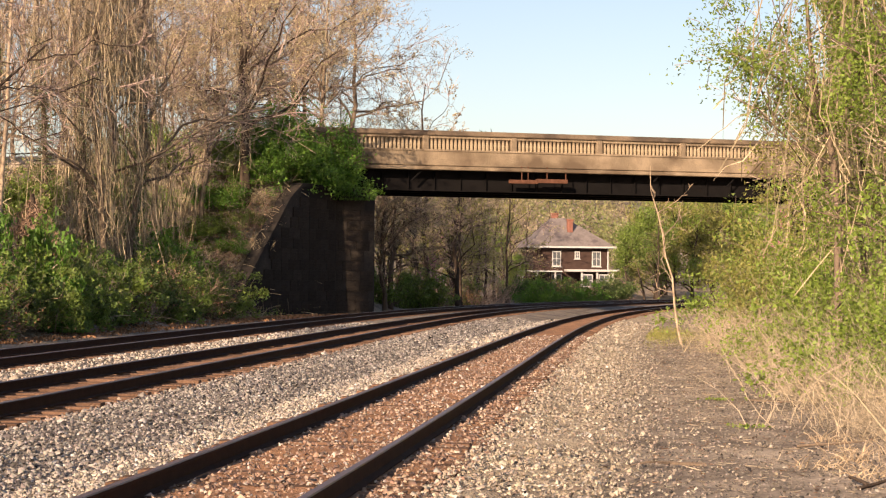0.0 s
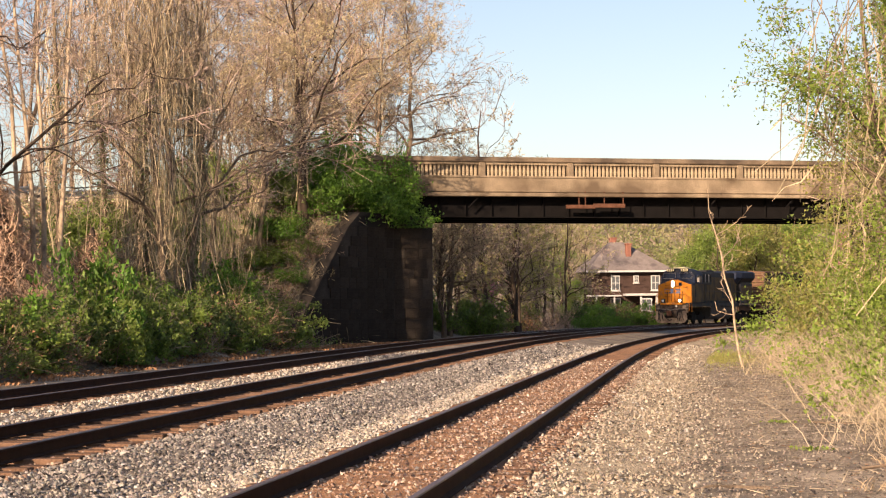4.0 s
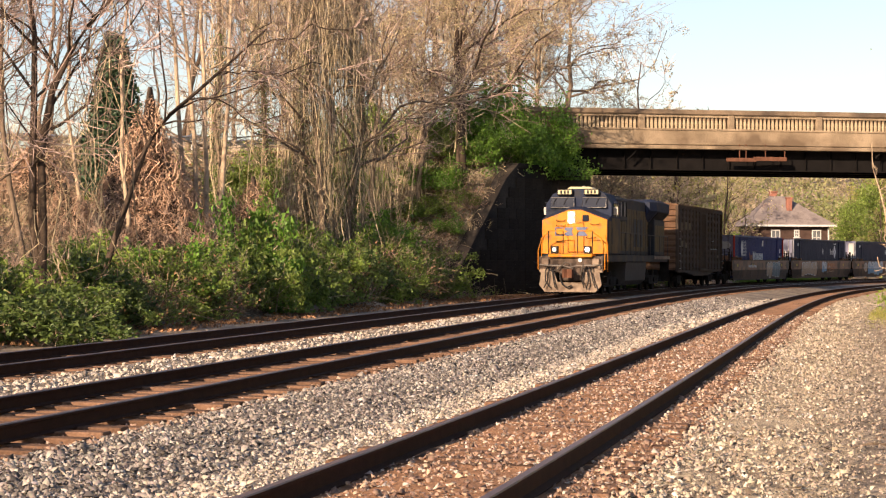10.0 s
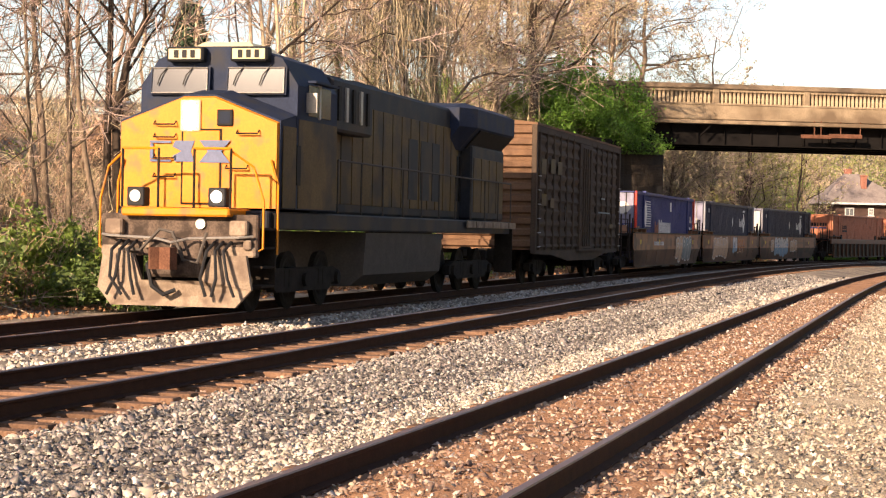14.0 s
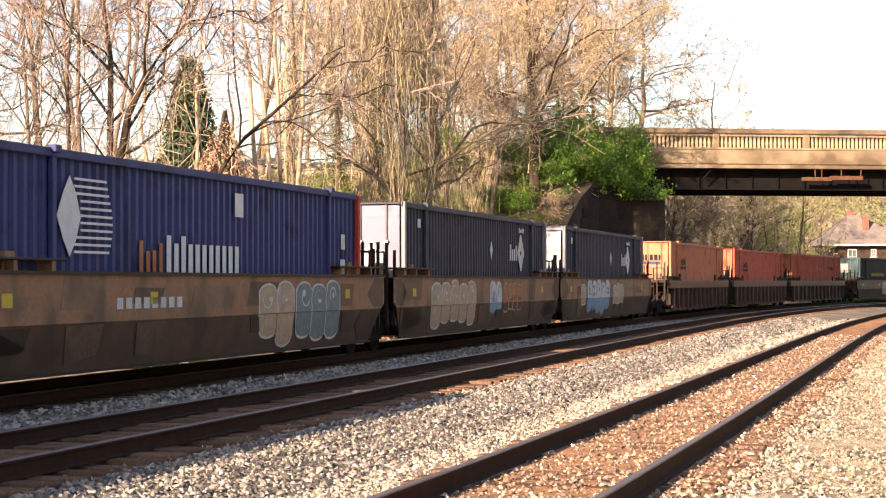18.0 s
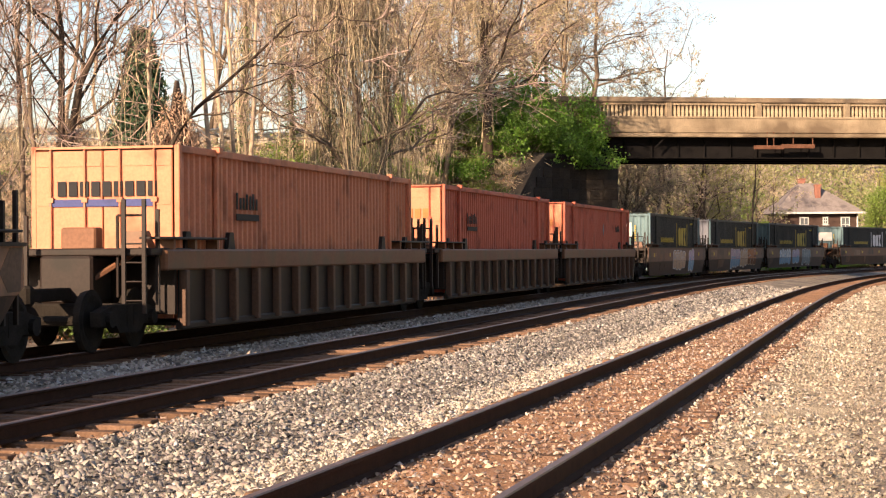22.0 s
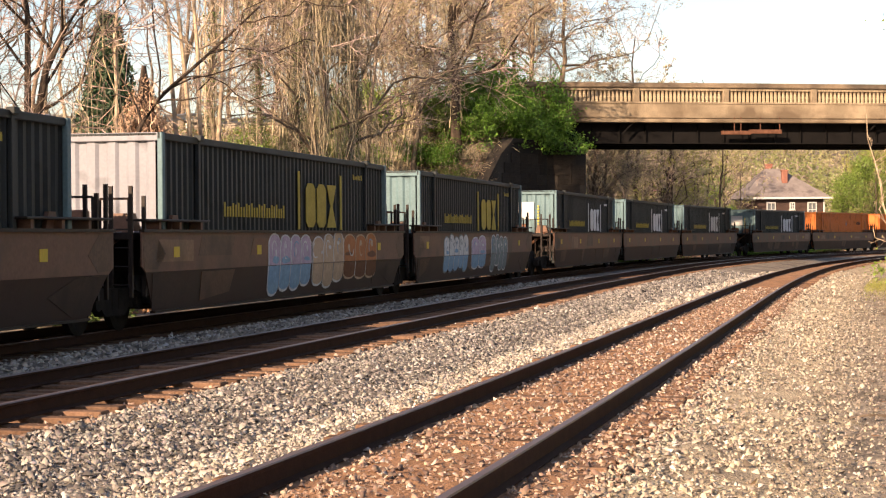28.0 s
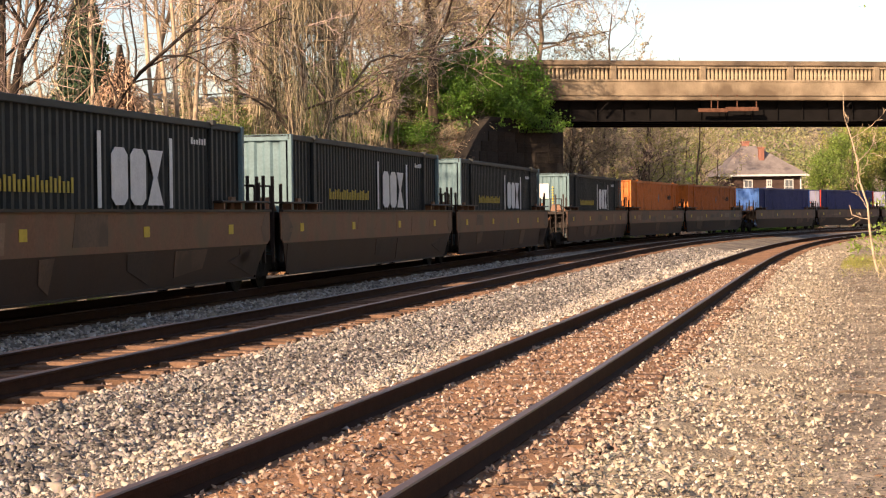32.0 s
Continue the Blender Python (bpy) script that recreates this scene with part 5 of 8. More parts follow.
def flower_emblem(x, z, s, mt):
    m = bars(x, z, 1.15 * s, 0.5 * s, 4, mt)
    for dx, dz in ((0, .4), (0, -.4), (.3, 0), (-.3, 0), (.15, .2), (.15, -.2), (-.15, .2), (-.15, -.2)):
        cx, cz = x + 1.6 * s + dx * s, z + 0.25 * s + dz * s
        tip = [(cx + p * .2 * s, cz + q * .2 * s) for p, q in ((-.9, .25), (-.9, -.25), (-.25, -.9), (.25, -.9), (.9, -.25), (.9, .25), (.25, .9), (-.25, .9))]
        m.append((tip, mt, "emblem_shape", "white petal of an emblem"))
    return m


def graffiti(seed, spans):
    """Sprayed pieces: one bulging band of joined letters over both sheets, its outline behind, with the lines between the letters and their small gaps."""
    r = np.random.default_rng(seed)
    out = []

    def stroke(line, w):
        return [(x - w, z) for x, z in line] + [(x + w, z) for x, z in line[::-1]]

    for x0, x1, mt, n, z0, z1 in spans:
        wd = (x1 - x0) / n
        rim = {spray_w: spray_g, spray_t: spray_w, spray_o: spray_t, spray_l: spray_w, spray_g: spray_w, spray_b: spray_w}[mt]
        low_m = {spray_w: spray_b, spray_t: spray_t, spray_o: spray_d, spray_l: spray_b, spray_g: spray_g, spray_b: spray_b}[mt]
        tops, bots = r.uniform(0.8, 1.0, n), r.uniform(0.36, 0.58, n)
        if z0 >= 1.0 or x1 - x0 < 1.6:
            bots *= 0.45
        u = np.linspace(0, 1, 9)
        crown, keel = [], []
        for k in range(n):
            bulge = 0.72 + 0.28 * np.sin(u * math.pi) ** 0.5
            crown += [(x0 + (k + v) * wd, 0.957 + (z1 - 0.957) * tops[k] * b) for v, b in zip(u, bulge)]
            keel += [(x0 + (k + v) * wd + 0.12 * wd, -0.004 - bots[k] * b) for v, b in zip(u, bulge)]
        for grow, m_, m_low, up, dn, lb in ((0.05, rim, rim, 0, 8, "pale outline of a sprayed piece"), (0.0, mt, low_m, 1, 9, "joined rounded sprayed letters")):
            out.append(([(x0 - grow, 0.957), (x1 + grow, 0.957)] + [(x + (grow if x > x1 - .02 else -grow if x < x0 + .02 else 0), min(z + grow * .7, 1.63)) for x, z in crown[::-1]], m_, "graffiti", lb, up))
            out.append(([(x0 - grow, -0.004), (x1 + grow, -0.004)] + [(x, max(z - grow, -0.63)) for x, z in keel[::-1]], m_low, "graffiti", lb, dn))
        for k in range(n):
            cx, h = x0 + (k + .5) * wd, (z1 - 0.957) * tops[k]
            if k:
                lean = r.normal(0.1, 0.08)
                out.append((stroke([(x0 + k * wd + (v - .5) * lean * wd + 0.05 * wd * math.sin(v * 7 + k), 0.96 + h * .92 * v) for v in np.linspace(0, 1, 6)], r.uniform(.012, .024)), rim, "graffiti_line", "sprayed line between two letters", 2))
                out.append((stroke([(x0 + (k + .1 * v) * wd, -0.006 - bots[k] * .85 * v) for v in np.linspace(0, 1, 4)], r.uniform(.01, .02)), (spray_w, spray_g)[low_m is spray_t], "graffiti_line", "sprayed line between two letters", 10))
            dx = r.normal(0, .1) * wd
            out.append((blob(r, cx + dx, 0.957 + h * r.uniform(.35, .7), wd * r.uniform(.12, .3), h * r.uniform(.1, .3), 8), rim, "graffiti_gap", "small gap in a sprayed letter", 2))
            a0, w_ = r.uniform(0, 3), wd * r.uniform(.18, .3)
            arc = [(cx - dx + w_ * math.cos(a0 + a), 0.957 + h * (.5 + .32 * math.sin(a0 + a))) for a in np.linspace(0, 3.4, 8)]
            out.append((arc + [(cx - dx + (p - cx + dx) * .86, 0.957 + h * .5 + (z - 0.957 - h * .5) * .86) for p, z in arc[::-1]], (spray_w, rim, spray_b)[(k + seed) % 3] if mt is not spray_w else (spray_b, spray_g)[k % 2], "graffiti_line", "curved sprayed shading line", 2))
            if r.random() < .6:
                out.append((blob(r, cx + dx, 0.957 + h * r.uniform(.1, .3), wd * r.uniform(.5, .9), h * r.uniform(.15, .3), 9), low_m if mt is not spray_b else spray_w, "graffiti_shade", "duller foot of a sprayed letter", 1.5))
    return out


def patches_of(r, n=3):
    """Repainted and rubbed patches on the side, then the yellow reflectors."""
    out = []
    for e in (-1, 1):
        a, b = r.uniform(0.5, 1.3), r.uniform(1.4, 2.6)
        out.append(([(e * 8.9, -0.02), (e * (8.9 - a), -0.02), (e * (8.9 - b), -0.3), (e * (8.9 - a), -0.62), (e * 8.7, -0.62)][::-e], w_stain, "soot_patch", "sooty patch near the trucks", 8))
        out.append(([(e * 9.3, 1.0), (e * (9.3 - a * .6), 0.99), (e * (9.3 - a), 1.25), (e * (9.3 - a * .5), 1.58), (e * 9.35, 1.58)][::-e], w_rubbed, "soot_patch", "sooty patch near the end", -1))
    x = -8.8
    while x < 7.5:
        w = r.uniform(0.7, 2.4)
        a, b = r.uniform(0.0, 0.22), r.uniform(0.25, 0.62)
        if r.random() < 0.7:
            out.append(([(x, 0.99 + a), (x + w * r.uniform(0.85, 1), 0.985 + a), (x + w, 0.99 + b), (x + w * 0.1, 1.0 + b)], (w_faded, w_rubbed, w_ochre)[int(r.integers(3))], "paint_patch", "faded patch of paint", -1))
        if r.random() < 0.6:
            out.append(([(x + 0.2, -0.04), (x + w, -0.03), (x + w * 0.92, -r.uniform(0.3, 0.6)), (x + 0.3, -r.uniform(0.3, 0.6))], (w_rubbed, w_stain)[int(r.integers(2))], "paint_patch", "rubbed and stained patch", 8))
        x += w + r.uniform(0.1, 1.2)
    return out + [(rect(x, x + 0.28, 1.18, 1.36), patch_y, "reflector", "yellow reflector patch", 0) for x in (-7.9, -3.2, 1.9, 6.6)[:n + 1]]


locomotive()
boxcar()
hexes = [("door_emblem", [(cy - .52, 2.62), (cy - .3, 2.38), (cy + .3, 2.38), (cy + .52, 2.62), (cy + .3, 2.86), (cy - .3, 2.86)], white_p, "white hexagon on a door") for cy in (-0.62, 0.62)]
doors_lilac = dict(kind="doors", mat=c_door_white, rod=tank_m, marks=hexes + [("door_band", rect(-1.2, -0.72, 1.5, 2.0), c_blue, "blue panel on a door")] + [("lettering_bar", rect(-1.02, -0.84, 1.58 + k * 0.14, 1.67 + k * 0.14), mark_w, "white bar of lettering") for k in range(3)])
doors_dia = dict(kind="doors", mat=c_door_white, marks=[("placard", [(-0.95, 2.05), (-0.6, 1.68), (-0.25, 2.05), (-0.6, 2.42)], white_p, "white diamond placard"), ("door_band", rect(0.1, 1.1, 2.78, 2.88), c_blue, "blue band")])
plain_light = dict(kind="sheet", mat=c_door_white, marks=[("end_patch", rect(-1.2, -0.75, 1.5, 3.1), white_p, "white corner patch")] + [("lettering_bar", rect(y, y + .1, 1.9, 2.7), mark_w, "upright bar of lettering") for y in (-0.35, 0.1)])
doors_tan = dict(kind="doors", mat=c_tan, rod=c_tan, marks=[("lettering_bar", rect(-0.95 + k * 0.2, -0.8 + k * 0.2, 2.45, 2.7), ink, "dark bar of lettering") for k in range(9)] + [("lettering_band", rect(-0.9, 0.95, 2.28, 2.4), c_blue, "blue band under the lettering")])
doors_red = dict(kind="doors", mat=c_tan, rod=c_red, marks=[("lettering_bar", rect(-0.9 + k * 0.22, -0.74 + k * 0.22, 2.4, 2.65), spray_o, "red bar of lettering") for k in range(8)] + [("end_sign", rect(-0.36, 0.3, 2.93, 3.18), white_p, "white sign panel"), ("end_plate", rect(-0.1, 0.75, 1.72, 1.84), white_p, "small white plate")])
sign_end = dict(kind="sheet", mat=c_pale, marks=[("end_sign", rect(-0.45, 0.82, 2.17, 2.84), white_p, "large white sign panel")] + [("lettering_bar", rect(-0.65, -0.58, 1.72 + k * 0.115, 1.79 + k * 0.115), mark_y, "yellow bar of lettering") for k in range(9)] + [("lettering_bar", rect(0.92, 1.0, 2.1 + k * 0.17, 2.2 + k * 0.17), c_silver, "pale bar of lettering") for k in range(4)])
sign_yellow = dict(kind="sheet", mat=c_pale, marks=[("end_sign", rect(0.1, 0.85, 2.0, 2.75), mark_y, "yellow emblem panel")])
stripe_end = dict(kind="sheet", mat=c_pale, marks=[("end_patch", rect(0.2, 0.9, 1.7, 2.8), white_p, "white panel")])
red_end = dict(kind="doors", mat=c_door_white, marks=[("placard", [(-0.5, 2.2), (-0.1, 1.85), (0.3, 2.2), (-0.1, 2.55)], c_redpost, "red diamond placard")])

STACK = [([(-5.95, 2.4), (-5.75, 2.72), (-5.55, 2.95), (-5.35, 2.72), (-5.2, 2.4), (-5.35, 2.08), (-5.55, 1.85), (-5.75, 2.08)], mark_w, "emblem_shape", "pale round emblem")] + [(rect(-5.2 if abs(k - 5) < 3 else -5.4, -4.25 + 0.12 * math.sin(k * 0.4), 1.9 + k * 0.1, 1.935 + k * 0.1), mark_w, "emblem_line", "thin pale line of an emblem") for k in range(11)]
c1 = STACK + bars(-3.15, 1.62, 1.0, 0.5, 4, spray_o) + [(rect(-2.1 + k * 0.3, -1.93 + k * 0.3, 1.62, 2.1 + (0.12 if k in (0, 2) else 0)), mark_w, "lettering_bar", "plain painted bar of lettering") for k in range(11)] + [(rect(0.9, 1.3, 2.6, 3.0), mark_w, "door_placard", "small white placard"), (rect(6.9, 7.2, 1.66, 1.95), mark_w, "lettering_patch", "white patch"), (rect(6.95, 7.2, 2.15, 2.45), mark_w, "lettering_bar", "white numeral bar")]
u_marks = flower_emblem(3.2, 2.1, 0.9, mark_w) + bars(4.4, 2.9, 0.75, 0.14, 5, mark_w) + [([(0.7, 2.35), (0.85, 2.6), (1.0, 2.35), (0.85, 2.1)], mark_w, "placard", "small white diamond"), (rect(-6.75, -6.5, 2.75, 2.95), mark_w, "lettering_bar", "small white mark")]
s_marks = bars(-5.0, 2.28, 1.3, 0.3, 7, ink, "dark bar of lettering") + [(rect(-5.0, -3.7, 2.08, 2.2), ink, "lettering_band", "dark band under the lettering")]
s_marks2 = bars(4.4, 2.28, 1.2, 0.3, 7, ink, "dark bar of lettering") + [([(1.0, 2.35), (1.15, 2.6), (1.3, 2.35), (1.15, 2.1)], c_pale, "placard", "small grey diamond")]
g_yellow = block_emblem(0.95, 1.72, 0.95, mark_y) + bars(-4.6, 1.9, 4.0, 0.27, 24, mark_y) + bars(5.0, 2.85, 0.9, 0.12, 6, mark_y)
g_white = block_emblem(0.95, 1.72, 0.95, mark_w) + bars(-4.6, 1.9, 4.0, 0.25, 24, mark_y) + bars(5.0, 2.85, 0.9, 0.12, 6, mark_w)
FIRST = {"uni": 43.3, "tan": 105.9, "g1": 167.9, "g4": 232.0, "g7": 295.5, "bl": 358.5}
PITCH = 19.65
container(FIRST["uni"], "blue corrugated container with red posts and lilac doors", c_blue, c_redpost, doors_lilac, c1)
container(FIRST["uni"] + PITCH, "dark slate container with white flower emblem", c_navy, c_silver, doors_dia, u_marks)
container(FIRST["uni"] + 2 * PITCH - 0.4, "dark slate container with pale corrugated end", c_navy, c_silver, plain_light, u_marks)
container(FIRST["tan"], "faded orange container with lettered end doors", c_tan, c_tan, doors_tan, s_marks)
container(FIRST["tan"] + PITCH + .3, "orange-red corrugated container with dark lettering", c_red, c_red, doors_red, s_marks)
container(FIRST["tan"] + 2 * PITCH + .1, "orange-red corrugated container, lettering near its rear", c_red, c_red, doors_red, s_marks2)
grey_end = dict(kind="sheet", mat=c_silver, marks=[("end_patch", rect(0.5, 0.95, 1.8, 2.7), c_pale, "dull stained panel")])
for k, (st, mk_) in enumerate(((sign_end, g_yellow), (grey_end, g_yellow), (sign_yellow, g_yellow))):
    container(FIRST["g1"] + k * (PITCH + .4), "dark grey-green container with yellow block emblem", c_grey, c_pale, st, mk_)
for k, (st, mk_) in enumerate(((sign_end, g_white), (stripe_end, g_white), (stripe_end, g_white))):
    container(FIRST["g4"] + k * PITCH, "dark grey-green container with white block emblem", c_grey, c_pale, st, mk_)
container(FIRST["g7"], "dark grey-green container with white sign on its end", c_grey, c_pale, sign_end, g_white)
for k in (1, 2):
    container(FIRST["g7"] + k * PITCH, "plain orange corrugated container far back in the train", c_orange, c_orange, dict(kind="doors", mat=c_orange, rod=c_orange), s_marks2)
container(FIRST["bl"], "dark blue container with a bright blue end", c_blue, c_bright, dict(kind="sheet", mat=c_bright), [])
container(FIRST["bl"] + PITCH, "dark blue container with red posts and pale doors", c_blue, c_redpost, red_end, [])
container(FIRST["bl"] + 2 * PITCH, "dark slate container near the end of view", c_navy, c_silver, doors_dia, [])

ry = np.random.default_rng(2)
well_plain(FIRST["uni"], "tan well car with sprayed graffiti and yellow patches", w_tan, w_dark, first=True, patches=patches_of(ry) + graffiti(1, [(1.6, 3.4, spray_t, 2, .98, 1.5), (3.6, 6.2, spray_g, 3, .98, 1.55)]) + [(rect(-4.4 + k * .32, -4.2 + k * .32, 1.12, 1.28), spray_w, "lettering_bar", "pale bar of lettering", 0) for k in range(8)])
well_plain(FIRST["uni"] + PITCH, "tan well car covered in pale sprayed letters", w_tan, w_dark, patches=patches_of(ry) + graffiti(2, [(-6.2, -1.8, spray_t, 5, .98, 1.55), (-0.2, 1.2, spray_w, 2, .98, 1.55), (1.5, 3.8, spray_o, 4, 1.08, 1.5)]))
well_plain(FIRST["uni"] + 2 * PITCH - .4, "tan well car with large white and blue graffiti", w_tan, w_dark, last=True, patches=patches_of(ry) + graffiti(3, [(-6.0, -5.2, spray_t, 1, .98, 1.5), (-4.9, -0.6, spray_w, 5, .98, 1.62), (0.2, 2.4, spray_t, 3, 1.05, 1.45)]))
for k in range(3):
    well_ribbed(FIRST["tan"] + k * PITCH + (.0, .3, .1)[k], "dark ribbed well car with tan top chord", w_ochre, w_dark, last=k == 2, first=k == 0)
well_plain(FIRST["g1"], "red-brown well car with pale graffiti", w_brown, w_dark, first=True, patches=patches_of(ry) + graffiti(5, [(-2.0, 2.0, spray_t, 4, .98, 1.5), (3.2, 5.0, spray_l, 2, .98, 1.55)]))
well_plain(FIRST["g1"] + PITCH + .4, "red-brown well car with pale blue and orange graffiti", w_brown, w_dark, patches=patches_of(ry) + graffiti(6, [(-2.4, 0.6, spray_l, 4, .98, 1.62), (0.8, 3.3, spray_t, 3, .98, 1.62), (3.4, 6.4, spray_o, 3, .98, 1.62)]))
well_plain(FIRST["g1"] + 2 * PITCH + .8, "red-brown well car with grey and lilac graffiti", w_brown, w_dark, last=True, patches=patches_of(ry) + graffiti(8, [(-5.6, -2.2, spray_w, 5, .98, 1.56), (-1.6, 0.6, spray_l, 2, .98, 1.56), (1.6, 4.4, spray_g, 4, .98, 1.56)]))
for k in range(3):
    well_plain(FIRST["g4"] + k * PITCH, "ochre-brown well car with yellow patches", w_ochre, w_dark, last=k == 2, first=k == 0, patches=patches_of(ry))
for k in range(3):
    well_plain(FIRST["g7"] + k * PITCH, "ochre-brown well car, grimy and shade-darkened below", w_ochre, w_dark, last=k == 2, first=k == 0, patches=patches_of(ry))
for k in range(3):
    well_plain(FIRST["bl"] + k * PITCH, "red-brown well car far back in the train", w_brown, w_dark, last=k == 2, first=k == 0, patches=patches_of(ry))
# ---- plants: tubes for wood, small quads for leaves ----
def tubes(P, R, n=3):
    """Many round tapered strands at once: P (m, k, 3) points, R (m, k) radii."""
    m, k = P.shape[:2]
    D = np.gradient(P, axis=1)
    D /= np.linalg.norm(D, axis=2, keepdims=True) + 1e-9
    ref = np.where(np.abs(D[..., 2:3]) > 0.8, np.array([1.0, 0, 0]), np.array([0, 0, 1.0]))
    A = np.cross(D, ref)
    A /= np.linalg.norm(A, axis=2, keepdims=True) + 1e-9
    B = np.cross(D, A)
    w = np.arange(n) * 2 * np.pi / n
    V = P[:, :, None] + (A[:, :, None] * np.cos(w)[:, None] + B[:, :, None] * np.sin(w)[:, None]) * R[:, :, None, None]
    base = (np.arange(m)[:, None] * k + np.arange(k - 1)).reshape(-1, 1) * n
    i = np.arange(n)
    j = (i + 1) % n
    F = np.stack([base + i, base + j, base + n + j, base + n + i], -1).reshape(-1, 4)
    return V.reshape(-1, 3), F


def blades(P, R, r):
    """Thin flat twigs and stalks, each turned its own way about its length."""
    m, k = P.shape[:2]
    D = unit(np.gradient(P, axis=1))
    A = unit(np.cross(D, unit(r.normal(size=(m, 1, 3)))))
    V = np.stack([P - A * R[..., None] * 1.35, P + A * R[..., None] * 1.35], 2)
    b = (np.arange(m)[:, None] * k + np.arange(k - 1)).reshape(-1, 1) * 2
    return V.reshape(-1, 3), np.concatenate([b, b + 1, b + 3, b + 2], 1)


def merge(*vf):
    V, F, n = [], [], 0
    for v, f in vf:
        V.append(v)
        F.append(f + n)
        n += len(v)
    return np.concatenate(V), np.concatenate(F)


def unit(v):
    return v / (np.linalg.norm(v, axis=-1, keepdims=True) + 1e-9)


def sprout(r, P, R, n, lo, hi, ratio, angle, up=0.15, k=5, wob=0.10, thin=0.55, least=0.004):
    """n shoots from each strand of P, at lo to hi of its length."""
    m, kp = P.shape[:2]
    idx = np.repeat(np.arange(m), n)
    t = r.uniform(lo, hi, m * n) * (kp - 1)
    a = np.minimum(t.astype(int), kp - 2)
    u = (t - a)[:, None]
    base = P[idx, a] * (1 - u) + P[idx, a + 1] * u
    tan = unit(P[idx, a + 1] - P[idx, a])
    rad = R[idx, a] * (1 - u[:, 0]) + R[idx, a + 1] * u[:, 0]
    L = np.linalg.norm(np.diff(P, axis=1), axis=2).sum(1)[idx] * ratio * r.uniform(0.55, 1.25, m * n) * (1.15 - 0.6 * t / (kp - 1))
    perp = unit(np.cross(tan, r.normal(size=(m * n, 3))))
    ang = (angle * r.uniform(0.6, 1.3, m * n))[:, None]
    d = unit(tan * np.cos(ang) + perp * np.sin(ang) + np.array([0, 0, up]))
    q = np.linspace(0, 1, k)
    walk_ = np.cumsum(r.normal(0, wob, (m * n, k, 3)), axis=1)
    walk_[:, 0] = 0
    Q = base[:, None] + (d[:, None] * q[None, :, None] + walk_ * q[None, :, None] + np.array([0, 0, up * 0.6]) * (q ** 2)[None, :, None]) * L[:, None, None]
    r0 = np.maximum(rad * thin, least)
    return Q, np.maximum(r0[:, None] * (1 - 0.75 * q)[None], least * 0.7)


def trunk_line(r, height, r0, lean=0.06, k=9, wob=0.035):
    q = np.linspace(0, 1, k)
    off = np.cumsum(r.normal(0, wob, (k, 2)), axis=0) * height * 0.35
    off -= off[0]
    tip = r.normal(0, lean, 2) * height
    P = np.stack([off[:, 0] + tip[0] * q, off[:, 1] + tip[1] * q, q * height - 0.3], 1)
    R = r0 * (1 - 0.82 * q) * np.where(q < 0.05, 1.35, 1)
    return P[None], R[None]


def leaf_quads(r, C, size, squash=0.6):
    """One small bent leaf at each point of C."""
    n = len(C)
    a = unit(r.normal(size=(n, 3)))
    b = unit(np.cross(a, r.normal(size=(n, 3))))
    s = (size * r.uniform(0.6, 1.4, n))[:, None]
    c = np.cross(a, b)
    V = np.stack([C - a * s * 0.5, C + b * s * squash * 0.5 + c * s * 0.12, C + a * s * 0.5, C - b * s * squash * 0.5 + c * s * 0.12], 1)
    return V.reshape(-1, 3), np.arange(4 * n).reshape(-1, 4)


def leaf_tris(r, C, size):
    """One small pointed leaf at each point of C."""
    n = len(C)
    a = unit(r.normal(size=(n, 3)))
    b = unit(np.cross(a, r.normal(size=(n, 3))))
    s = (size * r.uniform(0.7, 1.5, n))[:, None]
    V = np.stack([C - a * s * 0.5, C + b * s * 0.4 + a * s * 0.1, C + a * s * 0.5 - b * s * 0.28], 1)
    return V.reshape(-1, 3), np.arange(3 * n).reshape(-1, 3)


def along(r, P, n, jitter, lo=0.2):
    """n points scattered near each strand."""
    m, k = P.shape[:2]
    i = np.repeat(np.arange(m), n)
    t = r.uniform(lo, 1, m * n) * (k - 1)
    a = np.minimum(t.astype(int), k - 2)
    u = (t - a)[:, None]
    return P[i, a] * (1 - u) + P[i, a + 1] * u + r.normal(0, jitter, (m * n, 3))


def hanging(r, C, down, sway=0.25, k=6, rad=0.008):
    """Strands that hang from the points C, down metres long (one for each)."""
    q = np.linspace(0, 1, k)
    w = np.cumsum(r.normal(0, sway / k, (len(C), k, 3)), axis=1)
    w[..., 2] *= 0.3
    P = C[:, None] + w
    P[..., 2] -= down[:, None] * q
    return P, np.full((len(C), k), rad) * r.uniform(0.6, 1.5, (len(C), 1))


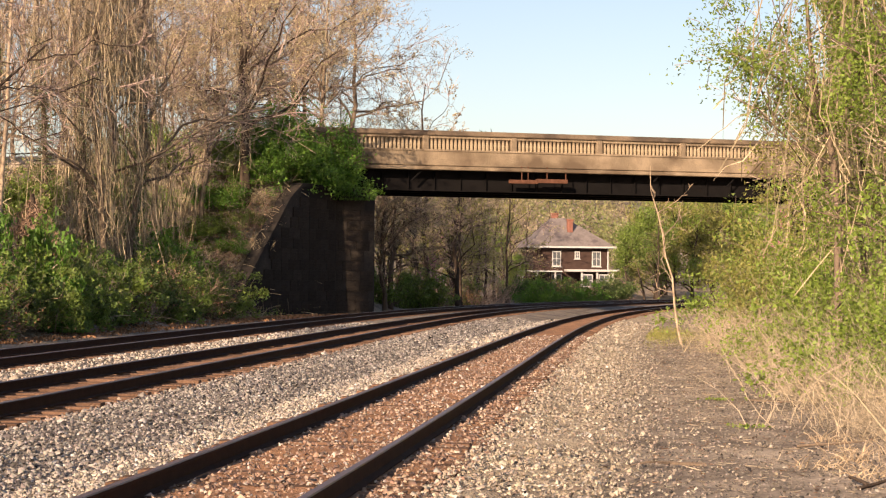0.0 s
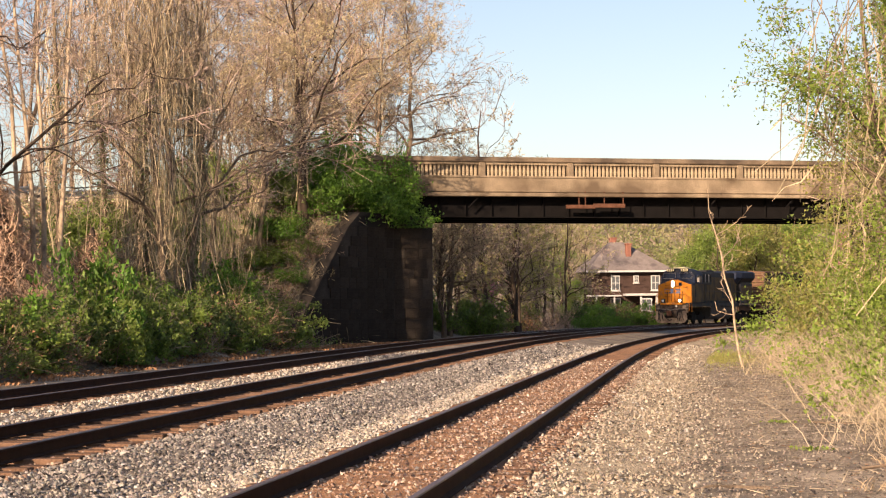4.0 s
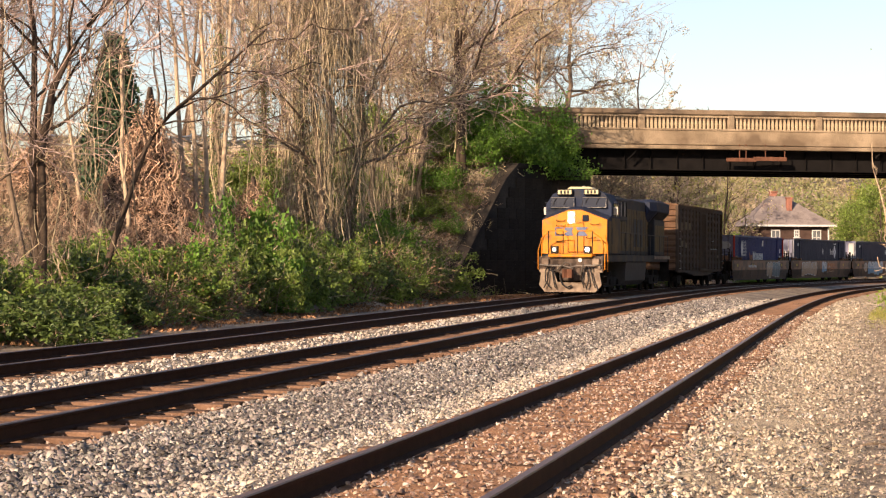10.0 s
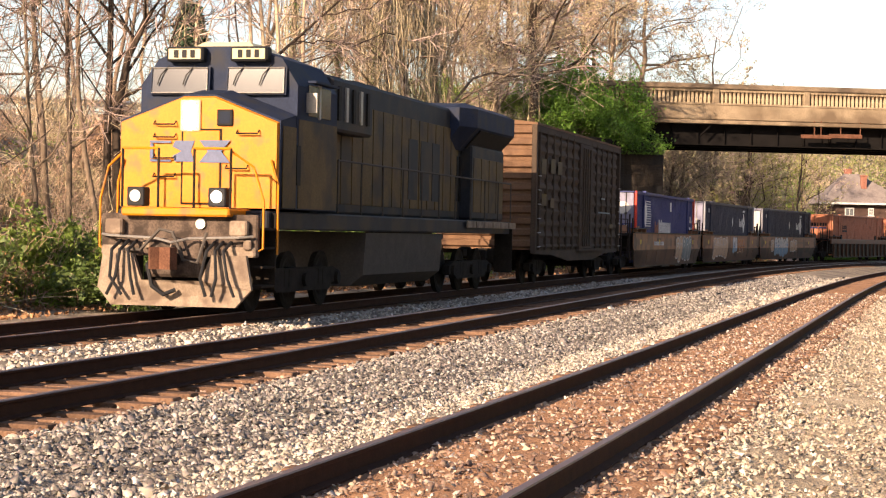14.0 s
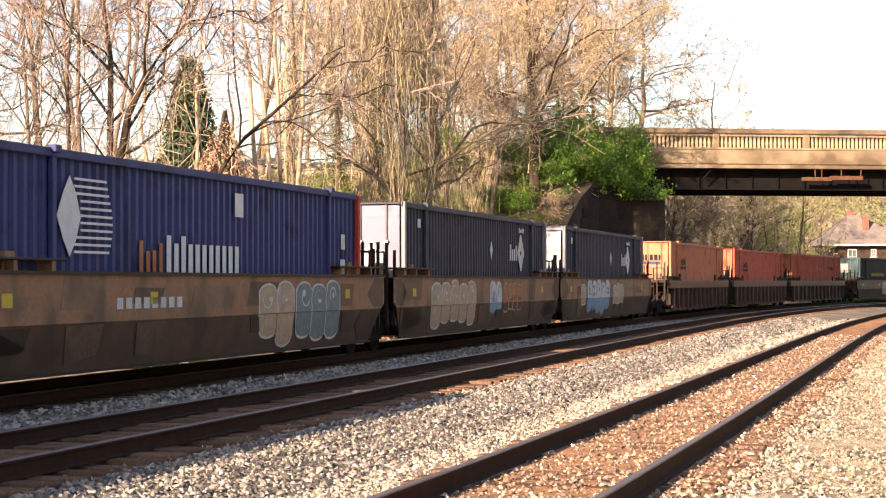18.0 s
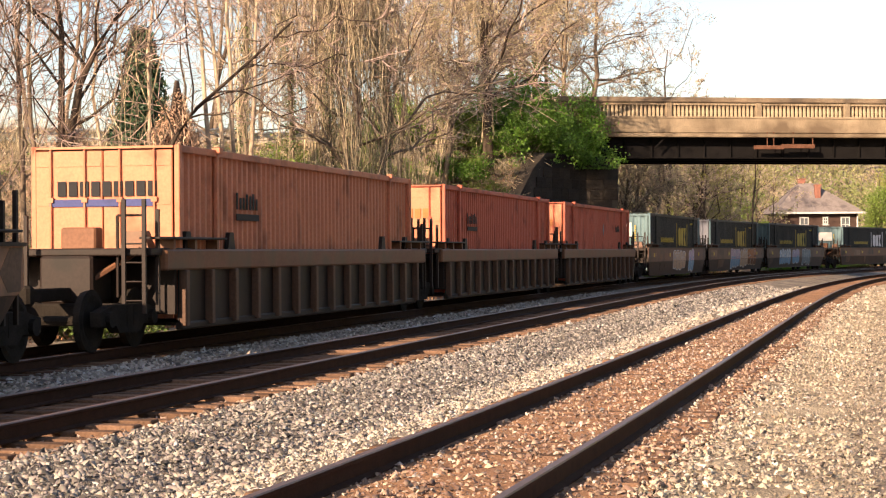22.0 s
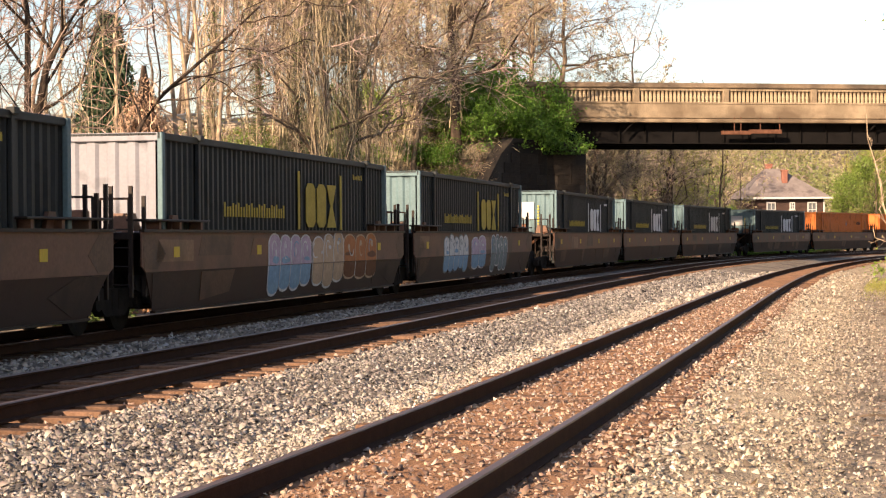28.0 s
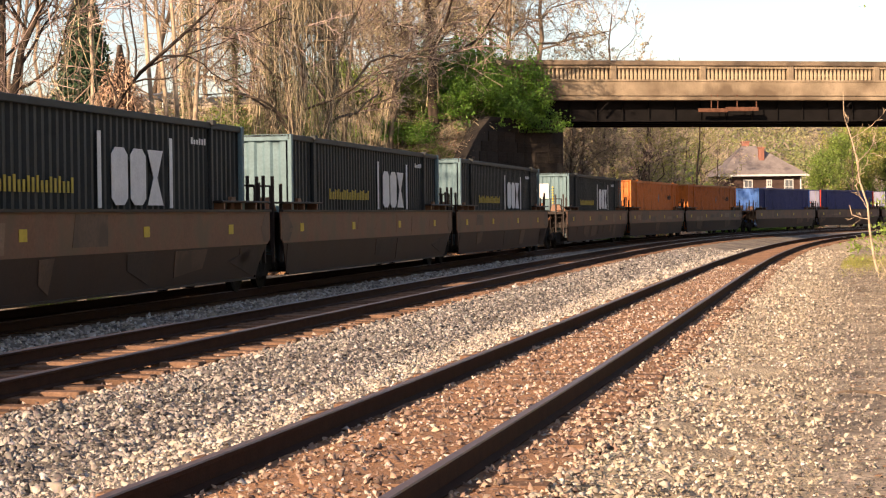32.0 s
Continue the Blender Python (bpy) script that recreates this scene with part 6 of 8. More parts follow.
def leaf_mat(name, colour, spread=0.35, through=0.35):
    m = bpy.data.materials.new(name)
    m.use_nodes = True
    N, Lk = m.node_tree.nodes, m.node_tree.links
    b = N["Principled BSDF"]
    b.inputs["Roughness"].default_value = 0.55
    geo = N.new("ShaderNodeNewGeometry")
    hs = N.new("ShaderNodeHueSaturation")
    hs.inputs["Color"].default_value = (*colour, 1)
    for socket, lo, hi, src in (("Value", 1 - spread, 1 + spread, geo.outputs["Random Per Island"]), ("Hue", 0.485, 0.515, None)):
        mr = N.new("ShaderNodeMapRange")
        mr.inputs["To Min"].default_value, mr.inputs["To Max"].default_value = lo, hi
        if src is None:
            tc, nz = N.new("ShaderNodeTexCoord"), N.new("ShaderNodeTexNoise")
            nz.inputs["Scale"].default_value = 0.9
            Lk.new(tc.outputs["Object"], nz.inputs["Vector"])
            src = nz.outputs["Fac"]
        Lk.new(src, mr.inputs["Value"])
        Lk.new(mr.outputs[0], hs.inputs[socket])
    tl = N.new("ShaderNodeBsdfTranslucent")
    mx = N.new("ShaderNodeMixShader")
    mx.inputs[0].default_value = through
    Lk.new(hs.outputs[0], b.inputs["Base Color"])
    Lk.new(hs.outputs[0], tl.inputs["Color"])
    Lk.new(b.outputs[0], mx.inputs[1])
    Lk.new(tl.outputs[0], mx.inputs[2])
    Lk.new(mx.outputs[0], N["Material Output"].inputs["Surface"])
    return m


bark = mat("grey_brown_bark", (0.18, 0.135, 0.10), 0.95, scale=4, vary=0.35, fine=40, bump=0.6, detail_dist=0.02)
bark_dark = mat("dark_damp_bark", (0.075, 0.055, 0.042), 0.95, scale=4, vary=0.35, fine=40, bump=0.6, detail_dist=0.02)
bark_pale = mat("pale_smooth_bark", (0.44, 0.335, 0.235), 0.9, scale=3, vary=0.3, fine=30, bump=0.3, stain=(0.2, 0.15, 0.11), stain_amount=0.3, stain_scale=2)
twig_m = mat("twig_bark", (0.35, 0.27, 0.21), 0.95, scale=1.2, vary=0.3, fine=20, bump=0, spread=0.5, per="island")
twig_pink = mat("reddish_twig_bark", (0.34, 0.25, 0.215), 0.95, scale=1.2, vary=0.3, fine=20, bump=0, spread=0.5, per="island")
vine_m = mat("dry_tan_vine", (0.37, 0.30, 0.20), 0.95, scale=1.0, vary=0.35, fine=20, bump=0, spread=0.55, per="island")
straw_m = mat("dry_straw_grass", (0.35, 0.29, 0.215), 0.95, scale=0.7, vary=0.3, fine=20, bump=0, spread=0.5, per="island")
dead_grass = mat("pale_dead_grass", (0.44, 0.34, 0.23), 0.95, scale=0.7, vary=0.3, fine=20, bump=0, spread=0.35, per="island")
litter_m = mat("dead_red_brown_leaf", (0.30, 0.165, 0.09), 0.9, scale=1, vary=0.3, fine=20, bump=0, spread=0.45, per="island")
bud_m = leaf_mat("yellow_bud", (0.50, 0.42, 0.25), 0.3, 0.3)
smother_m = mat("red_brown_dead_vine", (0.43, 0.29, 0.205), 0.95, scale=1.2, vary=0.35, fine=20, bump=0, spread=0.5, per="island")
fresh_m = leaf_mat("fresh_spring_leaf", (0.235, 0.325, 0.055), 0.4, 0.45)
olive_m = leaf_mat("olive_spring_leaf", (0.29, 0.285, 0.075), 0.4, 0.4)
hill_olive = leaf_mat("hazy_olive_hill_leaf", (0.28, 0.26, 0.12), 0.15, 0.3)
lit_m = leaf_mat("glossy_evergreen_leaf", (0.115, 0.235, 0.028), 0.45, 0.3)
deep_m = leaf_mat("deep_green_leaf", (0.185, 0.26, 0.05), 0.5, 0.35)
ivy_m = leaf_mat("ivy_leaf", (0.085, 0.13, 0.03), 0.45, 0.25)
hill_tan = leaf_mat("hazy_bare_hill_twigs", (0.26, 0.205, 0.15), 0.15, 0.2)
hill_green = leaf_mat("hazy_hill_leaf", (0.21, 0.23, 0.085), 0.15, 0.3)
needle_m = leaf_mat("conifer_needles", (0.035, 0.075, 0.035), 0.4, 0.1)
blossom_m = leaf_mat("pink_blossom", (0.62, 0.22, 0.33), 0.3, 0.3)


def spine_lines(r, spines, r0, k=9):
    """Stems that follow given bends: each a list of points, smoothed to k points."""
    P, R = [], []
    for pts in spines:
        a = np.asarray(pts, float)
        q = np.linspace(0, len(a) - 1, k)
        p = np.stack([np.interp(q, np.arange(len(a)), a[:, c]) for c in range(3)], 1)
        p[1:-1] = p[1:-1] * 0.6 + (p[:-2] + p[2:]) * 0.2
        P.append(p + np.concatenate([np.zeros((1, 3)), r.normal(0, 0.05, (k - 1, 3))]))
        R.append(r0 * r.uniform(0.85, 1.1) * (1 - 0.75 * np.linspace(0, 1, k)))
    return np.stack(P), np.stack(R)


def tree(seed, name, label, height=15.0, r0=0.2, limbs=13, lo=0.28, wood=None, twigs=None, buds=None, bud_size=0.07, bud_n=0, vines=0, vine_low=0.0,
         ivy=0, leafy=0, leaf=None, leaf_size=0.1, lean=0.05, stems=1, limb_len=0.38, fine=(6, 4, 3), limb_angle=1.1, thin=1.0, jitter=0.13, spines=None, vine_reach=0.2):
    r = np.random.default_rng(seed)
    wood, twigs = wood or bark, twigs or twig_m
    t = thing(name, label, "tree")
    PT, RT = [], []
    for _ in range(stems if not spines else 0):
        p, q = trunk_line(r, height * r.uniform(0.85, 1.05), r0 * r.uniform(0.75, 1.1), lean)
        p = p + np.append(r.normal(0, 0.45, 2), 0) * (stems > 1)
        PT.append(p)
        RT.append(q)
    PT, RT = spine_lines(r, spines, r0) if spines else (np.concatenate(PT), np.concatenate(RT))
    L1, R1 = sprout(r, PT, RT, limbs, lo, 0.97, limb_len, limb_angle, 0.16, 7, 0.10, 0.5, 0.025 * thin)
    L2, R2 = sprout(r, L1, R1, fine[0], 0.2, 1.0, 0.48, 0.85, 0.08, 4, 0.12, 0.6, 0.014 * thin)
    L3, R3 = sprout(r, L2, R2, fine[1], 0.15, 1.0, 0.55, 0.75, 0.05, 3, 0.12, 0.7, 0.011 * thin)
    L4, R4 = sprout(r, L3, R3, fine[2], 0.2, 1.0, 0.55, 0.7, 0.0, 2, 0.12, 0.8, 0.008 * thin)
    part("trunk", raw_mesh("trunk", *merge(tubes(PT, RT, 7), tubes(L1, R1, 4)), wood, True), None, t)
    part("crown", raw_mesh("crown", *merge(tubes(L2, R2, 3), blades(L3, R3, r), blades(L4, R4, r)), twigs), None, t, "fine bare twigs", kind="stuff")
    if bud_n:
        part("spring_budding", raw_mesh("spring_budding", *leaf_tris(r, along(r, L4, bud_n, 0.05), bud_size * 1.2), buds or bud_m), None, t, "small pale spring buds", kind="stuff")
    if leafy:
        C = along(r, np.concatenate([L4, L3[:, [0, 2]]]), leafy, jitter)
        part("foliage", raw_mesh("foliage", *leaf_tris(r, C, leaf_size * 1.2), leaf or fresh_m), None, t, "fresh spring leaves", kind="stuff")
    if vines:
        # curtains: straight bundles from the limbs, a close sleeve round the trunk, and dry tufts on both
        C0 = along(r, np.concatenate([L1[:, ::2], L2]), 1, 0.05, 0.0)
        C0 = C0[np.hypot(C0[:, 0], C0[:, 1]) < height * vine_reach]
        C0 = C0[r.permutation(len(C0))[:max(5, vines // 30)]]
        m = 12
        C = np.repeat(C0, m, 0) + r.normal(0, 1, (len(C0) * m, 3)) * np.array([0.2, 0.2, 0.45])
        long_ = np.repeat(r.uniform(0.2, 0.85, len(C0)), m) * r.uniform(0.55, 1.05, len(C))
        down = np.maximum(C[:, 2] - vine_low, 0.5) * np.minimum(long_, 1.0)
        H1, Q1 = hanging(r, C, down, 1.7, 7, 0.0085)
        H1[..., :2] += np.repeat(r.normal(0, 0.5, (len(C0), 1, 2)), m, 0) * np.linspace(0, 1, 7)[None, :, None] ** 2
        z = r.uniform(0.12, 0.85, vines // 2) * height
        a, w = r.uniform(0, 6.28, len(z)), np.abs(r.normal(0, 0.24, len(z))) + 0.1
        i = np.clip((z / height * 8).astype(int), 0, 8)
        C2 = np.stack([PT[0, i, 0] + np.cos(a) * w, PT[0, i, 1] + np.sin(a) * w, z], 1)
        H2, Q2 = hanging(r, C2, C2[:, 2] * r.uniform(0.15, 0.8, len(z)), 1.3, 7, 0.009)
        T = np.concatenate([along(r, H1, 7, 0.06, 0.0), along(r, H2, 7, 0.06, 0.0)])
        part("vine_curtain", raw_mesh("vine_curtain", *merge(blades(H1, Q1, r), blades(H2, Q2, r), leaf_quads(r, T, 0.075, 0.35)), vine_m), None, t, "curtain of dry tan hanging vines", kind="stuff")
    if ivy:
        z = r.uniform(0, 0.62, ivy) ** 1.1 * height
        i = np.clip((z / height * 8).astype(int), 0, 7)
        u = (z / height * 8 - i)[:, None]
        c = PT[0, i] * (1 - u) + PT[0, i + 1] * u
        a, w = r.uniform(0, 6.28, ivy), r0 + np.abs(r.normal(0, 0.14, ivy))
        part("ivy", raw_mesh("ivy", *leaf_quads(r, c + np.stack([np.cos(a) * w, np.sin(a) * w, 0 * a], 1), 0.11), ivy_m), None, t, "dark ivy leaves round the trunk", kind="stuff")
    return t


def smothered_mound(seed, label, h=5.0, w=1.7, n=5200):
    """A stump buried to its tip in dead vines: a ragged cone of short hanging stems and dry leaves."""
    r = np.random.default_rng(seed)
    t = thing("vine_mound", label, "vines")
    z = h * (1 - np.sqrt(r.uniform(0, 1, n)))
    a = r.uniform(0, 6.28, n)
    rad = w * (1 - z / h) ** 0.85 * (0.8 + 0.25 * np.sin(a * 3 + z) + r.normal(0, 0.09, n)) + 0.12
    C = np.stack([np.cos(a) * rad, np.sin(a) * rad, z], 1)
    H, Q = hanging(r, C[: n // 2], r.uniform(0.2, 0.9, n // 2), 0.5, 4, 0.009)
    H[..., 2] = np.maximum(H[..., 2], -0.1)
    part("stem_tangle", raw_mesh("stem_tangle", *merge(blades(H, Q, r), leaf_quads(r, C, 0.11, 0.5)), smother_m), None, t, kind="stuff")
    part("core", raw_mesh("core", *tubes(np.array([[(0, 0, -0.3), (0.02, 0, h * 0.3), (0, 0.03, h * 0.7), (0, 0, h * 1.05)]]), np.array([[w * 0.75, w * 0.55, w * 0.22, 0.07]]), 9), bark_dark), None, t, "dark stump inside the vines")
    return t


def vine_fall(seed, top, low, n=90, spread=0.55):
    """Dry vines that run down together from a limb to the slope."""
    r = np.random.default_rng(seed)
    t = thing("vine_fall", "loose fall of dry tan vines down the bank", "vines", pose(*low), group="vine falls on the bank")
    d = np.array(top, float) - np.array(low, float)
    q = np.linspace(0, 1, 8)
    P = d * q[::-1][None, :, None] * r.uniform(0.75, 1.05, (n, 1, 1)) + np.cumsum(r.normal(0, 0.07, (n, 8, 3)), 1)
    P += r.normal(0, spread, (n, 1, 3)) * np.array([1, 1, 0.6]) * (0.55 + 0.9 * q)[None, :, None]
    P[..., 2] = np.maximum(P[..., 2], -0.15) 
    T = along(r, P, 6, 0.07, 0.0)
    part("hanging_tangle", raw_mesh("hanging_tangle", *merge(blades(P, np.full((n, 8), 0.011), r), leaf_quads(r, T, 0.07, 0.35)), vine_m), None, t, kind="stuff")
    return t


def shrub(seed, name, label, h=2.2, w=1.5, stems=26, leaf=None, leaves=2600, leaf_size=0.11, wood=None, cat="shrub", droop=0.1, thin=1.0):
    r = np.random.default_rng(seed)
    t = thing(name, label, cat)
    a, el = r.uniform(0, 6.28, stems), r.uniform(0.35, 1.35, stems)
    ln = h * r.uniform(0.6, 1.15, stems)
    q = np.linspace(0, 1, 5)
    base = np.stack([r.normal(0, w * 0.22, stems), r.normal(0, w * 0.22, stems), np.full(stems, -0.15)], 1)
    d = np.stack([np.cos(a) * np.cos(el) * w / h * 1.3, np.sin(a) * np.cos(el) * w / h * 1.3, np.sin(el)], 1)
    P = base[:, None] + d[:, None] * (q[:, None] * ln[:, None, None]) + np.cumsum(r.normal(0, 0.035 * h, (stems, 5, 3)), 1) * q[:, None]
    P[..., 2] -= droop * h * (q ** 2) * np.cos(el)[:, None]
    R = np.outer(r.uniform(0.008, 0.02, stems) * thin, 1.1 - 0.8 * q)
    P2, R2 = sprout(r, P, R, 4, 0.3, 1.0, 0.42, 0.8, 0.05, 3, 0.12, 0.6, 0.006 * thin)
    P3, R3 = sprout(r, P2, R2, 2, 0.2, 1.0, 0.7, 0.8, 0.0, 2, 0.12, 0.7, 0.005 * thin)
    part("stem_tangle", raw_mesh("stem_tangle", *merge(tubes(P, R, 3), blades(P2, R2, r), blades(P3, R3, r)), wood or twig_m), None, t, kind="stuff")
    if leaves:
        n = max(1, leaves // (len(P3) + len(P2)))
        C = np.concatenate([along(r, P3, n, 0.05 * h), along(r, P2, n, 0.06 * h)])
        C[:, 2] = np.maximum(C[:, 2], 0.03)
        part("foliage", raw_mesh("foliage", *leaf_tris(r, C, leaf_size * 1.2), leaf or deep_m), None, t, "green leaves", kind="stuff")
    return t


def brush(seed, name, label, w=2.0, h=1.8, stalks=420, material=None, lean=0.5, rad=0.006, cat="dry brush"):
    """A tangle of thin dry stalks on one patch of ground."""
    r = np.random.default_rng(seed)
    t = thing(name, label, cat)
    q = np.linspace(0, 1, 4)
    base = np.stack([r.normal(0, w * 0.5, stalks), r.normal(0, w * 0.5, stalks), np.full(stalks, -0.12)], 1)
    d = unit(np.stack([r.normal(0, lean, stalks), r.normal(0, lean, stalks), np.ones(stalks)], 1))
    ln = h * r.uniform(0.25, 1.0, stalks) ** 0.8
    P = base[:, None] + d[:, None] * (q[:, None] * ln[:, None, None])
    bow = r.normal(0, 0.35, (stalks, 1, 2)) * ln[:, None, None]
    P[..., :2] += bow * (q ** 2)[None, :, None]
    P[..., 2] -= 0.25 * np.linalg.norm(bow, axis=2) * (q ** 2)
    R = np.outer(rad * r.uniform(0.6, 1.6, stalks), 1.1 - 0.7 * q)
    P2, R2 = sprout(r, P[: stalks // 2], R[: stalks // 2], 3, 0.3, 1.0, 0.35, 0.7, 0.0, 2, 0.15, 0.7, rad * 0.5)
    part("stalk_tangle", raw_mesh("stalk_tangle", *merge(blades(P, R, r), blades(P2, R2, r)), material or vine_m), None, t, kind="stuff")
    return t


def conifer(seed, label, height=11.0):
    r = np.random.default_rng(seed)
    t = thing("conifer", label, "tree")
    P, R = trunk_line(r, height, 0.16, 0.01, 9, 0.006)
    B, RB = [], []
    n = 210
    z = np.sort(r.uniform(0.08, 0.99, n)) * height
    a = np.arange(n) * 2.4
    ln = (1 - z / height) ** 0.8 * height * 0.24 * r.uniform(0.7, 1.15, n) + 0.15
    q = np.linspace(0, 1, 5)
    P1 = np.stack([np.cos(a)[:, None] * ln[:, None] * q, np.sin(a)[:, None] * ln[:, None] * q, z[:, None] - 0.25 * ln[:, None] * q + 0.2 * ln[:, None] * q ** 2], 2)
    R1 = np.outer(np.full(n, 0.022), 1.1 - q)
    part("trunk", raw_mesh("trunk", *merge(tubes(P, R, 8), tubes(P1, R1, 3)), bark_dark), None, t)
    C = along(r, P1, 110, 0.13, 0.1)
    part("needles", raw_mesh("needles", *leaf_quads(r, C, 0.26, 0.35), needle_m), None, t, "dark green needles", kind="stuff")
    return t


def put(src, x, y, turn=0.0, size=1.0, sink=0.0, first=[set()], tall=1.0, **tags):
    """Stand a plant on the ground; the first call moves the original, later ones copy it."""
    m = pose(x, y, float(land([x], [y])[0]) - sink, 0, 0, turn) @ Matrix.Diagonal((size, size, size * tall, 1))
    if src.name not in first[0]:
        first[0].add(src.name)
        src.matrix_basis = m
        return tagged(src, **tags)
    ob = copy_thing(src, m)
    ob.matrix_basis = m
    return tagged(ob, **tags)


def sd(s, d):
    x, y, h = on(MAIN, s, d)
    return float(x), float(y)
# ---- the wooded bank along the main track ----
vine_trees = [tree(100 + k, "vine_covered_tree", "bare tree smothered in hanging dry tan vines", 15 + 2 * (k % 3), 0.19, 13, 0.22, bark, twig_m, vines=(300, 190, 230, 130)[k], ivy=(0, 2600, 900, 1500)[k], lean=0.025, fine=(5, 4, 3), vine_reach=(0.10, 0.13, 0.12, 0.16)[k]) for k in range(4)]
bare_trees = [tree(120 + k, "bare_tree", "tall bare tree with fine reddish spring twigs", 16 + 1.5 * k, 0.19, 14, 0.3, (bark, bark_dark, bark)[k % 3], (twig_pink, twig_m, twig_pink)[k % 3], lean=0.05) for k in range(4)]
slim_trees = [tree(140 + k, "pale_slender_tree", "slender pale-barked bare tree", 15, 0.085, 8, 0.45, bark_pale, twig_m, lean=0.025, limb_len=0.22, fine=(5, 4, 3)) for k in range(2)]
pale_clump = tree(146, "pale_slender_tree", "clump of straight pale-barked bare stems", 16, 0.13, 6, 0.5, bark_pale, twig_m, limb_len=0.22, fine=(5, 4, 3),
                  spines=[[(-0.1, 0, -0.3), (-0.5, 0.2, 4), (-1.0, 0.3, 9), (-1.7, 0.4, 16)], [(0.12, 0.1, -0.3), (-0.1, 0.2, 4), (-0.6, 0.2, 9.5), (-1.2, 0.5, 17)], [(0.35, -0.1, -0.3), (0.3, 0, 5), (0.2, -0.2, 10), (0.1, 0.1, 16)], [(0.75, 0.3, -0.3), (0.9, 0.4, 4), (1.15, 0.2, 9), (1.5, 0.2, 15)]])
bud_trees = [tree(150 + k, "budding_tree", "spreading bare tree hung with small yellow buds", 14 + k, 0.26, 17, 0.25, (bark_dark, bark, bark)[k], (twig_pink, twig_pink, twig_m)[k], bud_n=4, bud_size=0.08, vines=(90, 0, 40)[k], vine_low=2.0, limb_len=0.52, lean=0.03, fine=(9, 7, 3), thin=0.75) for k in range(3)]
far_trees = [tree(180 + k, "far_bare_tree", "bare woodland tree with greening twigs", 13 + 2 * k, 0.2, 13, 0.18, bark_dark, (twig_m, twig_pink)[k % 2], bud_n=3, buds=(olive_m, bud_m)[k % 2], bud_size=0.13, fine=(5, 4, 2), thin=1.2) for k in range(3)]
crooked = tree(160, "leaning_tree", "dark crooked tree leaning over the shrubs", 9, 0.105, 9, 0.45, bark_dark, twig_pink, limb_len=0.42,
               spines=[[(0, 0, -0.4), (0.25, 0, 1.4), (0.85, 0.1, 3.2), (1.35, 0.1, 4.9), (2.3, 0.2, 5.9), (3.5, 0.3, 6.8), (4.8, 0.3, 8.2)]])
arching = tree(161, "leaning_tree", "old dark tree with one heavy arching limb", 11, 0.13, 12, 0.3, bark_dark, twig_pink, limb_len=0.4, vines=60, vine_reach=0.25,
               spines=[[(0, 0, -0.4), (-0.1, 0, 3), (0.05, 0, 5.2), (0.3, 0, 6.6), (1.0, 0, 7.5), (1.7, 0.1, 8.1), (2.3, 0.1, 9.2), (2.8, 0.2, 11)], [(0, 0, -0.4), (-0.2, 0.1, 4), (-0.3, 0.2, 8), (-0.8, 0.2, 13)]])
snag = tree(162, "dead_snag", "broken dark dead trunk", 9, 0.14, 3, 0.5, bark_dark, twig_m, limb_len=0.12, fine=(2, 1, 1), lean=0.01)
evergreens = [shrub(200 + k, "evergreen_shrub", "glossy green evergreen shrub on the bank", 3.0, 2.2, 30, (lit_m, deep_m)[k], 7000, 0.12) for k in range(2)]
green_shrubs = [shrub(210 + k, "green_shrub", "leafy green shrub at the foot of the bank", 2.3, 1.7, 26, (deep_m, ivy_m, lit_m)[k], 6400, 0.125) for k in range(3)]
bare_shrubs = [shrub(220 + k, "bare_thicket", "leafless brown thicket of thin stems", 2.6, 2.0, 46, None, 0, wood=(twig_m, smother_m)[k]) for k in range(2)]
dark_shrubs = [shrub(225, "bare_thicket", "dark leafless thicket under the trees", 2.4, 2.0, 60, litter_m, 1300, 0.09, wood=bark_dark)]
tangles = [brush(230 + k, "vine_tangle", "tangle of dry tan vines on the bank", 2.2, 2.4, 420, vine_m, 0.5, 0.009, "vines") for k in range(2)]

r = np.random.default_rng(31)
for i, (x, y, k) in enumerate(((-11.6, 77.0, .9), (-10.8, 85.0, .9), (-9.4, 86.0, 1.0), (-8.7, 87.5, 1.0), (-13.4, 88, .8))):
    put(vine_trees[(2, 1, 0, 2, 3)[i]], x, y, 61 * i, k, group="vine-hung trees on the bank")
put(vine_trees[1], -9.0, 84.6, 200, 0.95, group="vine-hung trees on the bank")
for i, (x, y, k) in enumerate(((-7.5, 90.8, 1.0), (-8.3, 83.2, 1.0), (-7.7, 88.0, 1.05))):
    put(vine_trees[(1, 0, 2)[i]], x, y, 20 + 130 * i, k, group="vine-hung trees on the bank")
for i, (x, y, k) in enumerate(((-13.8, 47.5, .6), (-13.1, 51.5, .65), (-15.2, 54, .7), (-16.4, 58, .75), (-23, 96, .9), (-26, 104, 1.0), (-17.5, 103, .9), (-13.5, 110, .9), (-31, 114, 1.1))):
    put(bare_trees[(i * 3) % 4], x, y, 47 * i, k, group="bare trees on the bank")
for i, (x, y, k) in enumerate(((-20.5, 118, 1.0), (-15.5, 130, 1.0), (-10.8, 136, 1.05), (-8.0, 140, 1.0), (-5.6, 136, 1.05), (-13, 126, .9), (-3.0, 142, 1.0), (0.5, 135, .95), (-12, 122, .9), (-9.5, 128, .95), (-6.8, 131, 1.0), (-4.2, 130, .95), (-1.4, 133, 1.0), (-17.5, 122, 1.0), (-10, 146, 1.1), (-6, 150, 1.1), (-1, 148, 1.1), (3.5, 142, .9), (-14.5, 140, 1.1))):
    put(bare_trees[(i * 3 + 1) % 4], x, y, 70 * i, k, group="bare trees behind the road")
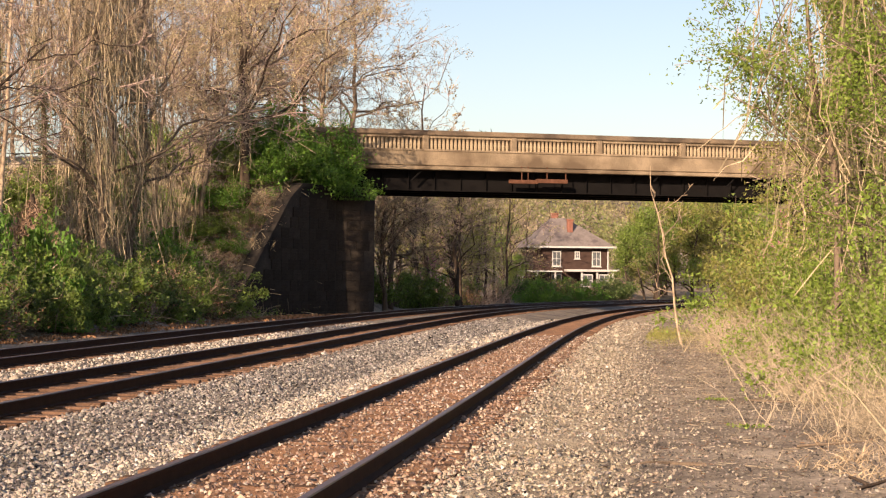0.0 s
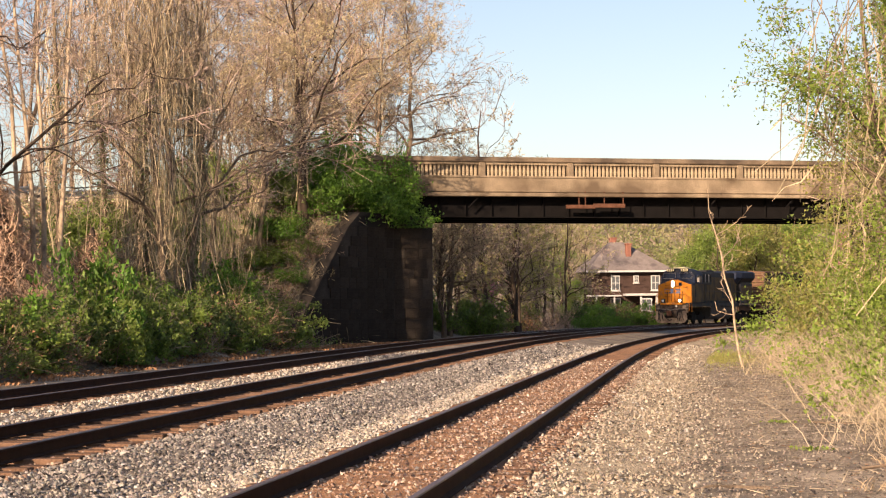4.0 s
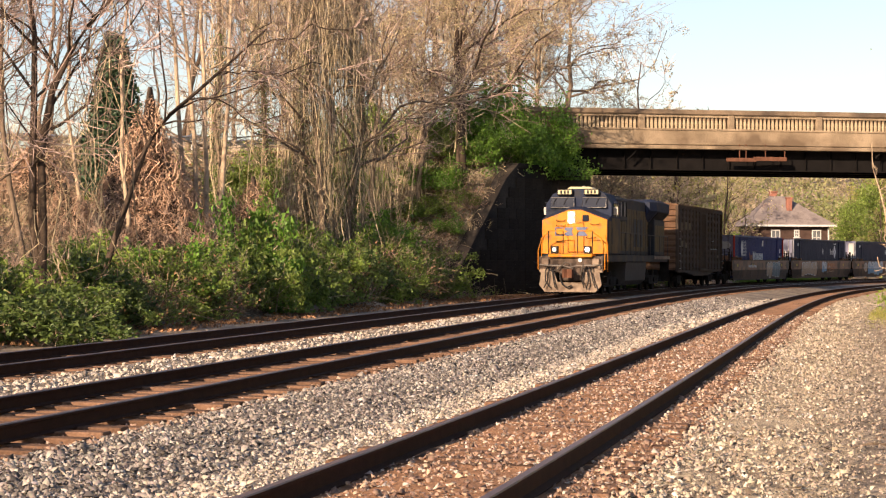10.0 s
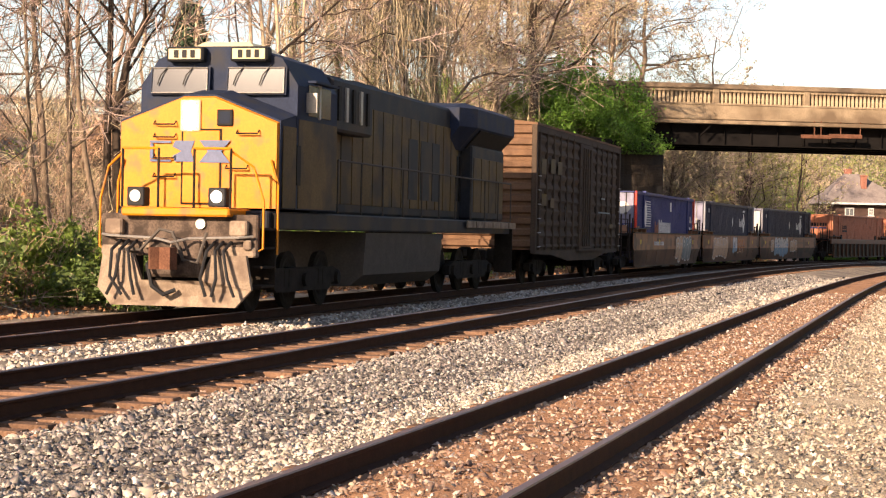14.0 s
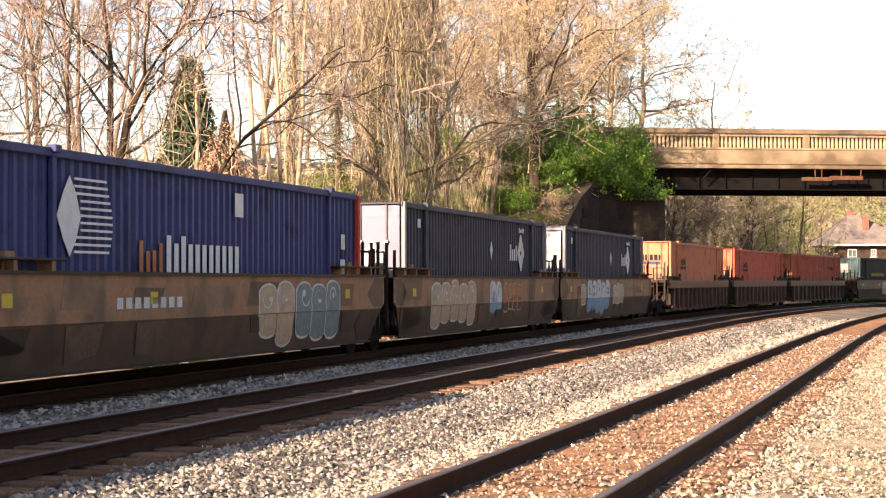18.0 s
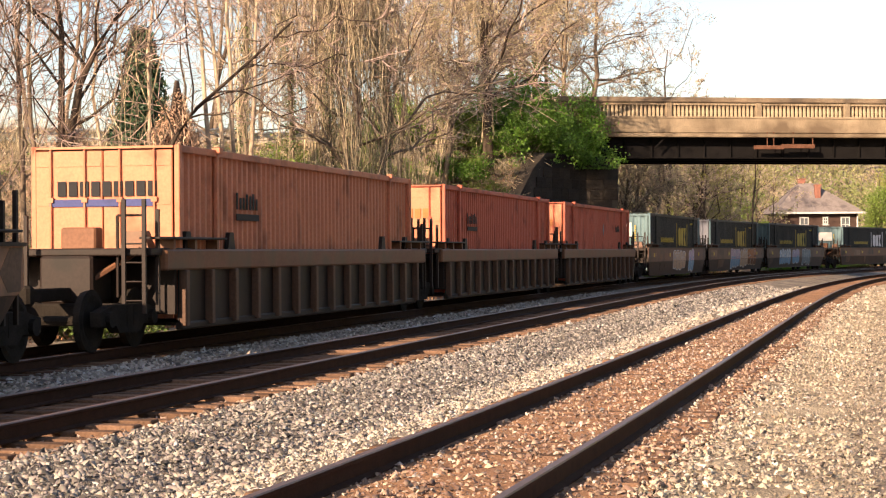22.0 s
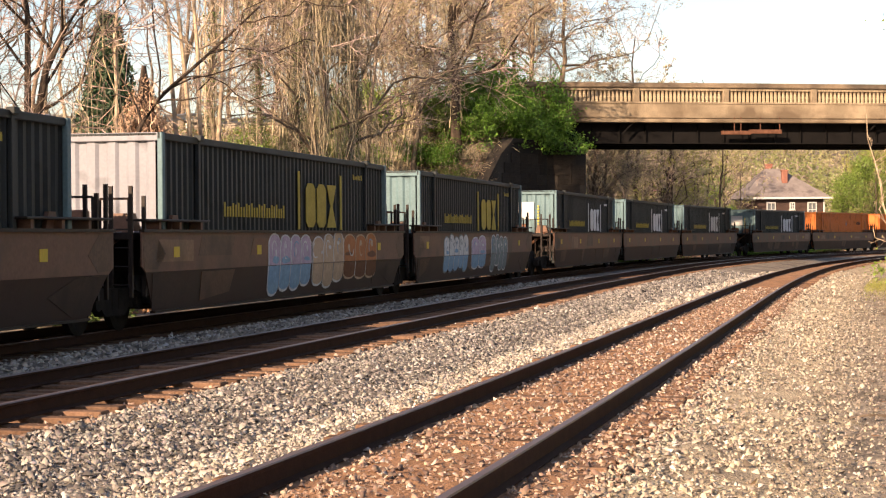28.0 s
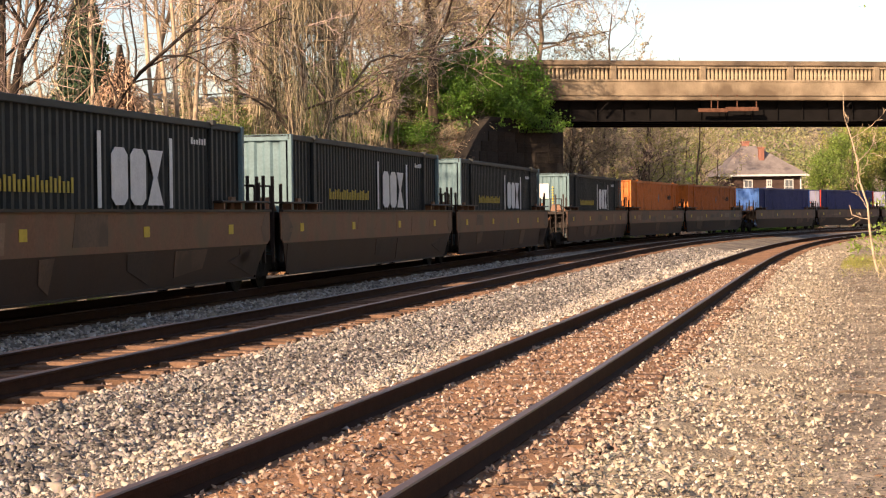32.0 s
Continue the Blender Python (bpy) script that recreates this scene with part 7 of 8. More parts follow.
for i, (x, y, k) in enumerate(((-2.75, 106.6, 1.12), (3.6, 125.5, .95), (-5.2, 105.0, .85), (-9.2, 124, 1.0), (0.2, 128, 1.0), (-7.2, 100.5, .8), (6.6, 132, .8), (-3.6, 126, 1.0), (1.6, 123.5, .9), (5.9, 126.5, .75))):
    put(bud_trees[(0, 1, 2, 1, 2, 1, 1, 0, 2, 2)[i]], x, y, 70 * i + 20, k, group="trees by the bridge")
for i, (s, d) in enumerate(((17, -9.5), (20, -8.2), (24, -11.5), (27, -8.6), (31, -12.5), (29, -17), (36, -17), (39, -22), (46, -24))):
    put(bare_trees[(i * 3 + 1) % 4], *sd(s, d), 47 * i, 0.5 + 0.03 * i, group="trees on the bank")
for i, (s, d) in enumerate(((21, -10.5), (26, -15.0))):
    put(vine_trees[(i + 2) % 4], *sd(s, d), 71 * i, 0.6, group="vine-hung trees on the bank")
put(arching, -11.9, 48.2, 0, 1.0)
put(crooked, -12.0, 55.2, 0, 1.0)
put(snag, -13.4, 72.5, 0, 1.0)
put(pale_clump, -11.75, 71.5, 0, 1.0)
put(slim_trees[0], -14.3, 64.7, 0, 1.0, group="slender pale trees")
put(slim_trees[1], -13.6, 67.5, 100, 1.0, group="slender pale trees")
put(conifer(300, "dark green conifer behind bare trunks", 6.6), -15.4, 74.0, 0, 1.0)
for i, (x, y, k, tl) in enumerate(((-13.3, 70.2, 1.15, .95), (-12.5, 69.6, 1.0, .62), (-14.3, 69.5, .9, .6), (-10.6, 78.5, .9, .7), (-16.3, 66, 1.0, .6), (-11.6, 68.5, .9, .45), (-12.8, 67.0, .9, .4), (-10.6, 73.0, .8, .5), (-14.9, 63.5, .8, .5))):
    if i == 0:
        mound = smothered_mound(310, "stump smothered in red-brown dead vines", 5.2, 1.7)
    put(mound, x, y, 80 * i, k, tall=tl, group="vine mounds on the bank")
for i, (tp, lw) in enumerate((((-4.7, 106.2, 11.2), (-6.3, 104.2, 3.6)), ((-4.9, 106.0, 9.6), (-5.6, 103.8, 3.4)), ((-3.2, 107.2, 9.0), (-3.5, 106.0, 4.2)), ((-7.4, 96.5, 8.4), (-7.2, 94.5, 1.2)), ((-8.4, 88.0, 9.0), (-7.6, 86.4, 1.0)), ((-9.6, 84.0, 8.0), (-8.8, 82.0, 1.2)), ((-6.6, 101.5, 8.0), (-7.2, 98.5, 2.2)))):
    vine_fall(320 + i, tp, lw, 34)

# shrubs in leaf: (x, y, size, height factor, kind)
for i, (x, y, k, tl, w) in enumerate(((-12.2, 57.0, .9, .9, 0), (-10.9, 58.6, 1.05, .8, 2), (-10.2, 58.0, .9, .75, 0), (-11.2, 62.0, .9, .9, 1), (-8.9, 66.0, .95, 1.7, 2), (-8.7, 64.5, .8, 1.1, 0), (-8.6, 67.5, .85, 1.6, 0), (-8.3, 70.0, 1.0, 1.0, 1), (-7.7, 74.0, 1.0, .9, 0), (-8.5, 75.5, .8, 1.0, 2),
                                      (-7.0, 80.0, 1.0, .85, 1), (-6.6, 84.5, .9, 1.0, 0), (-6.2, 88.5, 1.0, .9, 2), (-6.4, 93.0, .9, 1.4, 2), (-5.7, 91.0, .8, .9, 0), (-5.3, 95.0, .7, .8, 1), (-11.6, 51.5, .9, .8, 1), (-11.0, 54.2, .8, .7, 0), (-13.2, 60.5, .8, .8, 1), (-11.0, 47.0, .8, .7, 0), (-10.2, 42.5, .8, .7, 1), (-11.4, 66.5, .7, .8, 1))):
    put(green_shrubs[w], x, y, 63 * i, k, tall=tl, group="green shrubs along the track")
for i, (x, y, k, tl, w) in enumerate(((-3.6, 105.7, .75, .75, 0), (-4.3, 104.5, .6, .7, 1), (-4.3, 108.2, .75, .8, 1), (-5.4, 107.4, .85, .9, 1), (-5.9, 104.2, .6, .7, 1), (-6.5, 102.3, .55, .8, 0), (-7.9, 103.5, .7, .9, 1), (-8.4, 106.5, .8, 1.3, 1), (-7.2, 107.0, .8, 1.2, 1), (-6.3, 97.5, .6, .8, 0), (-2.3, 107.3, .7, .8, 0), (-4.6, 100.5, .5, .8, 0), (-9.8, 100.0, .8, .9, 1), (-11.5, 92, .8, .9, 1), (-4.9, 102.0, .6, .7, 1), (-3.4, 103.6, .5, .7, 0), (-5.6, 100.0, .55, .7, 1), (-6.8, 99.5, .6, .9, 1), (-2.9, 105.2, .5, .6, 1), (-5.0, 105.8, .6, .8, 0), (-8.8, 97.0, .6, .8, 1), (-7.6, 91.5, .5, .8, 0), (-8.2, 82.0, .5, .9, 0), (-9.6, 74.5, .5, .8, 0))):
    put(evergreens[w], x, y, 50 * i, k, tall=tl, group="evergreen shrubs on the bank")
thick = [shrub(205 + k, "evergreen_thicket", "dense glossy evergreen thicket hiding the bridge end", 5.4, 3.8, 50, lit_m, 15000, 0.17, bark_dark) for k in range(2)]
for i, (x, y, k) in enumerate(((0.75, 110.2, .74), (-0.9, 109.2, .55), (-1.2, 111.4, .68), (-2.4, 109.0, .5), (1.1, 111.6, .7))):
    put(thick[i % 2], x, y, 75 * i, k, group="evergreen shrubs beside the abutment")

# bare thickets and tangles that fill the slope
for i, s in enumerate(np.arange(13, 74, 1.25)):
    x, y = sd(s + r.normal(0, 0.6), -7.2 - abs(r.normal(0, 0.9)))
    put((dark_shrubs + bare_shrubs + green_shrubs[:1] + green_shrubs[1:2])[i % 5], x, y, r.uniform(0, 360), r.uniform(0.55, 1.0), group="thickets at the foot of the bank")
for i in range(56):
    x, y = sd(r.uniform(16, 86), -r.uniform(9.0, 14.5))
    put((bare_shrubs + tangles[:1] + bare_shrubs[1:] + green_shrubs[:1] + bare_shrubs)[i % 7], x, y, r.uniform(0, 360), r.uniform(0.5, 0.95), group="undergrowth on the bank")
for i in range(20):
    x, y = sd(r.uniform(20, 62), -r.uniform(14.5, 20))
    put((bare_shrubs + tangles)[i % 4], x, y, r.uniform(0, 360), r.uniform(0.5, 0.85), group="undergrowth on the bank")
for i, (x, y, k) in enumerate(((-3.2, 104.6, .5), (-4.4, 102.6, .55), (-5.2, 101.0, .6), (-3.7, 101.4, .4), (-5.0, 98.4, .5), (-2.2, 106.4, .45), (-1.4, 107.6, .5), (-6.2, 100, .6), (-4.4, 97.5, .4), (-0.4, 109.0, .5), (-3.9, 103.2, .5), (-2.7, 104.0, .4), (-4.8, 100.2, .5), (-5.8, 98.8, .5), (-3.0, 102.4, .35), (-4.0, 99.4, .4), (-6.6, 96.2, .5), (-5.5, 103.0, .5))):
    put((bare_shrubs + tangles[:1])[i % 3], x, y, 65 * i, k, group="brush behind the wing wall")


def bank_cover():
    """Dead leaves, creeping green and sprawling dry stems that clothe the slope."""
    rr = np.random.default_rng(55)
    n = 42000
    s, d = rr.uniform(14, 96, n), -rr.uniform(4.9, 19, n)
    x, y, _ = on(MAIN, s, d)
    z = land(x, y)
    C = np.stack([x, y, z + 0.05], 1)
    green = bumps(x, y, 4.5, 21) + 0.25 * rr.normal(size=n) > 0.35
    part("leaf_litter", raw_mesh("leaf_litter", *leaf_quads(rr, C[~green], 0.12), litter_m), None, label="thick dead leaves on the bank", kind="stuff")
    g = np.repeat(C[green & (d < -7)], 2, 0)
    part("creeping_ivy", raw_mesh("creeping_ivy", *leaf_quads(rr, g + np.abs(rr.normal(0, 1, g.shape)) * np.array([.3, .3, .22]), 0.10), deep_m), None, label="creeping green leaves over the bank", kind="stuff")
    m = 9000
    i = rr.permutation(n)[:m]
    i = i[d[i] < -7]
    q = np.linspace(0, 1, 5)
    way = unit(rr.normal(0, 1, (len(i), 3)) * np.array([1, 1, 0.35]) + np.array([0.15, -0.2, 0.5]))
    P = C[i][:, None] + way[:, None] * (q[:, None] * rr.uniform(0.5, 1.9, len(i))[:, None, None])
    P[..., 2] -= (q ** 2) * rr.uniform(0.1, 0.7, len(i))[:, None]
    k = 7000
    x, y = rr.uniform(-7.5, -0.5, k), rr.uniform(96, 109.5, k)
    z = land(x, y)
    ok = z > 0.2
    B = np.stack([x, y, z + 0.06], 1)[ok]
    h = len(B) // 2
    part("creeping_ivy", raw_mesh("creeping_ivy", *leaf_quads(rr, B[:h] + np.abs(rr.normal(0, 1, (h, 3))) * np.array([0.1, 0.1, 0.2]), 0.13), deep_m), None, label="creeping green leaves behind the wing wall", kind="stuff")
    part("leaf_litter", raw_mesh("leaf_litter", *leaf_quads(rr, B[h:], 0.13), litter_m), None, label="dead leaves behind the wing wall", kind="stuff")
    D = B[rr.permutation(len(B))[:1100]]
    w2 = unit(rr.normal(0, 1, D.shape) * np.array([1, 1, 0.4]) + np.array([0.3, -0.5, 0.3]))
    P2 = D[:, None] + w2[:, None] * (q[:, None] * rr.uniform(0.5, 1.8, len(D))[:, None, None])
    P2[..., 2] -= (q ** 2) * rr.uniform(0.2, 0.9, len(D))[:, None]
    P = np.concatenate([P, P2])
    i = np.arange(len(P))
    part("dry_stems", raw_mesh("dry_stems", *blades(P, np.full((len(i), 5), 0.0085), rr), vine_m), None, label="sprawling dry vine stems on the bank", kind="stuff")


bank_cover()

# ---- brush, shrubs and trees on the other side, beyond the siding ----
leafy_trees = [tree(170 + k, "leafing_tree", "young tree in fresh yellow-green spring leaf", 9.5 + k, 0.11, 14, 0.24, bark, twig_m, leafy=(9, 9, 8)[k], leaf=(fresh_m, olive_m, fresh_m)[k], leaf_size=0.062, limb_len=0.36, fine=(6, 5, 3), thin=0.6, vines=(50, 90, 50)[k], vine_reach=0.25, jitter=0.16) for k in range(3)]
straws = [brush(240 + k, "dry_weeds", "grey-tan dry weeds beside the siding", 1.3, 1.3, 560, straw_m, 0.75, 0.0032, "weeds") for k in range(3)]
right_tangle = [brush(250 + k, "dry_brush", "grey-tan tangle of dry stalks and vines", 1.8, 1.9, 420, (vine_m, straw_m)[k], 0.55, 0.004) for k in range(2)]
bright_shrubs = [shrub(260 + k, "leafy_shrub", "bright green shrub in new leaf", 3.0, 1.8, 30, (fresh_m, olive_m)[k], 8000, 0.07, thin=0.5) for k in range(2)]
twig_bush = shrub(264, "bare_bush", "pale leafless bush of long arching twigs", 2.4, 2.0, 40, None, 0, wood=straw_m, thin=0.35)
sapling = tree(270, "bare_sapling", "thin pale leaning sapling with bare twigs", 5.6, 0.05, 7, 0.3, bark_pale, bark_pale, limb_len=0.22, fine=(3, 2, 1), thin=0.7,
               spines=[[(0, 0, -0.3), (-0.3, 0, 1.3), (-0.62, 0, 2.8), (-0.8, 0.1, 4.1), (-1.1, 0.1, 5.6)]])


def sg(s, d):
    x, y, h = on(SIDING, s, d)
    return float(x), float(y)


def beside(x, y, half):
    """Keeps the brush off the open view along the tracks: x moved right until a plant of that half-width stands clear of it."""
    return max(x, y * math.tan(radians(11.8)) + half), y


for i, s in enumerate(np.arange(-2, 66, 1.25)):
    x, y = sg(s, np.interp(s, [0, 15, 40, 64], [5.4, 5.3, 5.2, 5.4]) + 0.5 + abs(r.normal(0, 0.55)))
    put(straws[i % 3], *(beside(x, y, 0.5) if y > 60 else (x, y)), r.uniform(0, 360), r.uniform(0.35, 0.7), group="dry weeds beside the siding")
for i, s in enumerate(np.arange(0, 92, 1.5)):
    x, y = sg(s, np.interp(s, [0, 40, 90], [7.0, 6.9, 7.2]) + r.normal(0, 0.5))
    put((right_tangle + [twig_bush] + right_tangle)[i % 5], *beside(x, y, 1.1), r.uniform(0, 360), r.uniform(0.5, 0.9), group="brush beside the siding")
for i, s in enumerate(np.arange(30, 104, 4.6)):
    x, y = sg(s, np.interp(s, [0, 40, 90], [9.8, 9.4, 9.2]) + r.normal(0, 0.6))
    put((bright_shrubs[1], twig_bush, right_tangle[0])[i % 3], *beside(x, y, 2.2), r.uniform(0, 360), r.uniform(0.8, 1.3), group="shrubs beside the siding")
for i, (x, y, k) in enumerate(((11.0, 38.5, 1.0), (13.6, 45.0, 1.0), (12.6, 36.0, 1.0), (16.2, 52, 1.0), (15.6, 44.0, 1.1), (11.6, 29.5, .95), (18.6, 60.0, .95), (21.0, 69, .95), (23.0, 78, 1.0), (25.5, 88, 1.0), (28, 97, 1.0), (14.2, 30, 1.1), (19, 50, 1.2), (21.5, 60, 1.2), (26, 76, 1.2), (17.0, 38, 1.2), (31, 106, 1.1))):
    put(leafy_trees[(0, 1, 2, 1, 0, 2)[i % 6]], x, y, 77 * i, k, group="leafing trees beside the siding")
for i, (x, y, k) in enumerate(((12.2, 43.4, 1.0), (10.2, 31.5, .95), (11.4, 34, .9), (13.6, 47.5, 1.0), (9.6, 27.5, .75))):
    put(bright_shrubs[0], x, y, 95 * i, k, group="shrubs beside the siding")
for i, (x, y, k) in enumerate(((9.4, 28.5, .9), (9.9, 33.0, .9), (11.0, 37, 1.0))):
    put(twig_bush, x, y, 55 * i, k, group="brush beside the siding")
put(bare_trees[1], 12.6, 40.5, 60, 0.5, group="leafing trees beside the siding")
for i, (x, y, k) in enumerate(((16.2, 64, 1.25), (17.3, 69, 1.4), (18.9, 74, 1.4))):
    put(bright_shrubs[1 - i % 2], x, y, 70 * i, k, group="shrubs beside the siding")
put(sapling, 12.25, 60.0, 0, 1.0)
blossoming = tree(275, "blossoming_tree", "small tree in pink blossom among the brush", 5.0, 0.08, 10, 0.2, bark, twig_m, leafy=2, leaf=blossom_m, leaf_size=0.12, fine=(4, 3, 2))
put(blossoming, 22.3, 87, 0, 0.8)

# ---- woods beyond the bridge and the far hillside ----
def polar(bearing, dist):
    return math.sin(radians(bearing)) * dist, math.cos(radians(bearing)) * dist


dark_trees = [tree(190 + k, "evergreen_tree", "full green tree beside the house", 11, 0.2, 16, 0.05, bark_dark, twig_m, leafy=16, leaf=(deep_m, olive_m, fresh_m)[k], leaf_size=0.17, fine=(5, 4, 1), jitter=0.4) for k in range(3)]
for i in range(22):
    x, y = sd(r.uniform(118, 210), -r.uniform(7, 22) - 2)
    if 6.9 < math.degrees(math.atan2(x, y)) < 10.6:
        continue
    put(far_trees[i % 3], x, y, r.uniform(0, 360), r.uniform(0.6, 1.0), group="woods beyond the bridge")
for i, (az, dist, k, w) in enumerate(((9.9, 208, .75, 0), (10.4, 216, .95, 0), (10.7, 222, 1.0, 1), (11.3, 226, 1.0, 2), (11.8, 232, 1.05, 1), (12.4, 238, 1.1, 1), (12.9, 246, 1.1, 0), (13.4, 252, 1.2, 2), (11.0, 240, 1.2, 1), (5.4, 182, .55, 1), (6.6, 196, .4, 2), (3.6, 170, .5, 1), (6.2, 225, .8, 0))):
    put(dark_trees[w], *polar(az, dist), 40 * i, k, group="green trees by the house")
for i in range(18):
    put(far_trees[i % 3], *polar(r.uniform(2.2, 6.6), r.uniform(140, 230)), r.uniform(0, 360), r.uniform(0.6, 0.9), group="woods beyond the bridge")
for i, (az, dist, k) in enumerate(((4.87, 140, 1.0), (2.9, 150, .8), (3.8, 146, .7), (5.7, 176, .8), (6.9, 188, .55), (4.0, 160, 1.25))):
    put(far_trees[(i * 2) % 3], *polar(az, dist), 100 * i, k, group="trees before the house")
for i in range(16):
    put(far_trees[i % 3], *polar(r.uniform(1.5, 14), r.uniform(228, 300)), r.uniform(0, 360), r.uniform(0.7, 1.1), group="woods beyond the bridge")
for i in range(26):
    put((bare_shrubs + green_shrubs + dark_shrubs)[i % 6], *sd(r.uniform(108, 178), -r.uniform(5.5, 10)), r.uniform(0, 360), r.uniform(0.6, 1.1), group="brush beyond the bridge")
for i in range(34):
    put((bare_shrubs + dark_shrubs + green_shrubs[:1])[i % 4], *polar(r.uniform(6.0, 9.6), r.uniform(180, 206)), r.uniform(0, 360), r.uniform(0.4, 0.75), group="brush before the house")
for i in range(20):
    x, y = sg(r.uniform(112, 190), r.uniform(8, 15))
    put((leafy_trees + bright_shrubs)[i % 5], *beside(x, y, 4.0 if i % 5 < 3 else 2.2), r.uniform(0, 360), r.uniform(0.8, 1.2), group="brush beyond the bridge")
put(blossoming, *polar(4.25, 162), 100, 1.0)

# unseen woods added right of and behind the camera, to block sky light
for i, s in enumerate(np.arange(-58, -6, 8)):
    x, y = sg(s, 11.5 + r.normal(0, 1.0) + (i % 2) * 3.0)
    put((leafy_trees + bare_trees[:1])[i % 4], x, y, r.uniform(0, 360), r.uniform(1.1, 1.5), group="trees behind the camera")
for i, s in enumerate(np.arange(-58, -16, 9.0)):
    x, y = sg(s, 8.8 + r.normal(0, 0.6))
    put(bright_shrubs[i % 2], x, y, r.uniform(0, 360), r.uniform(1.0, 1.5), group="shrubs behind the camera")


def hillside():
    """Crowns of the far wooded hill, uncountable."""
    r = np.random.default_rng(77)
    n = 520
    az, dist = np.radians(r.uniform(0, 18, n)), r.uniform(250, 560, n)
    x, y = np.sin(az) * dist, np.cos(az) * dist
    z = land(x, y)
    for k, m_ in enumerate((hill_tan, hill_green, hill_olive)):
        sel = np.arange(n) % 3 == k
        c = np.stack([x, y, z], 1)[sel]
        q = 420
        a = np.repeat(c, q, 0)
        d = unit(r.normal(size=(len(a), 3))) * (r.uniform(0.3, 1, len(a)) ** 0.5)[:, None] * np.array([3.6, 3.6, 4.2])
        part("far_woods", raw_mesh("far_woods", *leaf_tris(r, a + d + np.array([0, 0, 5.5]), 0.42), m_), None, label="hazy spring woods on the far hillside", kind="stuff")


hillside()
# ---- roadside guard rail above the bank ----
galv = mat("weathered_galvanised_steel", (0.50, 0.50, 0.49), 0.5, 0.5, scale=3, vary=0.15, fine=30, bump=0.05)


def guard_rail():
    t = thing("guard_rail", "weathered galvanised guard rail along the road above", "guard rail")
    prof = [(0.0, -0.16), (0.06, -0.1), (0.0, -0.03), (0.0, 0.03), (0.06, 0.1), (0.0, 0.16), (-0.01, 0.16), (-0.01, -0.16)]
    ss = np.arange(34, 98, 3.8)
    for i in range(len(ss) - 1):
        rings = []
        for s in (ss[i], ss[i + 1] + 0.05):
            d = -20.5 + 0.06 * (s - 60)
            x, y, h = on(MAIN, s, d)
            z = float(land([x], [y])[0]) + 0.62
            rings.append([(x + u * math.cos(h), y - u * math.sin(h), z + w) for u, w in prof])
        part("beam", Geo().loft(rings), galv, t)
        x, y, h = on(MAIN, ss[i], -20.62 + 0.06 * (ss[i] - 60))
        z = float(land([x], [y])[0])
        part("post", Geo().box(x - 0.08, x + 0.08, y - 0.08, y + 0.08, z - 0.5, z + 0.8), galv, t)


guard_rail()


# ---- rusty hanger frame under the bridge ----
def hanger():
    t = thing("pipe_hanger", "rusty steel hanger frame under the bridge edge", "bracket", BRIDGE)
    for x in (9.0, 9.4, 10.6, 11.8):
        part("rod", Geo().box(x - 0.025, x + 0.025, -0.32, -0.27, 7.45, 8.4), rust, t)
    part("tray", Geo().box(8.2, 10.0, -0.42, -0.2, 7.38, 7.6, 0.02), rust, t)
    part("tray", Geo().box(9.9, 11.9, -0.42, -0.2, 7.44, 7.68, 0.02), rust, t)
    for x, z in ((2.2, 7.7), (17.6, 8.0), (22.5, 7.8)):
        part("brace", Geo().pipe([(x, -0.1, z - 0.3), (x + 0.8, -0.1, z + 0.5)], 0.05, 5), girder_steel, t)


hanger()


# ---- ballast stones ----
def stone_mat(name, stops, rough=0.85):
    m = bpy.data.materials.new(name)
    m.use_nodes = True
    N, Lk = m.node_tree.nodes, m.node_tree.links
    b = N["Principled BSDF"]
    b.inputs["Roughness"].default_value = rough
    geo, ramp = N.new("ShaderNodeNewGeometry"), N.new("ShaderNodeValToRGB")
    ramp.color_ramp.interpolation = "LINEAR"
    while len(ramp.color_ramp.elements) < len(stops):
        ramp.color_ramp.elements.new(0.5)
    for e, (p, c) in zip(ramp.color_ramp.elements, stops):
        e.position, e.color = p, (*c, 1)
    tc, nz, mx = N.new("ShaderNodeTexCoord"), N.new("ShaderNodeTexNoise"), N.new("ShaderNodeMix")
    nz.inputs["Scale"].default_value = 45
    mx.data_type, mx.blend_type = "RGBA", "MULTIPLY"
    mx.inputs["Factor"].default_value = 0.5
    Lk.new(tc.outputs["Object"], nz.inputs["Vector"])
    Lk.new(geo.outputs["Random Per Island"], ramp.inputs["Fac"])
    Lk.new(ramp.outputs["Color"], mx.inputs["A"])
    Lk.new(nz.outputs["Color"], mx.inputs["B"])
    hs = N.new("ShaderNodeHueSaturation")
    hs.inputs["Saturation"].default_value, hs.inputs["Value"].default_value = 0.8, 0.95
    Lk.new(mx.outputs["Result"], hs.inputs["Color"])
    Lk.new(hs.outputs["Color"], b.inputs["Base Color"])
    return m


pale_stone = stone_mat("pale_tan_stones", [(0.0, (0.10, 0.08, 0.065)), (0.25, (0.50, 0.40, 0.30)), (0.6, (0.66, 0.54, 0.41)), (0.9, (0.74, 0.65, 0.52)), (1.0, (0.8, 0.78, 0.74))])
grey_stone = stone_mat("grey_stones", [(0.0, (0.05, 0.043, 0.04)), (0.35, (0.26, 0.22, 0.195)), (0.65, (0.43, 0.37, 0.315)), (0.9, (0.60, 0.52, 0.43)), (1.0, (0.7, 0.67, 0.62))])
rust_stone = stone_mat("rust_stained_stones", [(0.0, (0.16, 0.09, 0.065)), (0.5, (0.46, 0.26, 0.155)), (0.85, (0.62, 0.41, 0.26)), (1.0, (0.75, 0.66, 0.56))])

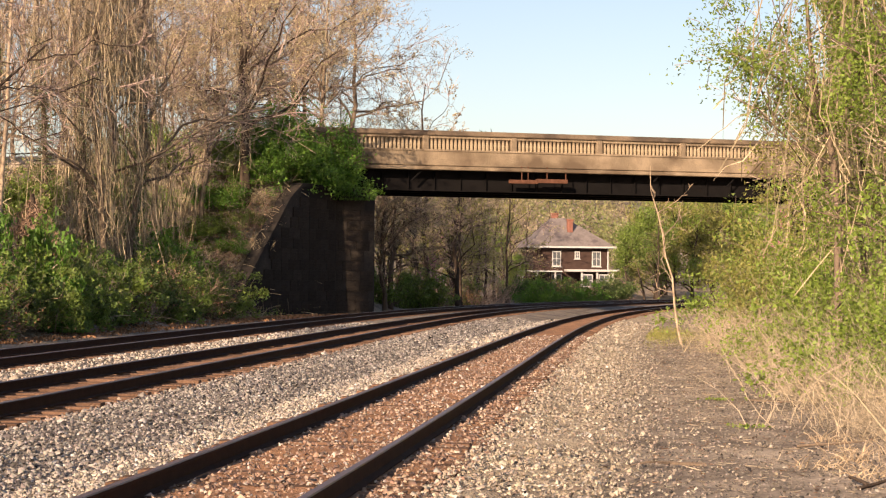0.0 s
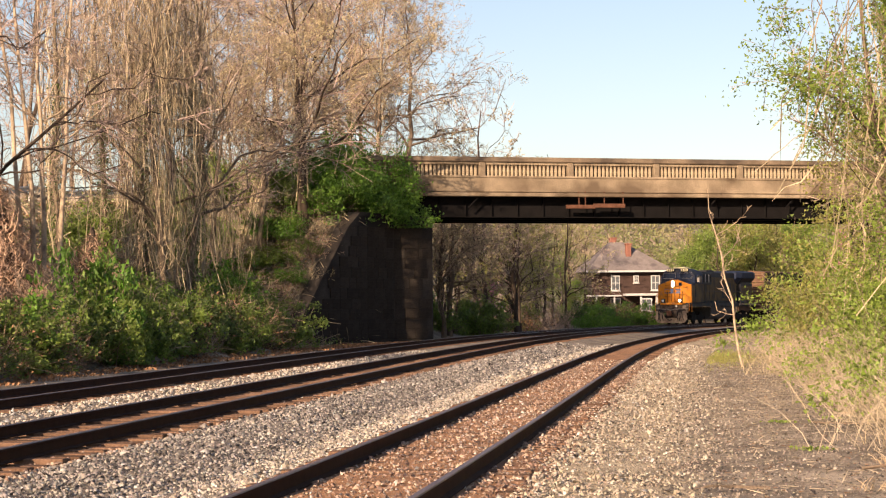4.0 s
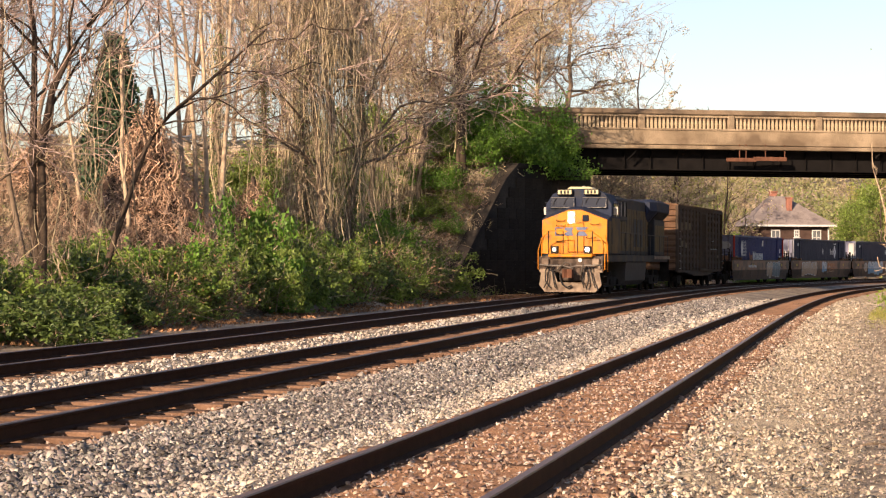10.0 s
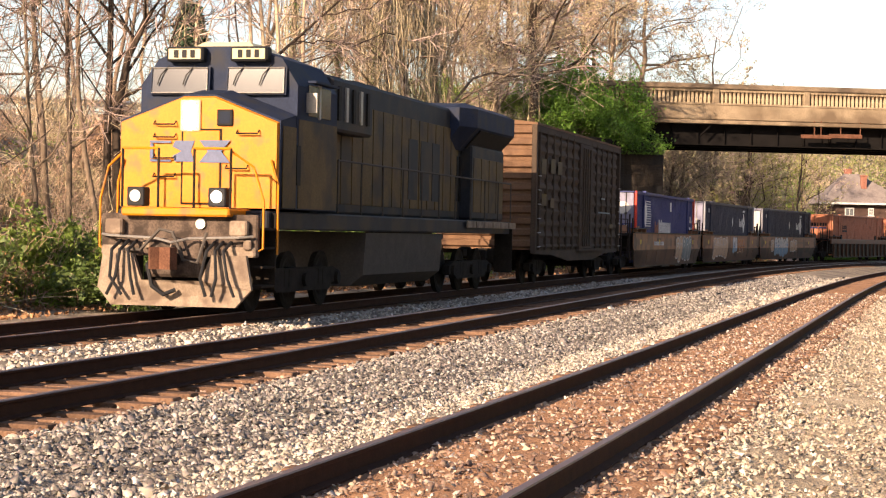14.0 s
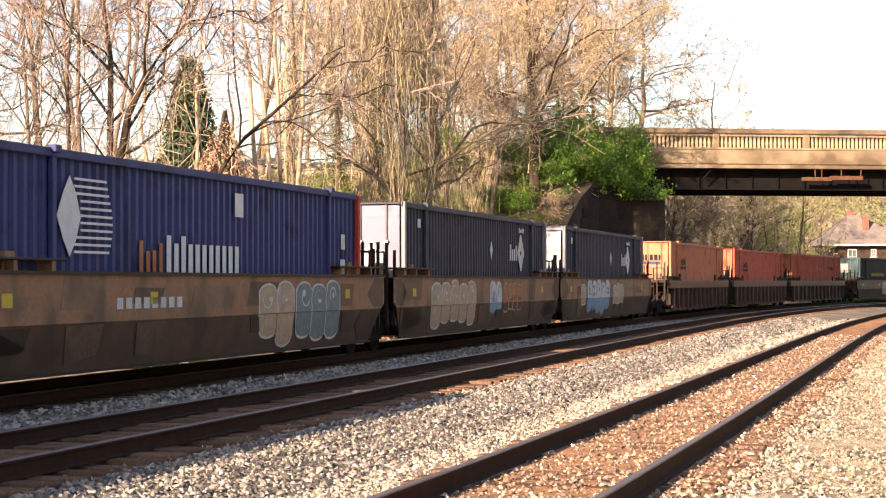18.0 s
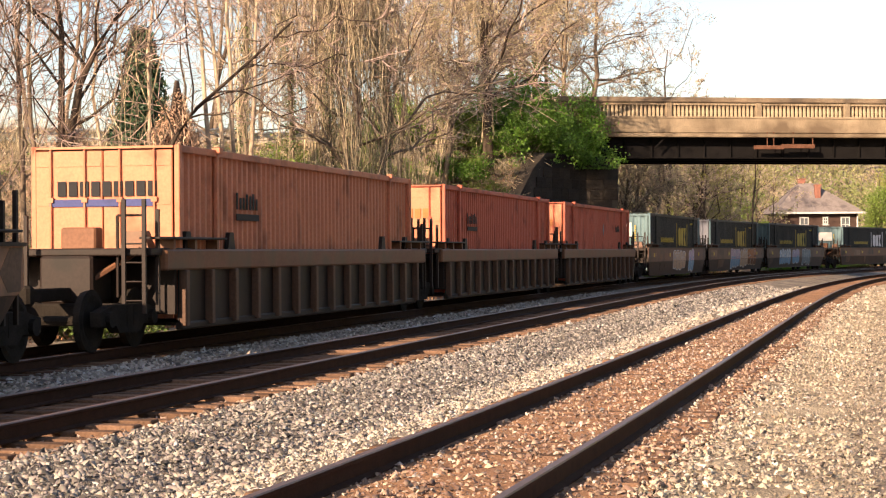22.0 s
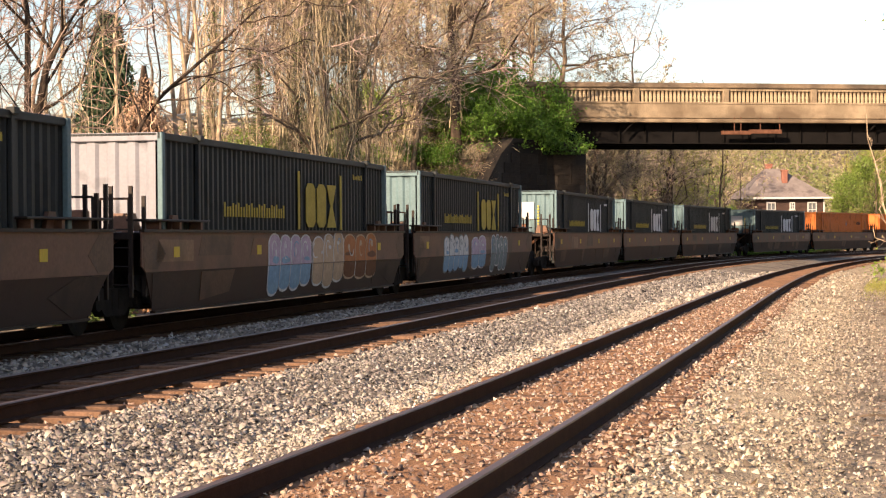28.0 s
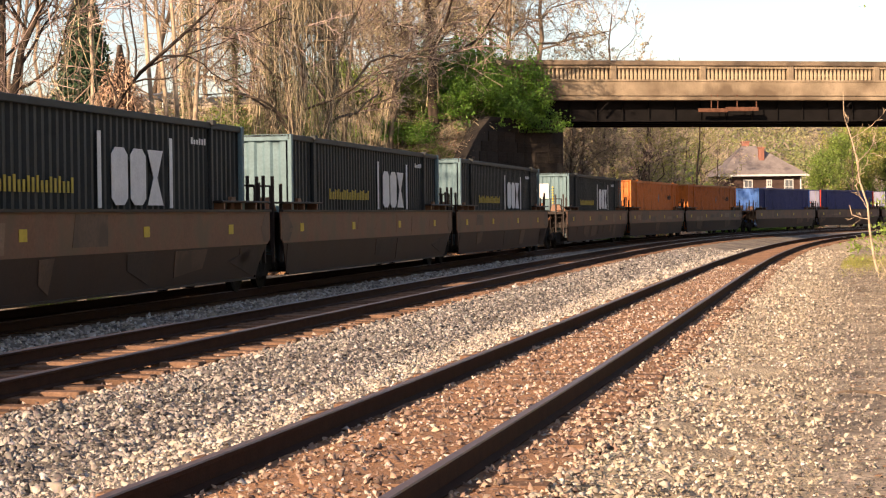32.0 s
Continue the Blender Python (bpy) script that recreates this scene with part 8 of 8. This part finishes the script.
dirt_stone = stone_mat("dusty_dirt_crumbs", [(0.0, (0.08, 0.065, 0.05)), (0.4, (0.27, 0.21, 0.155)), (0.8, (0.40, 0.31, 0.225)), (1.0, (0.6, 0.5, 0.4))])
tan_stone = stone_mat("warm_tan_stones", [(0.0, (0.14, 0.10, 0.07)), (0.3, (0.50, 0.38, 0.25)), (0.65, (0.64, 0.51, 0.35)), (0.92, (0.74, 0.62, 0.45)), (1.0, (0.85, 0.80, 0.70))])


def stones(label, material, line, a, b, o0, o1, per, size, height, seed, fade=False):
    """Crushed stones strewn on a strip of bed, thinning out with distance."""
    r = np.random.default_rng(seed)
    n = int((b - a) * (o1 - o0) * per * 0.62)
    s = a + (b - a) * r.uniform(0, 1, n) ** 1.5
    o = o0 + (o1 - o0) * (np.abs(r.normal(0, 0.55, n)) if fade else r.uniform(0, 1, n))
    x, y, _ = on(line, s, o)
    z = np.interp(o, *zip(*height)) + r.uniform(-0.016, 0.026, n)
    octa = np.array([(1, 0, 0), (-0.5, 0.87, 0), (-0.5, -0.87, 0), (0.5, 0.1, 0.8), (-0.35, 0, 0.9)], float)
    a, tilt = r.uniform(0, 6.28, n), r.normal(0, 0.35, (2, n))
    ca, sa = np.cos(a), np.sin(a)
    Rm = np.stack([ca, -sa, tilt[0], sa, ca, tilt[1], -tilt[0] * ca - tilt[1] * sa, tilt[0] * sa - tilt[1] * ca, 0 * a + 1], 1).reshape(n, 3, 3)
    sz = 0.8 * size * r.lognormal(0, 0.3, n)
    V = octa[None] * r.uniform(0.55, 1.25, (n, 5, 1)) + r.normal(0, 0.16, (n, 5, 3))
    V = np.einsum("nij,nkj->nki", Rm, V * np.array([1.2, 1.0, 0.9])) * sz[:, None, None]
    V += np.stack([x, y, z], 1)[:, None]
    f = np.array([(0, 1, 3), (1, 4, 3), (1, 2, 4), (2, 0, 3), (2, 3, 4)])
    F = (np.arange(n)[:, None, None] * 5 + f).reshape(-1, 3)
    part("ballast_stones", raw_mesh("ballast_stones", V.reshape(-1, 3), F, material), None, label=label, kind="stuff")


MAIN_H = [(-4.6, -0.56), (-2.6, -0.27), (-1.45, -0.2), (-1.2, -0.19), (-0.8, -0.205), (0.8, -0.205), (1.2, -0.19), (1.6, -0.2), (2.1, -0.24), (2.7, -0.225), (3.0, -0.245), (3.4, -0.255), (5.1, -0.245), (5.5, -0.222), (5.75, -0.212), (6.4, -0.225), (7.3, -0.34), (8.4, -0.45)]
stones("grey crushed stones on the main track's shoulder", grey_stone, MAIN, -12, 34, 5.6, 8.3, 600, 0.027, MAIN_H, 1)
stones("grey crushed stones on the main track's shoulder", grey_stone, MAIN, 34, 75, 5.6, 8.3, 150, 0.042, MAIN_H, 2)
stones("pale stones between the two main tracks", pale_stone, MAIN, -4, 60, 1.3, 3.1, 120, 0.04, MAIN_H, 3)
stones("pale stones between the two main tracks", grey_stone, MAIN, -4, 60, -3.2, -1.2, 70, 0.045, MAIN_H, 4)
SID_L = [(-3.6, -0.46), (-2.2, -0.35), (-1.5, -0.26), (-1.1, -0.225), (-0.82, -0.19), (-0.6, -0.174), (0, -0.168), (0.6, -0.173), (0.76, -0.182), (0.95, -0.176), (1.2, -0.186), (1.4, -0.22), (1.7, -0.27), (2.2, -0.35), (3.3, -0.405), (4.6, -0.43)]
stones("pale tan stones of the siding's shoulder", pale_stone, SIDING, -14, 30, -3.2, -1.15, 560, 0.025, SID_L, 5)
stones("pale tan stones of the siding's shoulder", pale_stone, SIDING, 30, 75, -4.0, -1.15, 90, 0.05, SID_L, 6)
stones("loose pale stones beside the siding", tan_stone, SIDING, -14, 30, 1.3, 3.0, 430, 0.024, SID_L, 7, True)
stones("loose pale stones beside the siding", tan_stone, SIDING, 30, 70, 1.3, 2.6, 130, 0.036, SID_L, 8, True)
stones("rust-stained stones between the siding rails", rust_stone, SIDING, -14, 40, -0.66, 0.66, 260, 0.024, SID_L, 9)
stones("rust-stained stones beside the siding rail", rust_stone, SIDING, -14, 40, 0.85, 1.5, 320, 0.024, SID_L, 10)
stones("rust-stained stones beside the siding rail", rust_stone, SIDING, -14, 40, -1.3, -0.85, 120, 0.024, SID_L, 11)
stones("rust-stained stones along the main rail", rust_stone, MAIN, -10, 50, 5.1, 5.8, 130, 0.03, MAIN_H, 12)
stones("rust-stained stones in the main track", rust_stone, MAIN, -10, 50, 3.6, 4.95, 60, 0.03, MAIN_H, 13)


stones("small loose stones in the dirt", dirt_stone, SIDING, -16, 44, 2.4, 6.8, 190, 0.017, [(2.6, -0.36), (3.4, -0.41), (7.0, -0.415)], 14)


# ---- litter, grass and fallen sticks on the dirt beside the siding ----
def litter():
    r = np.random.default_rng(91)
    for n, size, m_, lb in ((6000, 0.05, straw_m, "scattered bits of dry straw"), (6000, 0.08, litter_m, "scattered dead brown leaves")):
        s, o = r.uniform(-14, 62, n), 3.1 + np.abs(r.normal(0, 2.4, n))
        x, y, _ = on(SIDING, s, o)
        keep = bumps(x, y, 3.0, 5) + r.normal(0, 0.5, n) > 0
        x, y = x[keep], y[keep]
        V, F = leaf_quads(r, np.stack([x, y, land(x, y)], 1), size)
        lay = np.repeat(land(x, y), 4)
        V[:, 2] = lay + 0.012 + 0.35 * np.abs(V[:, 2] - lay)
        part("leaf_litter", raw_mesh("leaf_litter", V, F, m_), None, label=lb, kind="stuff")
    n = 2600
    s, o = r.uniform(-14, 50, n), 3.6 + np.abs(r.normal(0, 1.9, n))
    x, y, _ = on(SIDING, s, o)
    q = np.linspace(0, 1, 3)
    way = unit(r.normal(0, 1, (n, 3)) * np.array([1, 1, 0.12]) + np.array([0, 0, 0.06]))
    P = np.stack([x, y, land(x, y) + 0.012], 1)[:, None] + way[:, None] * (q[:, None] * r.uniform(0.04, 0.2, n)[:, None, None])
    P[..., 2] = np.maximum(P[..., 2], land(x, y)[:, None] + 0.008)
    part("twig_litter", raw_mesh("twig_litter", *blades(P, np.outer(r.uniform(0.002, 0.005, n), 1.1 - 0.6 * q), r), straw_m), None, label="broken dry twigs and straw on the dirt", kind="stuff")
    for k, (x0, y0, m) in enumerate(((5.5, 19.6, 90), (6.0, 20.4, 110), (5.7, 18.6, 80), (6.6, 23.0, 90), (6.3, 21.2, 80))):
        a = r.uniform(0, 6.28, m)
        way = unit(np.stack([np.cos(a), np.sin(a), r.uniform(0.5, 2.2, m)], 1))
        P = np.array([x0, y0, float(land([x0], [y0])[0]) - 0.02]) + r.normal(0, 0.2, (m, 1, 3)) * np.array([1, 1, 0]) + way[:, None] * (q[:, None] * r.uniform(0.1, 0.36, m)[:, None, None])
        P[..., 2] -= 0.1 * q ** 2
        tagged(part("grass_tuft", raw_mesh("grass_tuft", *blades(P, np.outer(np.full(m, 0.004), 1.1 - 0.8 * q), r), dead_grass), None, label="tuft of pale dead grass on the dirt"), category="grass tuft", group="dead grass tufts")
    n = 7000
    s, o = r.normal(52, 6, n), 2.9 + np.abs(r.normal(0, 1.1, n))
    x, y, _ = on(SIDING, s, o)
    q = np.linspace(0, 1, 3)
    P = np.stack([x, y, land(x, y) - 0.02], 1)[:, None] + (unit(r.normal(0, 0.5, (n, 3)) + np.array([0, 0, 1]))[:, None] * q[:, None]) * r.uniform(0.03, 0.11, n)[:, None, None]
    part("grass", raw_mesh("grass", *blades(P, np.outer(np.full(n, 0.008), 1.1 - q), r), olive_m), None, label="thin patch of new yellow-green grass", kind="stuff")
    for k, (s, o) in enumerate(((6.0, 4.4), (-4.5, 4.9), (12, 4.2), (-7.2, 4.4))):
        x, y, _ = on(SIDING, s, o)
        n = 60
        c = np.stack([x + r.normal(0, 0.12, n), y + r.normal(0, 0.16, n), np.full(n, float(land([x], [y])[0]) + 0.03)], 1)
        part("weed", raw_mesh("weed", *leaf_quads(r, c, 0.06), fresh_m), None, label="small tuft of green weeds", kind="stuff")
    for k in range(15):
        s, o = r.uniform(-9, 42), r.uniform(3.6, 6.5)
        x, y, _ = on(SIDING, s, o)
        x, y = float(x), float(y)
        ln, a = r.uniform(0.3, 1.2), r.uniform(0, 6.28)
        z = float(land([x], [y])[0])
        pts = [(x + math.cos(a) * ln * u + r.normal(0, 0.05), y + math.sin(a) * ln * u + r.normal(0, 0.05), z + 0.03 + 0.08 * u * r.random()) for u in (0, .35, .7, 1)]
        st = part("fallen_stick", Geo().pipe(pts, [0.022, 0.018, 0.014, 0.008], 5), (bark_pale, bark_dark, bark)[k % 3], label="dry fallen stick on the dirt")
        tagged(st, category="stick", group="fallen sticks")


litter()


def motions():
    for ob, ahead, length in MOVING:
        walk(ob, ride(ahead, length))


motions()
